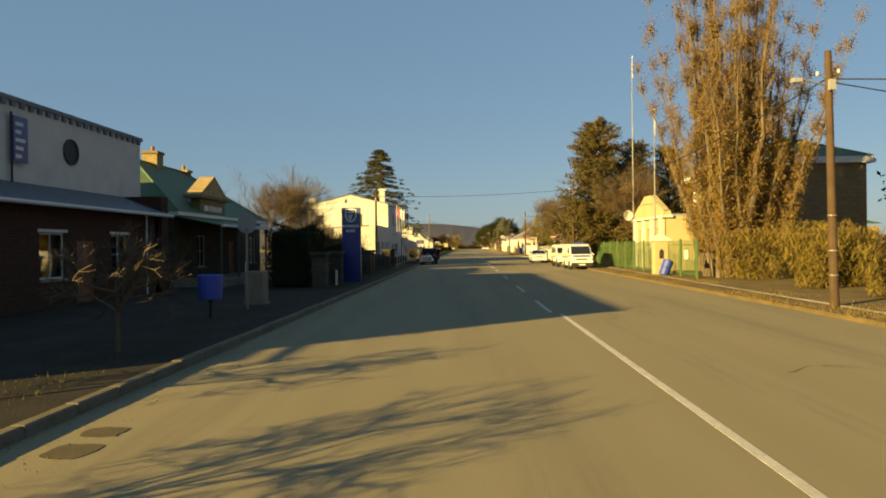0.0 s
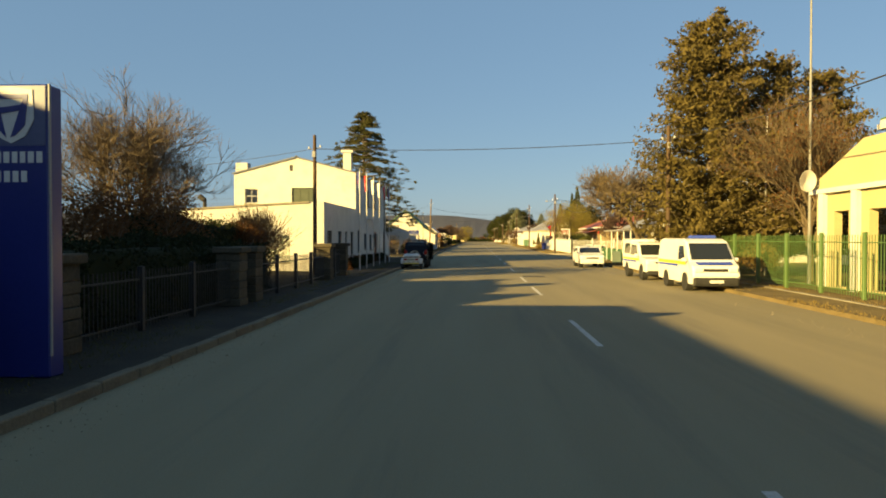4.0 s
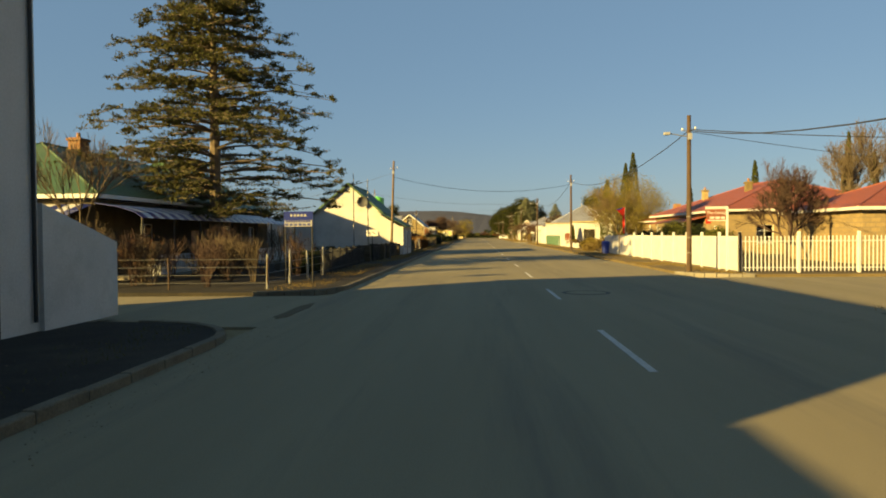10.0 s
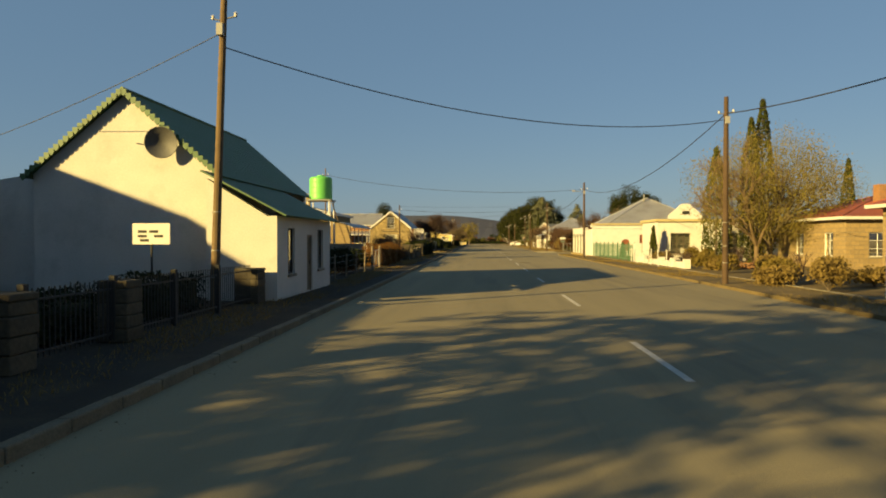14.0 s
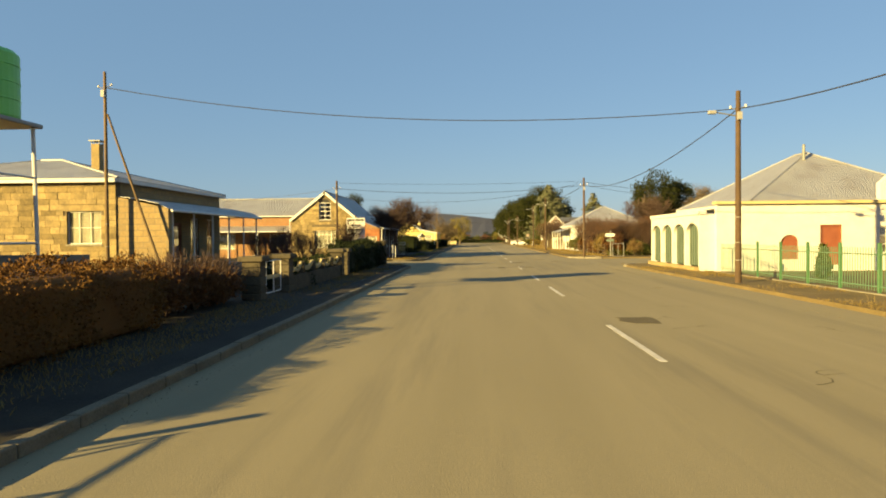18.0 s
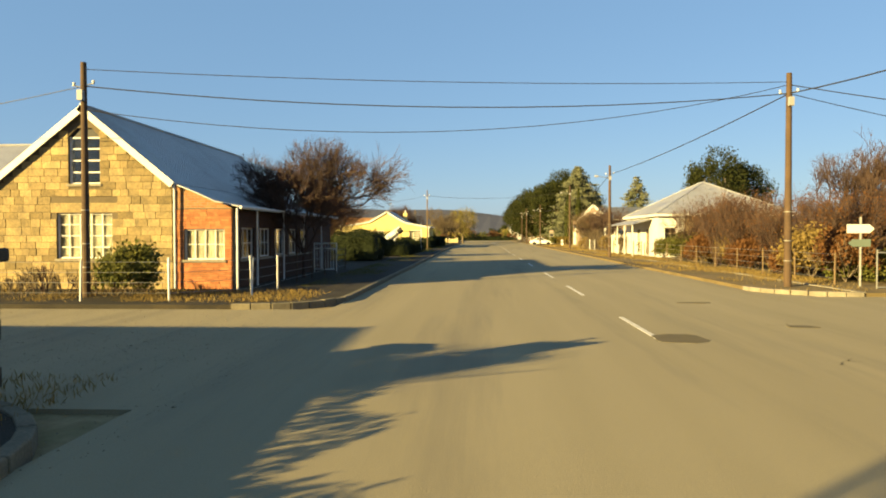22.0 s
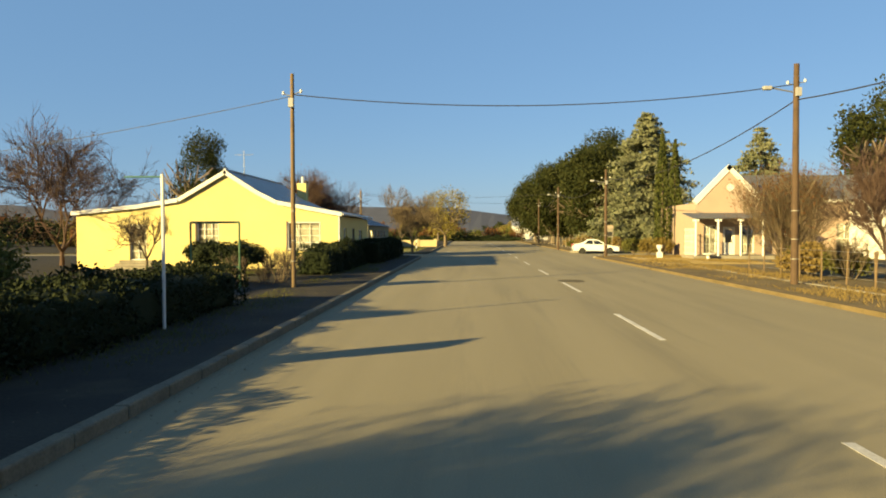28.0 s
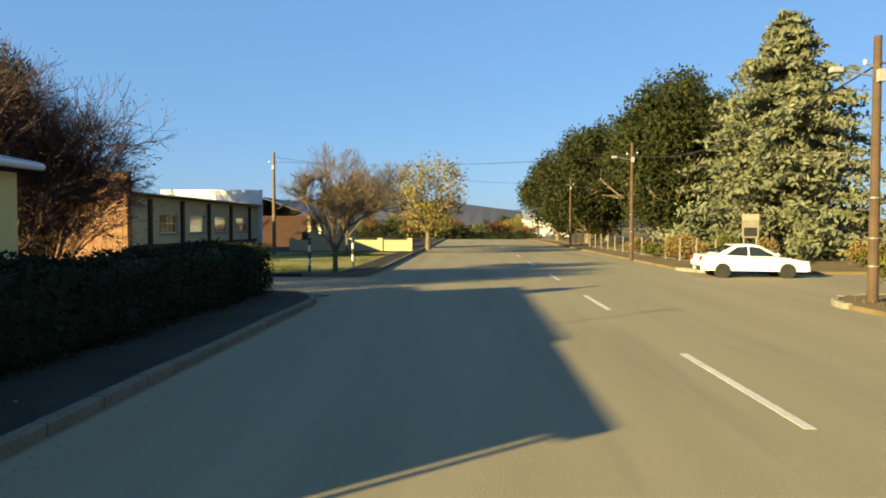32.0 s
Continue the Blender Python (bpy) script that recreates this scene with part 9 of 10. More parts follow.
for a, b in (((0, 0, 0.1), (0, 2.5, 0.1)), ((0, 0, 1.15), (0, 2.5, 1.15)), ((0, 0, 0.1), (0, 0, 1.15)), ((0, 2.5, 0.1), (0, 2.5, 1.15)), ((0, 0.8, 0.1), (0, 0.8, 1.15)), ((0, 1.65, 0.1), (0, 1.65, 1.15))):
    part("gate_bar", rod(a, b, 0.02), WHITEP, wg)
part("kick_board", boxes((-0.01, 0.01, 0.1, 2.4, 0.55, 0.68)), CREAM, wg)
sw = thing("scalloped_wall", -5.5, 193, 0.12, "shade-coloured garden wall with cream scalloped links on top", "wall")
part("wall", boxes((-0.12, 0.12, -4.6, 4.4, 0, 0.55)), STONESHADE, sw)
for k in range(5):
    c = -3.7 + k * 1.8
    part("wall_pier", boxes((-0.13, 0.13, c - 0.98, c - 0.82, 0.55, 1.0)), STONESHADE, sw)
    for j in range(9):
        f = -0.8 + j * 0.2
        z = 0.62 + 0.34 * f * f
        part("link", softbox(-0.06, 0.06, c + f - 0.06, c + f + 0.06, z, z + 0.17, 0.03, 1), CREAM, sw)
hedge(-7.2, -5.6, 189, 197, 0.9, HEDGEG, "dark shrubs behind the scalloped wall", 423, 260, 0.1, 0.3)
hedge(-6.6, -5.2, 199.8, 211.5, 1.55, HEDGEG, "tall dark hedge on the corner", 424, 300, 0.1, 0.3)
stone_pillar(-5.3, 212.0, 1.7, 0.6, STONESHADE, "shade-coloured stone corner pillar")
for k in range(8):
    rng = random.Random(430 + k)
    twig_bush(rng.uniform(-12, -7), rng.uniform(199.5, 211), 0.6, rng.uniform(2.0, 3.2), TWIGRED, "upright bare garden shrub", 440 + k, stems=14)
# water tank on its stand
tk = thing("water_tank", -13.25, 183.5, -0.28, "bright green plastic water tank on steel stand", "tank")
part("tank", lathe([(0.98, 5.85), (1.02, 5.95), (1.02, 6.4), (1.04, 6.42), (1.02, 6.45), (1.02, 6.9), (1.04, 6.92), (1.02, 6.95), (1.02, 7.4), (1.04, 7.42), (1.02, 7.45), (1.02, 7.75), (0.9, 7.88), (0.35, 8.0), (0.35, 8.06), (0.3, 8.06)], 32), TANKG, tk)
part("platform", softbox(-1.15, 1.15, -1.15, 1.15, 5.72, 5.85, 0.02, 1), GALV, tk)
for sx in (-0.95, 0.95):
    for sy in (-0.95, 0.95):
        part("leg", rod((sx * 1.08, sy * 1.08, 0), (sx, sy, 5.75), 0.06), WHITEP, tk)
for z in (2.2, 4.2):
    for a, b in (((-1, -1), (1, -1)), ((1, -1), (1, 1)), ((1, 1), (-1, 1)), ((-1, 1), (-1, -1))):
        part("brace", rod((a[0], a[1], z), (b[0], b[1], z + 0.0), 0.035), WHITEP, tk)
part("outlet_pipe", rod((1.1, -1.1, 0), (1.1, -1.1, 5.8), 0.03), WHITEP, tk)
# corner garden of the stone gable house
for k in range(16):
    rng = random.Random(500 + k)
    m = (TWIG, TWIGRED)[k % 2]
    twig_bush(rng.uniform(-17, -8.2), rng.uniform(223.2, 226), 0.4, rng.uniform(0.5, 1.1), m, "bare rose bush in the corner bed", 510 + k, stems=7, depth=2)
shrub(-9.4, 223.9, 0.85, 1.5, BUSHL, "rounded olive shrub before the stone wall", 530, n=90)
wire_fence("wire_fence", [(-18, 222.9), (-7.8, 222.9), (-6.0, 224.5), (-6.1, 227.5)], 1.15, "wire fence on slim white posts", WHITEP, r=0.03)
wire_fence("wire_fence", [(-6.1, 227.6), (-6.2, 240)], 1.15, "wire fence on dark timber posts", POLE, r=0.03)
sg = thing("steel_gate", -7.35, 238.0, 0.12, "white steel garden gate with upright bars", "gate")
for a, b in (((0, 0, 0.12), (1.1, 0, 0.12)), ((0, 0, 1.4), (1.1, 0, 1.4)), ((0, 0, 1.15), (1.1, 0, 1.15)), ((0, 0, -0.05), (0, 0, 1.45)), ((1.1, 0, -0.05), (1.1, 0, 1.45))):
    part("gate_frame", rod(a, b, 0.03), WHITEP, sg)
for k in range(7):
    part("gate_bar", rod((0.14 + k * 0.137, 0, 0.12), (0.14 + k * 0.137, 0, 1.4), 0.012, n=6), WHITEP, sg)
ss = thing("shop_sign", -6.65, 208.7, 0.12, "white sign boards on a timber post behind the hedge", "sign")
part("post", rod((0, 0.5, -0.1), (0, 0.5, 3.4), 0.05), POLE, ss)
for k, (z0, z1) in enumerate(((2.62, 3.22), (2.04, 2.58), (1.5, 2.0))):
    b = part("board", boxes((-0.62, 0.62, 0.42, 0.45, z0, z1)), WHITEP, ss)
    if k == 2:
        continue
    for j, w in enumerate((0.3, 0.16, 0.34, 0.2) if k == 0 else (0.5, 0.42)):
        u = (-0.55, -0.22, 0.0, 0.37)[j] if k == 0 else (-0.55, 0.05)[j]
        part("letter_bar", boxes((u, u + w, 0.412, 0.42, z1 - 0.2, z1 - 0.07)), BLACK, b)
    part("small_line", boxes((-0.52, 0.52, 0.413, 0.42, z1 - 0.3, z1 - 0.25)), GREYP, b)
    part("arrow", prism([(-0.35, z0 + 0.12), (-0.18, z0 + 0.2), (-0.18, z0 + 0.15), (0.36, z0 + 0.15), (0.36, z0 + 0.09), (-0.18, z0 + 0.09), (-0.18, z0 + 0.04)], 'y', 0.411, 0.42), BLACK, b)
hedge(-9.3, -6.2, 251, 256.0, 1.9, HEDGEG, "dense dark clipped bush", 541, 330, 0.1, 0.35)
for k, (x, y) in enumerate(((-12.6, 250.0), (-10.8, 247.5), (-14.0, 254.0))):
    shrub(x, y, 1.2, 1.9, BUSHL if k != 1 else GOLDL2, "sunlit olive shrub before the brick house", 536 + k, n=80)
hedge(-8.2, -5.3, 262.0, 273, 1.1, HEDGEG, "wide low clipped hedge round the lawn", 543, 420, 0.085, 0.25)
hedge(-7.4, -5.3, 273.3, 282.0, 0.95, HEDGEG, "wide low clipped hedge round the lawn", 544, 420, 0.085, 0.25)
for k, (x, y) in enumerate(((-12.0, 275.3), (-14.8, 273.0), (-8.6, 276.0))):
    shrub(x, y, 1.15, (1.6, 1.5, 2.05)[k], BUSHL, "dense domed olive shrub near the telescope", 545 + k, n=150, tuft=0.09)
tl = thing("telescope_model", -7.4, 270.6, 0.12, "large white telescope model with black hood on a stand", "telescope")
tub = part("tube", lathe([(0.22, -1.05), (0.26, -1.0), (0.29, -0.72), (0.29, 0.5), (0.27, 0.52)], 28), WHITEP, tl)
tub.matrix_local = pose(0, 0, 1.8, 0, 56, 8) @ Matrix.Diagonal((0.8, 0.8, 0.92, 1))
part("hood", lathe([(0.3, 0.5), (0.35, 0.52), (0.36, 1.05), (0.31, 1.07), (0.31, 0.9)], 28), BLACK, tub, "matt black tube hood")
for z in (-0.62, 0.3):
    part("clamp_band", lathe([(0.3, z), (0.335, z + 0.01), (0.335, z + 0.07), (0.3, z + 0.08)], 28), BLACK, tub)
part("guide_tube", rod((-0.36, 0.05, -1.15), (-0.36, 0.05, 0.98), 0.12, 0.13, n=16), WHITEP, tub)
part("guide_cap", rod((-0.36, 0.05, 0.98), (-0.36, 0.05, 1.04), 0.14, 0.14, n=16), GREYP, tub)
part("eyepiece", rod((-0.36, 0.05, -1.4), (-0.36, 0.05, -1.15), 0.07, n=12), GREYP, tub)
part("counter_beam", boxes((0.42, 0.52, -0.06, 0.06, -0.75, 0.42)), WHITEP, tub)
part("beam_link", boxes((0.28, 0.44, -0.04, 0.04, -0.5, -0.4), (0.28, 0.44, -0.04, 0.04, 0.2, 0.3)), WHITEP, tub)
for s_, y_ in ((-0.3, -0.22), (0.35, -0.22), (0.05, 0.28)):
    part("leg", rod((s_, y_, 0.0), (0.1, 0.0, 1.42), 0.05, 0.045, n=8), WHITEP, tl)
part("foot_plate", softbox(-0.5, 0.55, -0.4, 0.45, -0.02, 0.06, 0.02, 1), CONC, tl)
for x, y in ((-9.6, 262.2), (-10.8, 262.6)):
    b = thing("bollard", x, y, 0.12, "short timber bollard by the driveway", "bollard")
    part("post", rod((0, 0, -0.05), (0, 0, 0.5), 0.06, n=10), POLEPALE, b)
sf = thing("street_name_pole", -5.3, 277.4, 0.12, "slim white street sign pole with arm", "sign")
part("pole", rod((0, 0, -0.1), (0, 0, 3.0), 0.035), WHITEP, sf)
part("arm", rod((0, 0, 2.95), (-0.75, 0, 2.95), 0.015), GREENMESH, sf)
ff = thing("sign_stand", -7.6, 286.2, 0.12, "empty dark green steel sign frame", "sign")
for a, b in (((-0.8, 0, -0.1), (-0.8, 0, 2.2)), ((0.8, 0, -0.1), (0.8, 0, 2.2)), ((-0.8, 0, 2.2), (0.8, 0, 2.2)), ((-0.8, 0, 0.75), (0.8, 0, 0.75))):
    part("frame_bar", rod(a, b, 0.035), GREENMESH, ff)
for k, (x, y, r_) in enumerate(((-8.15, 290.2, 0.92), (-10.4, 292.6, 0.75))):
    t = thing("topiary", x, y, 0.12, "clipped mushroom-shaped garden shrub", "shrub", "topiary shrubs")
    for s in (-0.12, 0.1):
        part("stem", rod((s, 0, -0.05), (s * 2.2, 0.05, 0.7), 0.06, 0.05), BARK, t)
    p = clumps((0, 0, 1.02), (r_, r_, 0.42), 90, 560 + k, 60, 0.2, 0.7)
    leaf_cloud("crown", p, HEDGEG, t, 0.1, 560 + k)
    part("core", lathe([(0.1, 0.66), (r_ * 0.85, 0.75), (r_ * 0.9, 0.98), (r_ * 0.6, 1.3), (0.1, 1.38)], 18), HEDGEG, t)
for k in range(7):
    rng = random.Random(585 + k)
    twig_bush(rng.uniform(-7.6, -6.2), 287.8 + k * 0.8, 0.5, rng.uniform(0.8, 1.5), TWIG, "straggly bare rose bush before the yellow house", 590 + k, stems=7, depth=2)
for k in range(5):
    hedge(-6.9, -5.4, 294 + k * 2.05, 296.0 + k * 2.05, 1.15 + 0.1 * (k % 3), HEDGEG, "rounded dark hedge bush in a row", 570 + k, 420, 0.09, 0.25)
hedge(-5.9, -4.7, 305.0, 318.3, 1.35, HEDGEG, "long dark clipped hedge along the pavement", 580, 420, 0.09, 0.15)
for x, y in ((-5.65, 327.1), (-4.5, 330.9)):
    t = thing("marker_post", x, y, 0.12, "black and white banded marker post", "post", "marker posts")
    for k in range(5):
        part("band", rod((0, 0, k * 0.28 - (0.1 if k == 0 else 0)), (0, 0, (k + 1) * 0.28), 0.06, n=10), (BLACK, WHITEP)[k % 2], t)
lw = thing("low_wall", -7.0, 352, 0.12, "low cream wall beyond the lawn", "wall")
part("wall", boxes((-6, 3.2, 0, 0.25, 0, 0.85)), CREAM, lw)
for k in range(5):
    part("pier", boxes((-6.1 + k * 2.3, -5.7 + k * 2.3, -0.08, 0.33, 0, 1.0)), CREAM, lw)
lawn = raised("lawn", [(-30, 327.0), (-4.4, 327.0), (-4.4, 349), (-30, 349)], LIFT, surface("short_grass", (0.13, 0.13, 0.04), (0.22, 0.19, 0.06), 0.95, fine=30, coarse=1.0, bump=0.6), "short yellow-green winter lawn", "lawn")

# ---- right-hand frontages ----
bar_fence("green_palisade", [(13.7, 35.8), (13.7, 69.8)], 2.0, 0.15, 0.028, surface("sunned_green_paint", (0.05, 0.1, 0.03), (0.07, 0.125, 0.04), 0.55, fine=30, coarse=2), "green steel palisade before the station", panel=2.6, rails=(0.12, 0.88))
gp = thing("gate_post", 13.35, 41.2, 0.12, "cream gate pillar with little gabled top", "pillar")
part("pillar", softbox(-0.42, 0.42, -0.3, 0.3, 0, 2.0, 0.02, 1), CREAM, gp)
part("gable", prism([(-0.55, 2.0), (0.55, 2.0), (0.55, 2.1), (0, 2.42), (-0.55, 2.1)], 'y', -0.36, 0.36), WHITEP, gp)
part("plaque", prism([(-0.13, 0.95), (0.13, 0.95), (0.13, 1.4), (0, 1.55), (-0.13, 1.4)], 'y', -0.315, -0.3), BLACK, gp)
part("plaque_line", boxes((-0.25, 0.25, -0.312, -0.3, 0.6, 0.66)), GREYP, gp)
dr = thing("blue_drum", 12.9, 39.0, 0.12, "blue plastic drum leaning on the fence", "drum")
d2 = part("drum", lathe([(0.26, 0), (0.28, 0.03), (0.28, 0.42), (0.295, 0.44), (0.28, 0.46), (0.28, 0.86), (0.22, 0.9)], 20), BLUE, dr)
d2.matrix_local = pose(0, 0, 0.06, 0, 20, 0)
nt = tagged(part("notice", boxes((13.4, 13.62, 36.9, 36.93, 1.1, 1.6)), WHITEP), "small white notice on the green fence", "sign")
for x, y, h_ in ((15.4, 55.9, 16.5), (14.4, 46.0, 10.3), (16.3, 62.3, 7.4)):
    t = thing("radio_mast", x, y, 0.1, "slim grey aerial mast behind the station", "mast", "aerial masts")
    part("mast", rod((0, 0, -0.1), (0, 0, h_), 0.07, 0.025), GALV, t)
    part("whip", rod((0.05, 0, h_ - 1.2), (0.05, 0, h_ + 0.6), 0.03), WHITEP, t)
ps = thing("station_sign", 13.2, 68.6, 0.12, "white station notice on two posts", "sign")
part("post", rod((0, 0, -0.1), (0, 0, 2.4), 0.04), GALV, ps)
part("board", boxes((-0.45, 0.45, -0.04, 0, 1.9, 3.3)), WHITEP, ps)
part("emblem", boxes((-0.15, 0.15, -0.05, -0.04, 2.6, 3.1)), YELP, ps)
part("line", boxes((-0.3, 0.3, -0.05, -0.04, 2.1, 2.25)), BLUEC, ps)
for k in range(34):
    rng = random.Random(600 + k)
    x, y = rng.uniform(15.0, 27), rng.uniform(20, 36)
    t = thing("reed_clump", x, y, 0.1, "clump of yellow-green reeds and tall grass", "shrub", "reed clumps")
    g = np.random.default_rng(600 + k)
    n = 900
    a_, r_ = g.uniform(0, 6.283, n), 0.9 * g.random(n) ** 0.5
    hh = g.random(n) * rng.uniform(1.6, 2.7)
    leaf_cloud("grass_mass", np.stack([r_ * np.cos(a_) * (0.7 + 0.4 * hh), r_ * np.sin(a_) * (0.7 + 0.4 * hh), hh + 0.05], 1), REEDL if k % 3 else DRYGRASS, t, 0.3, 600 + k, 0.14, up=0.9)
for k, (x, y, r_) in enumerate(((32, 40, 5.0), (40, 52, 5.5), (30, 24, 3.0))):
    round_tree("yard_tree", x, y, 8 + k, r_, "bushy olive tree behind the shrubs", PINEL, 640 + k, 70, 60, 1.2, 0.35)
for k in range(10):
    rng = random.Random(650 + k)
    shrub(rng.uniform(14.6, 18.5), 62 + k * 1.5, 0.9, rng.uniform(1.0, 1.9), BUSHL if k % 2 else GOLDL, "sunlit shrub behind the palisade", 650 + k)
bar_fence("picket_fence", [(13.2, 76.4), (13.15, 89.0)], 1.05, 0.17, 0.075, GREENMESH, "dark green picket fence before the hall", WHITEP, 0.05, 2.1)
bar_fence("picket_fence", [(13.15, 90.1), (13.1, 95.4)], 1.05, 0.17, 0.075, GREENMESH, "dark green picket fence on the corner", WHITEP, 0.05, 2.6)
for x, y in ((12.8, 89.2), (13.3, 89.9), (13.1, 95.8)):
    t = thing("white_gate_pillar", x, y, 0.12, "white plastered gate pillar with cap", "pillar", "white gate pillars")
    part("pillar", softbox(-0.25, 0.25, -0.25, 0.25, 0, 1.15, 0.02, 1), WHITEP, t)
    part("cap", softbox(-0.33, 0.33, -0.33, 0.33, 1.15, 1.27, 0.03, 1), WHITEP, t)
hedge(13.5, 14.5, 76.6, 88.6, 0.8, HEDGEG, "low green hedge behind the picket fence", 661, 260, 0.09, 0.2)
for k, (x, y) in enumerate(((15.2, 78.5), (15.4, 80.8))):
    twig_bush(x, y, 0.8, 1.9, TWIG, "sparse pale bush before the hall", 663 + k, stems=12, leaves=DRYGRASS, leaf_n=500)
ab = thing("a_board", 12.6, 80.2, 0.12, "small green sandwich board on the verge", "sign")
for s in (-1, 1):
    p = part("leaf", boxes((-0.3, 0.3, -0.015, 0.015, 0, 0.9)), GREENPALE, ab)
    p.matrix_local = pose(0, s * 0.2, 0, 12 * s, 0, 0)
# white palisade of the guest house
bar_fence("white_palisade", [(13.55, 111.6), (13.6, 137.5)], 1.65, 0.115, 0.075, WHITEP, "bright white steel palisade fence", WHITEP, 0.06, 2.5, (0.14, 0.86), post_h=1.85)
bar_fence("white_palisade", [(13.55, 111.6), (44, 109.8)], 1.65, 0.16, 0.05, WHITEP, "white palisade along the side street", WHITEP, 0.06, 2.5, (0.14, 0.86), post_h=1.85)
bar_fence("white_palisade", [(13.6, 138.2), (13.5, 143.6)], 1.6, 0.14, 0.06, WHITEP, "white slatted gate panels", WHITEP, 0.06, 1.8, (0.14, 0.86))
cs = thing("guest_house_sign", 13.5, 113.0, 0.12, "brown and white hanging guest house sign", "sign")
part("post", softbox(-0.05, 0.05, -0.05, 0.05, -0.1, 3.05, 0.01, 1), WHITEP, cs)
part("arm", boxes((-1.0, 0.0, -0.03, 0.03, 2.98, 3.05)), WHITEP, cs)
part("board", prism([(-1.05, 2.95), (0.0, 2.95), (0.0, 2.4), (-0.9, 2.4)], 'y', -0.02, 0.02), WOODRED, cs)
part("board_rim", boxes((-1.03, 0.0, -0.025, 0.025, 2.93, 2.97), (-0.9, 0.0, -0.025, 0.025, 2.38, 2.42)), WHITEP, cs)
tx = bpy.data.curves.new("lettering", 'FONT')
tx.body, tx.size, tx.extrude, tx.align_x = "The Cottage", 0.19, 0.004, 'CENTER'
tx.materials.append(WHITEP)
lt = new("lettering", tx)
lt.parent = cs
lt.matrix_local = pose(-0.48, -0.03, 2.7, 90, 0, 0)
for k in range(3):
    part("letter_bar", boxes((-0.8 + k * 0.25, -0.6 + k * 0.25, -0.026, -0.02, 2.47, 2.57)), WHITEP, cs)
fl = thing("feather_banner", 13.8, 136.4, 0.12, "red and blue feather banner on a pole", "banner")
part("pole", rod((0, 0, -0.1), (0, 0, 3.9), 0.03), GALV, fl)
part("cloth", prism([(0.0, 3.95), (-0.75, 3.75), (-0.55, 3.6), (-0.12, 3.1), (-0.02, 2.2)], 'y', -0.01, 0.01), REDP, fl)
part("cloth_tail", prism([(-0.22, 3.6), (0.0, 3.6), (0.0, 1.75), (-0.18, 1.8)], 'y', -0.009, 0.009), REDP, fl)
part("blue_corner", prism([(-0.1, 3.93), (-0.75, 3.76), (-0.5, 3.68)], 'y', -0.016, 0.016), BLUEC, fl)
bb = thing("wheelie_bin", 13.2, 141.6, 0.12, "blue plastic rubbish bin before the gate", "bin")
part("body", lathe([(0.27, 0), (0.3, 0.03), (0.36, 0.95), (0.38, 0.97), (0.36, 1.0), (0.28, 1.12)], 18), BLUE, bb)
for k, (x, y, r_, h_) in enumerate(((19.0, 140.0, 1.6, 2.6), (18.0, 132, 1.2, 2.2), (17.5, 125.5, 1.0, 2.0), (18.5, 147, 1.2, 2.0))):
    shrub(x, y, r_, h_, HEDGEG if k % 2 else BUSHL, "dark rounded shrub behind the palisade", 670 + k)
for k in range(26):
    rng = random.Random(680 + k)
    x, y = rng.uniform(13.2, 18.5), rng.uniform(146, 178)
    if k % 3:
        shrub(x, y, rng.uniform(0.4, 0.8), rng.uniform(0.5, 1.2), DRYGRASS if k % 2 else REEDL, "dry golden shrub on the verge", 690 + k, n=40)
    else:
        twig_bush(x, y, 0.6, rng.uniform(0.9, 1.6), TWIGRED, "bare reddish shrub on the verge", 690 + k, stems=10, depth=2)
bp = thing("brick_pile", 17.5, 166.5, 0.12, "loose stack of orange bricks in the garden", "bricks")
rng = random.Random(77)
bmesh_brick = mesh_of("brick", softbox(-0.11, 0.11, -0.05, 0.05, 0, 0.075, 0.006, 1), BRICKM)
for k in range(150):
    o = new("brick", bmesh_brick)
    o.parent = bp
    o.matrix_local = pose(rng.uniform(-1.4, 1.4), rng.uniform(-0.5, 0.5), 0.075 * (k // 30), 0, 0, rng.choice((0, 90)) + rng.uniform(-12, 12))
lowwall = thing("white_garden_wall", 14.4, 172.5, 0.12, "low white garden wall with posts", "wall")
part("wall", boxes((-0.12, 0.12, -6.0, 6.0, 0, 0.4)), WHITEP, lowwall)
for k in range(5):
    part("pier", boxes((-0.2, 0.2, -6.1 + k * 3, -5.7 + k * 3, 0, 0.6)), WHITEP, lowwall)
wire_fence("pipe_fence", [(13.5, 168.0), (13.5, 178.4)], 1.1, "white pipe fence before the low wall", WHITEP, 2.0, 3, r=0.03)
GREENFENCE = surface("faded_green_paint", (0.07, 0.14, 0.085), (0.1, 0.18, 0.115), 0.6, fine=20, coarse=1.5)
gs = thing("green_picket_fence", 13.9, 179.2, 0.12, "pale green steel picket fence", "fence")
for k in range(9):
    part("post", softbox(-0.05, 0.05, k * 2.3 - 0.08, k * 2.3 + 0.0, 0, 1.6, 0.01, 1), GREENMESH, gs)
    bars(gs, (0, k * 2.3), (0, k * 2.3 + 2.2), 1.45, 0.15, 0.024, GREENFENCE, rails=(0.15, 0.85))
wp = thing("white_gate_pier", 14.1, 178.9, 0.12, "tall white plastered gate pier", "pillar")
part("pier", softbox(-0.3, 0.3, -0.25, 0.25, 0, 1.55, 0.02, 1), WHITEP, wp)
for k, (y, hh) in enumerate(((181.0, 2.9), (193.5, 1.4))):
    cypress(15.9, y, hh, 0.28, "clipped narrow shrub against the white wall", 700 + k, "clipped shrubs")
dsn = thing("direction_sign", 14.0, 228.6, 0.12, "white and green direction arrows on a post", "sign")
dsn.scale = (0.8, 1, 1)
part("post", rod((0, 0, -0.1), (0, 0, 2.4), 0.05), GALV, dsn)
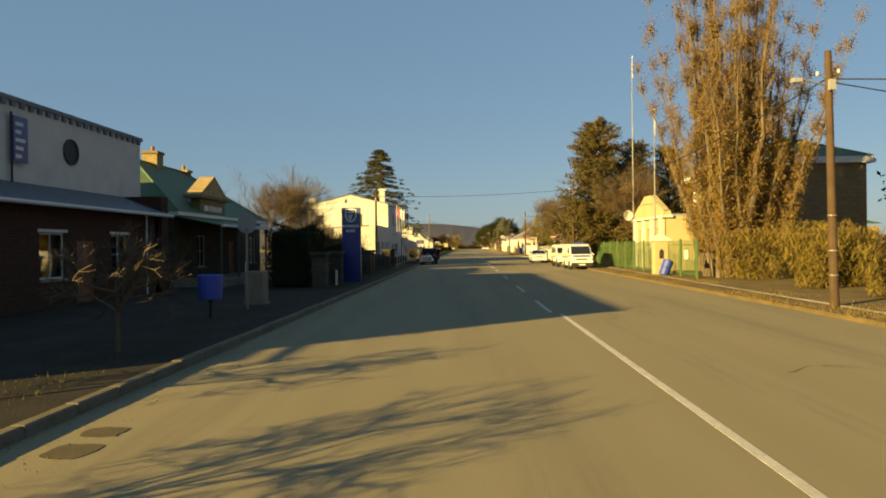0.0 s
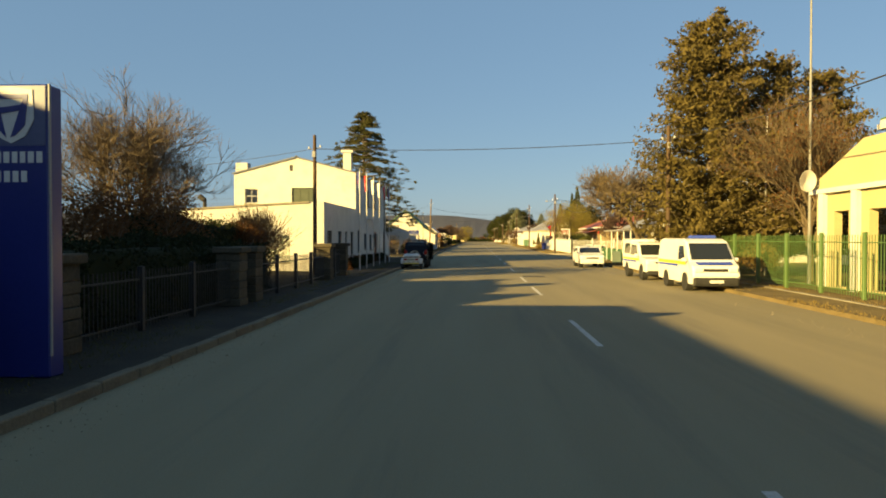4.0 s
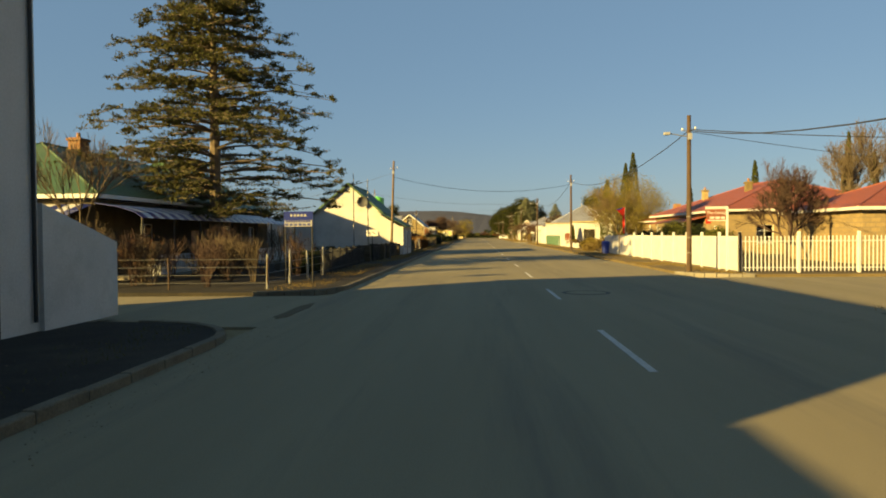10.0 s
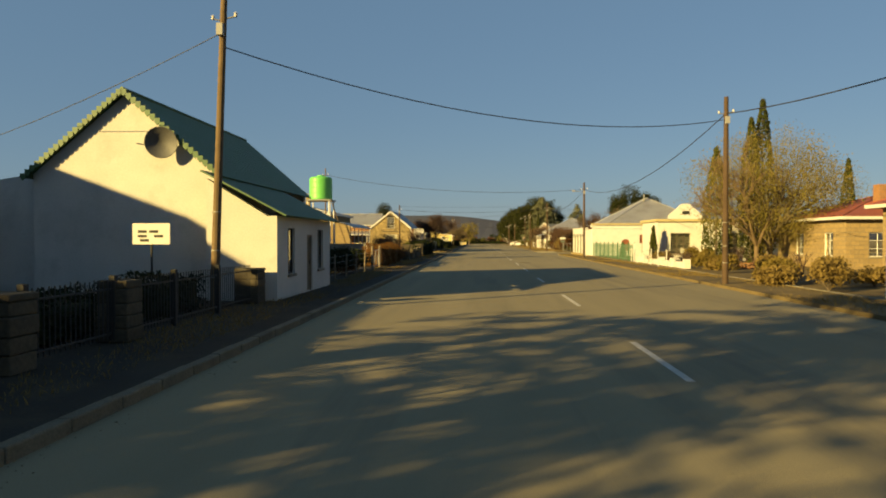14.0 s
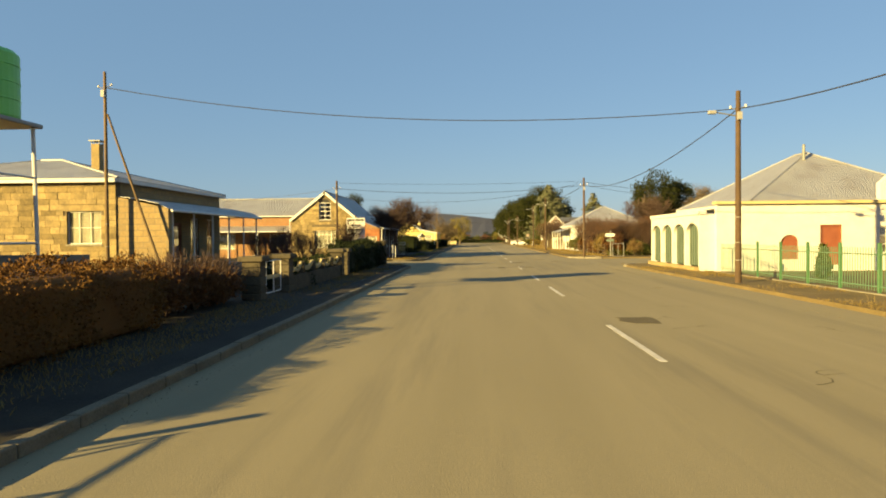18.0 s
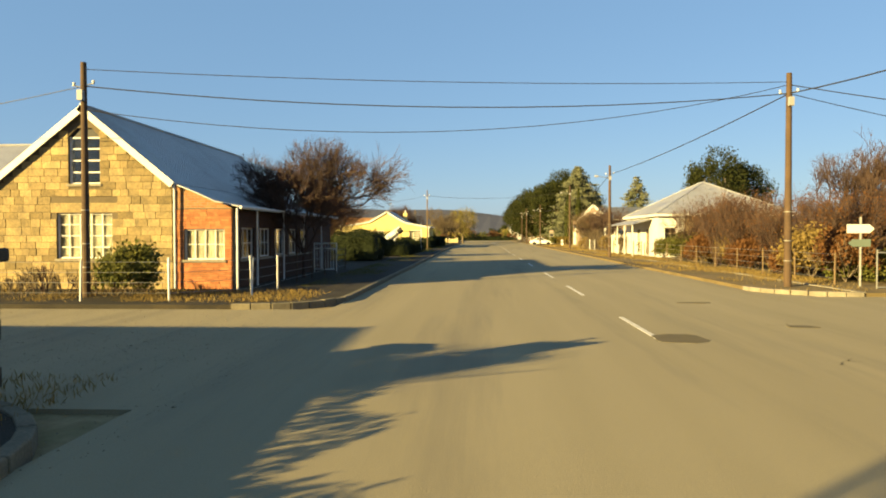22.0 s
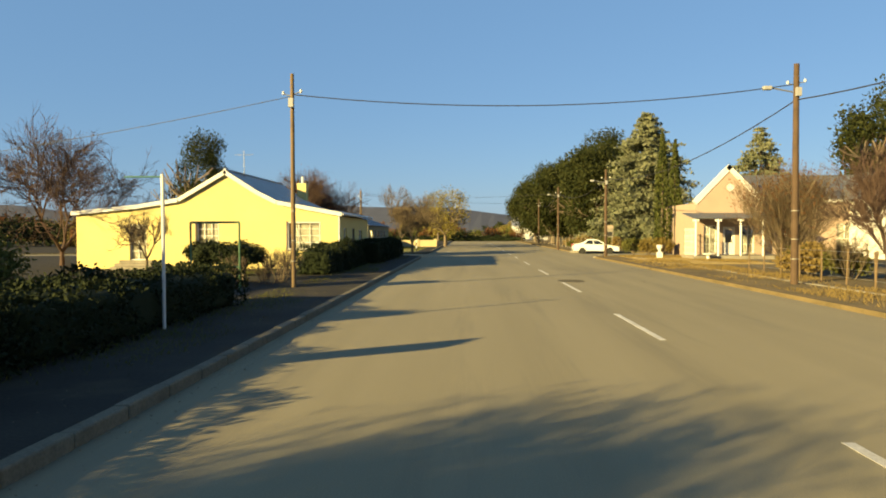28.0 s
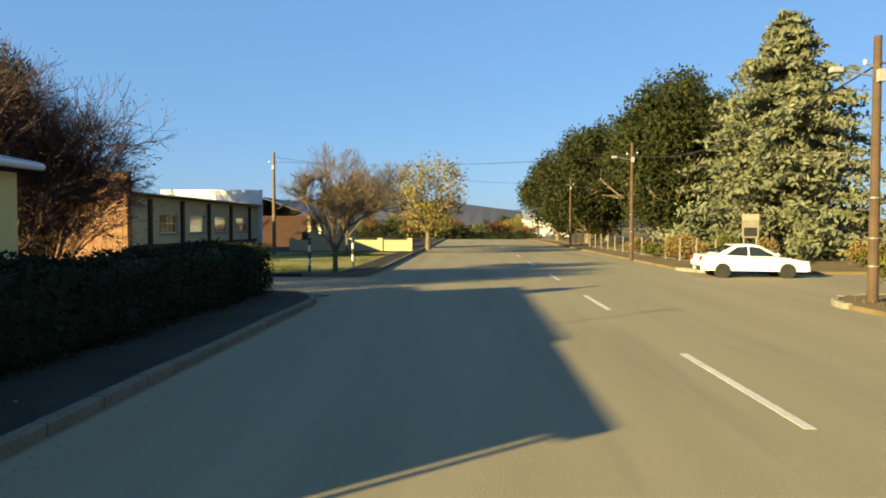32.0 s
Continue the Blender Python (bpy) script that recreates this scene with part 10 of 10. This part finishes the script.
part("arrow", prism([(-0.6, 1.85), (0.35, 1.85), (0.55, 2.0), (0.35, 2.15), (-0.6, 2.15)], 'y', -0.05, -0.03), WHITEP, dsn)
part("arrow", prism([(-0.55, 1.5), (-0.35, 1.38), (0.4, 1.38), (0.4, 1.64), (-0.35, 1.64)], 'y', -0.05, -0.03), GREENPALE, dsn)
wire_fence("wire_fence", [(13.6, 229.5), (13.5, 257.0)], 1.15, "wire garden fence on rough posts", POLEPALE, 3.2, r=0.035)
wgp = thing("wire_gate", 14.0, 227.6, 0.12, "small wire mesh garden gate", "gate")
for a, b in (((0, 0, 0.05), (1.0, 0, 0.05)), ((0, 0, 1.2), (1.0, 0, 1.2)), ((0, 0, 0), (0, 0, 1.3)), ((1, 0, 0), (1, 0, 1.3)), ((0.5, 0, 0.05), (0.5, 0, 1.2))):
    part("gate_bar", rod(a, b, 0.025), GALV, wgp)
for k in range(64):
    rng = random.Random(720 + k)
    x, y = rng.uniform(14.3, 19.0), rng.uniform(229.5, 257)
    m = (BUSHL, HEDGEBR, DRYGRASS, GOLDL2)[k % 4]
    if k % 3 == 0:
        twig_bush(x, y, 1.2, rng.uniform(2.4, 4.0), TWIGRED, "tall reddish bare garden shrub", 730 + k, stems=24, depth=3, leaves=HEDGEBR, leaf_n=900)
    else:
        shrub(x, y, rng.uniform(0.6, 1.2), rng.uniform(0.9, 2.2), m, "ragged garden shrub behind the fence", 730 + k)
wire_fence("wire_fence", [(13.6, 258.5), (13.6, 269.5)], 1.2, "fence of rough timber posts and wire", WOOD)
gw = thing("white_wall_panel", 13.6, 270.6, 0.12, "white plastered wall panel beside the gate", "wall")
part("wall", boxes((-0.1, 1.9, -0.12, 0.12, 0, 1.75)), WHITEP, gw)
wire_fence("wire_fence", [(13.6, 271.5), (13.7, 280.4)], 1.2, "slim pole fence with wire", POLEPALE, 2.2, r=0.03)
wire_fence("wire_fence", [(13.72, 284.0), (13.8, 287), (14.2, 298)], 1.2, "slim pole fence with wire", POLEPALE, 1.9, r=0.03)
for k in range(18):
    rng = random.Random(760 + k)
    x, y = rng.uniform(14.2, 19), rng.uniform(260, 300)
    if k % 2:
        twig_bush(x, y, 0.9, rng.uniform(1.4, 2.8), TWIG if k % 4 == 1 else TWIGRED, "bare twiggy garden shrub", 770 + k, stems=18, depth=3)
    else:
        shrub(x, y, 0.8, rng.uniform(0.8, 1.6), BUSHL if k % 4 else DRYGRASS, "small garden shrub behind the pole fence", 770 + k)
gg = thing("mesh_gate", 13.72, 280.6, 0.12, "white tubular gate with wire mesh between white posts", "gate")
for a, b in (((0, 0.12, 0.12), (0, 3.08, 0.12)), ((0, 0.12, 1.0), (0, 3.08, 1.0)), ((0, 0.12, 0.12), (0, 0.12, 1.0)), ((0, 3.08, 0.12), (0, 3.08, 1.0)), ((0, 1.6, 0.12), (0, 1.6, 1.0))):
    part("gate_bar", rod(a, b, 0.018), GALV, gg)
for k in range(7):
    part("mesh_wire", rod((0, 0.12, 0.24 + k * 0.11), (0, 3.08, 0.24 + k * 0.11), 0.004, n=4), GALV, gg)
for y in (0, 3.2):
    part("gate_post", softbox(-0.05, 0.05, y - 0.05, y + 0.05, -0.1, 1.2, 0.012, 1), WHITEP, gg)
ur = thing("stone_urn", 14.2, 313.5, 0.12, "small white garden urn on a pedestal", "urn")
part("pedestal", softbox(-0.18, 0.18, -0.18, 0.18, 0, 0.4, 0.03, 2), WHITEP, ur)
part("urn", lathe([(0.12, 0.4), (0.08, 0.5), (0.2, 0.72), (0.22, 0.9), (0.17, 0.92), (0.1, 0.8)], 18), WHITEP, ur)
bt = thing("bird_bath", 16.6, 310.6, 0.12, "low white stone bird bath", "bird bath")
part("basin", lathe([(0.2, 0), (0.1, 0.1), (0.1, 0.25), (0.36, 0.34), (0.38, 0.4), (0.3, 0.38)], 20), WHITEP, bt)
verge = raised("dry_lawn", [(12.0, 304), (18.5, 304), (18.5, 318.0), (13.0, 318.0), (12.0, 316.5)], LIFT, surface("dry_lawn_grass", (0.32, 0.22, 0.07), (0.42, 0.3, 0.1), 0.95, fine=30, coarse=1.2, bump=0.7), "golden dry lawn before the pink house", "lawn")
for k, (x, y) in enumerate(((14.6, 318.0), (15.4, 317.4), (13.8, 319.6))):
    shrub(x, y, 0.8, 1.3, REEDL if k < 2 else BUSHL, "yellow-green shrub below the cypresses", 790 + k, n=60)
ws = thing("warning_board", 14.6, 333.0, 0.12, "pale faded board with a dark lower field", "sign")
for s in (-0.3, 0.3):
    part("post", rod((s, 0, -0.1), (s, 0, 2.5), 0.04), GALV, ws)
part("board", boxes((-0.4, 0.4, -0.04, 0, 1.35, 2.5)), CONC, ws)
part("red_band", boxes((-0.4, 0.4, -0.046, -0.04, 2.2, 2.5)), PINK, ws)
part("dark_field", boxes((-0.32, 0.32, -0.046, -0.04, 1.42, 1.85)), BLACK, ws)
for k in range(14):
    rng = random.Random(800 + k)
    shrub(rng.uniform(12.5, 20), rng.uniform(331, 350), rng.uniform(0.5, 1.0), rng.uniform(0.6, 1.5), DRYGRASS if k % 2 else BUSHL, "ragged dry shrub on the verge", 810 + k, n=40)
wire_fence("wire_fence", [(12.6, 332), (12.2, 372)], 1.2, "wire fence on rough posts", WOOD)

# far ends: tree belts and hills
for k in range(30):
    rng = random.Random(840 + k)
    s = -1 if k % 2 else 1
    x, y = 3.7 + s * rng.uniform(9.5, 26), rng.uniform(395, 640)
    round_tree("roadside_tree", x, y, rng.uniform(3.5, 7.5), rng.uniform(2.0, 3.6), "distant brownish roadside tree", (WILLOWL, BUSHL, GOLDL2)[k % 3], 850 + k, 26, 40, 1.0, 0.5)
for k in range(34):
    rng = random.Random(1250 + k)
    y = rng.uniform(345, 470)
    round_tree("veld_tree", -(0.3 + 0.4 * k / 34) * (y - 254), y, rng.uniform(3.0, 5.2), rng.uniform(2.6, 4.2), "distant dark scrubby tree on the veld", (HEDGEG, CASL, HEDGEG, HEDGEBR)[k % 4], 1250 + k, 26, 40, 1.0, 0.5, 0.1)
for k in range(36):
    rng = random.Random(1350 + k)
    s = -1 if k % 3 else 1
    round_tree("horizon_tree", 3.0 + s * rng.uniform(9, 90 if s < 0 else 40), rng.uniform(560, 720), rng.uniform(4.0, 7.0), rng.uniform(3.0, 5.0), "hazy dark tree near the horizon", (HEDGEG, BUSHL, HEDGEBR)[k % 3], 1350 + k, 22, 34, 1.2, 0.6, 0.1)
hedge(-34, 12.5, 411.5, 414.0, 1.0, HEDGEG, "low dark scrub across the street's end", 1399, 90, 0.22, 0.4, "scrub_line", -0.06)
for k in range(22):
    rng = random.Random(1400 + k)
    round_tree("veld_tree", -38 + k * 2.4 + rng.uniform(-1, 1), rng.uniform(418, 440), rng.uniform(1.8, 3.2), rng.uniform(1.6, 2.6), "hazy brown scrubby tree beyond the street's end", (HEDGEBR, HEDGEG, BUSHL)[k % 3], 1400 + k, 20, 34, 0.8, 0.4, 0.1)
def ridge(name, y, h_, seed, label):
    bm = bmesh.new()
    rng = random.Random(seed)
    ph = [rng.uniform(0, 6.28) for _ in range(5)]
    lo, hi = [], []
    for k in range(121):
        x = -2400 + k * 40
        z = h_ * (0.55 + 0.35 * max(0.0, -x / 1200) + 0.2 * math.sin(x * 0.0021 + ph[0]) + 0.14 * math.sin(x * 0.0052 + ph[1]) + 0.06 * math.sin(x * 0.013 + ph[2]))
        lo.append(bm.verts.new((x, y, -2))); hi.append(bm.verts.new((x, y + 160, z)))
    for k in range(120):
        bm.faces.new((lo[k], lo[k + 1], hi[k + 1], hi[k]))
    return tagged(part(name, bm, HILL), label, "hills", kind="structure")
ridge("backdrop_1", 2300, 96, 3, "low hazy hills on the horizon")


# ---- road markings, patches, kerb stones and loose cover ----
GAPS = [(20.1, 24.3), (28.9, 33.0), (40.3, 44.3), (51.7, 55.8), (59.0, 62.8), (69.4, 73.3), (80, 84), (90.0, 94.2), (100.8, 104.5), (111, 115), (120.8, 124.5), (131.9, 135.6), (142.8, 147), (154, 157.7), (164.7, 169),
        (175, 179.5), (187.1, 191.4), (195.5, 199.3), (206.2, 209.7), (217.0, 220.6), (226.3, 230.4), (235.1, 239.1), (246.3, 250.2), (256, 259.8), (266.7, 270.9), (277, 281), (287.1, 291.4), (296.3, 300.1), (306, 310), (315.7, 319.1), (324.8, 328)]
GAPS += [(334.5 + 10 * k, 338.3 + 10 * k) for k in range(7)]
part("stripe", boxes((4.34, 4.46, -40, 19.5, -0.02, 0.004)), PAINT, markings)
dash = mesh_of("dash", boxes((-0.06, 0.06, -0.5, 0.5, -0.02, 0.004)), PAINT)
for a, b in GAPS:
    o = new("dash", dash)
    o.parent = markings
    o.matrix_local = Matrix.Translation((4.17 if a < 285 else 4.3, (a + b) / 2, 0)) @ Matrix.Diagonal((1, b - a, 1, 1))

for x, y, w, d in ((4.74, 30.7, 0.14, 2.1), (5.18, 30.7, 0.14, 2.1), (4.96, 31.7, 0.3, 0.2), (4.96, 29.7, 0.3, 0.2), (5.68, 30.8, 0.14, 2.0), (6.0, 30.4, 0.4, 0.2)):
    part("worn_letter_bar", boxes((x - w / 2, x + w / 2, y - d / 2, y + d / 2, -0.02, 0.003)), PAINTWORN, markings)


def tar_patch(x, y, w, d, label, mat, seed, n=18, ragged=0.14, z=0.005):
    """A mended or worn spot in the road, with an uneven edge."""
    rng = random.Random(seed)
    bm = bmesh.new()
    top = []
    for k in range(n):
        an = k * 6.2832 / n
        c, s = math.cos(an), math.sin(an)
        q = 1 / max(abs(c), abs(s)) ** 0.6 * (1 + rng.uniform(-ragged, ragged))
        top.append(bm.verts.new((w / 2 * c * q, d / 2 * s * q, z)))
    low = [bm.verts.new((v.co.x, v.co.y, -0.03)) for v in top]
    bm.faces.new(top)
    for k in range(n):
        bm.faces.new((low[k], low[(k + 1) % n], top[(k + 1) % n], top[k]))
    ob = tagged(part("road_patch", bm, mat), label, "road patch", "road patches")
    ob.location = (x, y, 0)


TARWORN = surface("worn_patch", (0.07, 0.059, 0.037), (0.115, 0.096, 0.06), 0.95, fine=40, coarse=2.5, bump=0.5, amount=1.0)
for k, (x, y, w, d, deep) in enumerate(((4.9, 63.5, 1.15, 1.3, 1), (5.1, 180.4, 0.95, 1.3, 0), (4.6, 217.3, 0.95, 1.1, 1), (4.75, 292.1, 1.05, 1.5, 1), (-2.24, 6.6, 0.5, 0.5, 1), (-2.28, 7.3, 0.45, 0.4, 1),
                                        (6.9, 224.0, 0.9, 0.3, 0), (7.6, 219.0, 0.6, 0.35, 0), (3.0, 208.5, 0.5, 0.9, 0), (4.6, 208.8, 0.9, 0.5, 0), (-3.1, 98.0, 0.35, 3.4, 0), (8.2, 190.5, 0.3, 0.12, 0))):
    tar_patch(x, y, w, d, "dark mended patch in the worn tar" if deep else "shallow worn spot in the tar", TARDARK if k == 0 else TARWORN, 30 + k, ragged=0.1 if deep else 0.18, z=0.005 + 0.0004 * k)

def tar_crack(x, y, length, heading, seed, label="fine branching crack in the worn tar"):
    """A crack: a narrow dark sliver that wanders, with two short branches."""
    rng = random.Random(seed)
    bm = bmesh.new()
    def run(px, py_, an, steps, w):
        prev = None
        for k in range(steps + 1):
            d = w * (1 - 0.8 * k / steps)
            nx, ny = -math.sin(an), math.cos(an)
            pair = (bm.verts.new((px + nx * d, py_ + ny * d, 0.0035)), bm.verts.new((px - nx * d, py_ - ny * d, 0.0035)))
            if prev:
                bm.faces.new((prev[0], prev[1], pair[1], pair[0]))
            prev = pair
            px, py_ = px + math.cos(an) * length / 12, py_ + math.sin(an) * length / 12
            an += rng.uniform(-0.55, 0.55)
        return px, py_, an
    qx, qy, qa = run(0, 0, radians(heading), 6, 0.022)
    run(qx, qy, qa + 0.5, 6, 0.016)
    run(qx, qy, qa - 0.7, 4, 0.014)
    bmesh.ops.recalc_face_normals(bm, faces=bm.faces[:])
    ob = tagged(part("road_crack", bm, TARWORN), label, "crack", "road cracks")
    ob.location = (x, y, 0)


for k in range(34):
    rng = random.Random(70 + k)
    lo_, hi_ = ((172, 186), (203, 222), (5, 34), (286, 312))[k % 4]
    tar_crack(rng.uniform(4.8, 9.2), rng.uniform(lo_, hi_), rng.uniform(0.7, 1.8), rng.uniform(-40, 60), 75 + k)

ring = lathe([(0.66, 0.001), (0.68, 0.008), (0.76, 0.009), (0.8, 0.002)], 40)
ring_ob = tagged(part("manhole_ring", ring, TARDARK), "dark tar ring round a covered manhole", "manhole")
ring_ob.location = (5.3, 103.0, 0.0)
cover = part("cover", rod((0, 0, -0.02), (0, 0, 0.007), 0.65, n=36), TAR, ring_ob)

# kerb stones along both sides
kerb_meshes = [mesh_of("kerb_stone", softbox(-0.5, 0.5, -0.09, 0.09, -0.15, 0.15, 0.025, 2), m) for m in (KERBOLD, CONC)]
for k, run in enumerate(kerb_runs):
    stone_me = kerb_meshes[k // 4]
    holder = tagged(new(f"kerb_{k + 1}"), "weathered concrete kerb stones along the street", "kerb", kind="structure")
    rest = bmesh.new()
    rng = random.Random(60 + k)
    count = 0
    for (xa, ya), (xb, yb) in zip(run, run[1:]):
        L = math.hypot(xb - xa, yb - ya)
        if L < 0.05:
            continue
        n = max(1, round(L))
        for j in range(n):
            f = (j + 0.5) / n
            x, y = xa + (xb - xa) * f, ya + (yb - ya) * f
            if y < -6 or y > 420:
                continue
            m = Matrix.Translation((x, y, rng.uniform(-0.012, 0.008))) @ Matrix.Rotation(math.atan2(yb - ya, xb - xa) + rng.uniform(-0.006, 0.006), 4, 'Z') @ Matrix.Diagonal(((L / n - 0.012), 1, 1, 1))
            if y < 336 and count < 290:
                o = new("kerb_stone", stone_me)
                o.parent = holder
                o.matrix_local = m
                count += 1
            else:
                rest.from_mesh(stone_me)
                bmesh.ops.transform(rest, matrix=m, verts=rest.verts[-len(stone_me.vertices):])
    if rest.verts:
        ob = part("far_kerb", rest, (KERBOLD, CONC)[k // 4], holder)
        ob["kind"] = "stuff"
    else:
        rest.free()


# dry grass, leaves and gravel on the verges
def scatter(name, x0, x1, y0, y1, n, mat, label, seed, size, height, z=0.12, up=1.2, aspect=0.12, patch=0.35):
    g = np.random.default_rng(seed)
    m = int(n * 2.2)
    x, y = g.uniform(x0, x1, m), g.uniform(y0, y1, m)
    keep = (np.sin(x * 1.9 + seed) + np.sin(y * 0.83 + seed * 2) + np.sin(x * 0.7 + y * 0.31)) / 3 + g.normal(0, 0.25, m) > patch * 0.5 - 0.1
    x, y = x[keep][:n], y[keep][:n]
    p = np.stack([x, y, z + height * g.random(len(x)) ** 2], 1)
    ob = leaf_cloud(name, p, mat, None, size, seed, aspect, up)
    return tagged(ob, label, "grass", kind="stuff")


scatter("verge_grass", 11.1, 13.5, 0, 97, 15000, DRYGRASS, "sparse dry grass along the pavement", 201, 0.12, 0.05)
scatter("verge_grass", 11.1, 13.5, 110.5, 211, 18000, DRYGRASS, "sparse dry grass before the white fence", 202, 0.12, 0.05)
scatter("verge_grass", 10.6, 14.5, 226.5, 318, 26000, DRYGRASS, "dry golden grass along the verge", 203, 0.14, 0.07, patch=0.2)
scatter("verge_grass", -5.6, -3.8, 0, 94, 6000, BUSHL, "sparse low weeds on the shaded pavement", 204, 0.09, 0.03)
scatter("verge_grass", -5.6, -3.8, 103, 213, 16000, DRYGRASS, "sparse dry grass on the earth pavement", 205, 0.11, 0.04)
scatter("verge_grass", -18, -3.8, 222.6, 226.6, 9000, DRYGRASS, "dry grass in the corner bed", 206, 0.13, 0.06)
scatter("verge_grass", -5.6, -3.8, 226, 318, 13000, BUSHL, "sparse weeds on the earth pavement", 207, 0.1, 0.04)
scatter("lawn_grass", -13, -7.5, 286, 300, 12000, BUSHL, "short green garden grass", 208, 0.1, 0.03)
scatter("lawn_grass", 12.2, 18.4, 304.2, 317.8, 22000, DRYGRASS, "short dry golden lawn grass", 209, 0.09, 0.03, z=0.14)
scatter("lawn_grass", -14, -4.6, 327.2, 348, 20000, BUSHL, "short winter lawn grass", 210, 0.1, 0.03, z=0.14)


def gravel(x0, x1, y0, y1, n, seed, z, label):
    g = np.random.default_rng(seed)
    tet = np.array([[1, 0, 0], [-0.5, 0.8, 0], [-0.5, -0.8, 0], [0.1, 0, 0.7]])
    p = np.stack([g.uniform(x0, x1, n), g.uniform(y0, y1, n), np.full(n, z)], 1)
    s = g.uniform(0.005, 0.016, n) * np.where(g.random(n) < 0.05, 2.0, 1.0)
    an = g.uniform(0, 6.283, n)
    rot = np.stack([np.stack([np.cos(an), -np.sin(an)], 1), np.stack([np.sin(an), np.cos(an)], 1)], 1)
    v = np.repeat(tet[None], n, 0) * s[:, None, None]
    v[:, :, :2] = np.einsum('nij,nkj->nki', rot, v[:, :, :2])
    v = (v + p[:, None]).reshape(-1, 3)
    faces = [(4 * k + a, 4 * k + b, 4 * k + c) for k in range(n) for a, b, c in ((0, 1, 3), (1, 2, 3), (2, 0, 3))]
    me = bpy.data.meshes.new("gravel")
    me.from_pydata(v.tolist(), [], faces)
    me.materials.append(LITTER)
    tagged(part("gravel", me, LITTER), label, "gravel", kind="stuff")


gravel(-3.4, -2.2, -2, 95, 4500, 301, 0.0, "loose grit along the gutter")
gravel(-3.4, -2.6, 103, 340, 6000, 302, 0.0, "loose grit along the gutter")
gravel(9.5, 10.2, 0, 340, 7000, 303, 0.0, "loose grit along the gutter")
gravel(-6.0, -3.7, 0, 320, 7000, 304, 0.12, "small stones on the earth pavement")
gravel(11.1, 13.4, 0, 320, 7000, 305, 0.12, "small stones on the sandy verge")
gravel(-14, -3.6, 213.6, 222, 2500, 306, 0.0, "loose sand and stones at the corner")
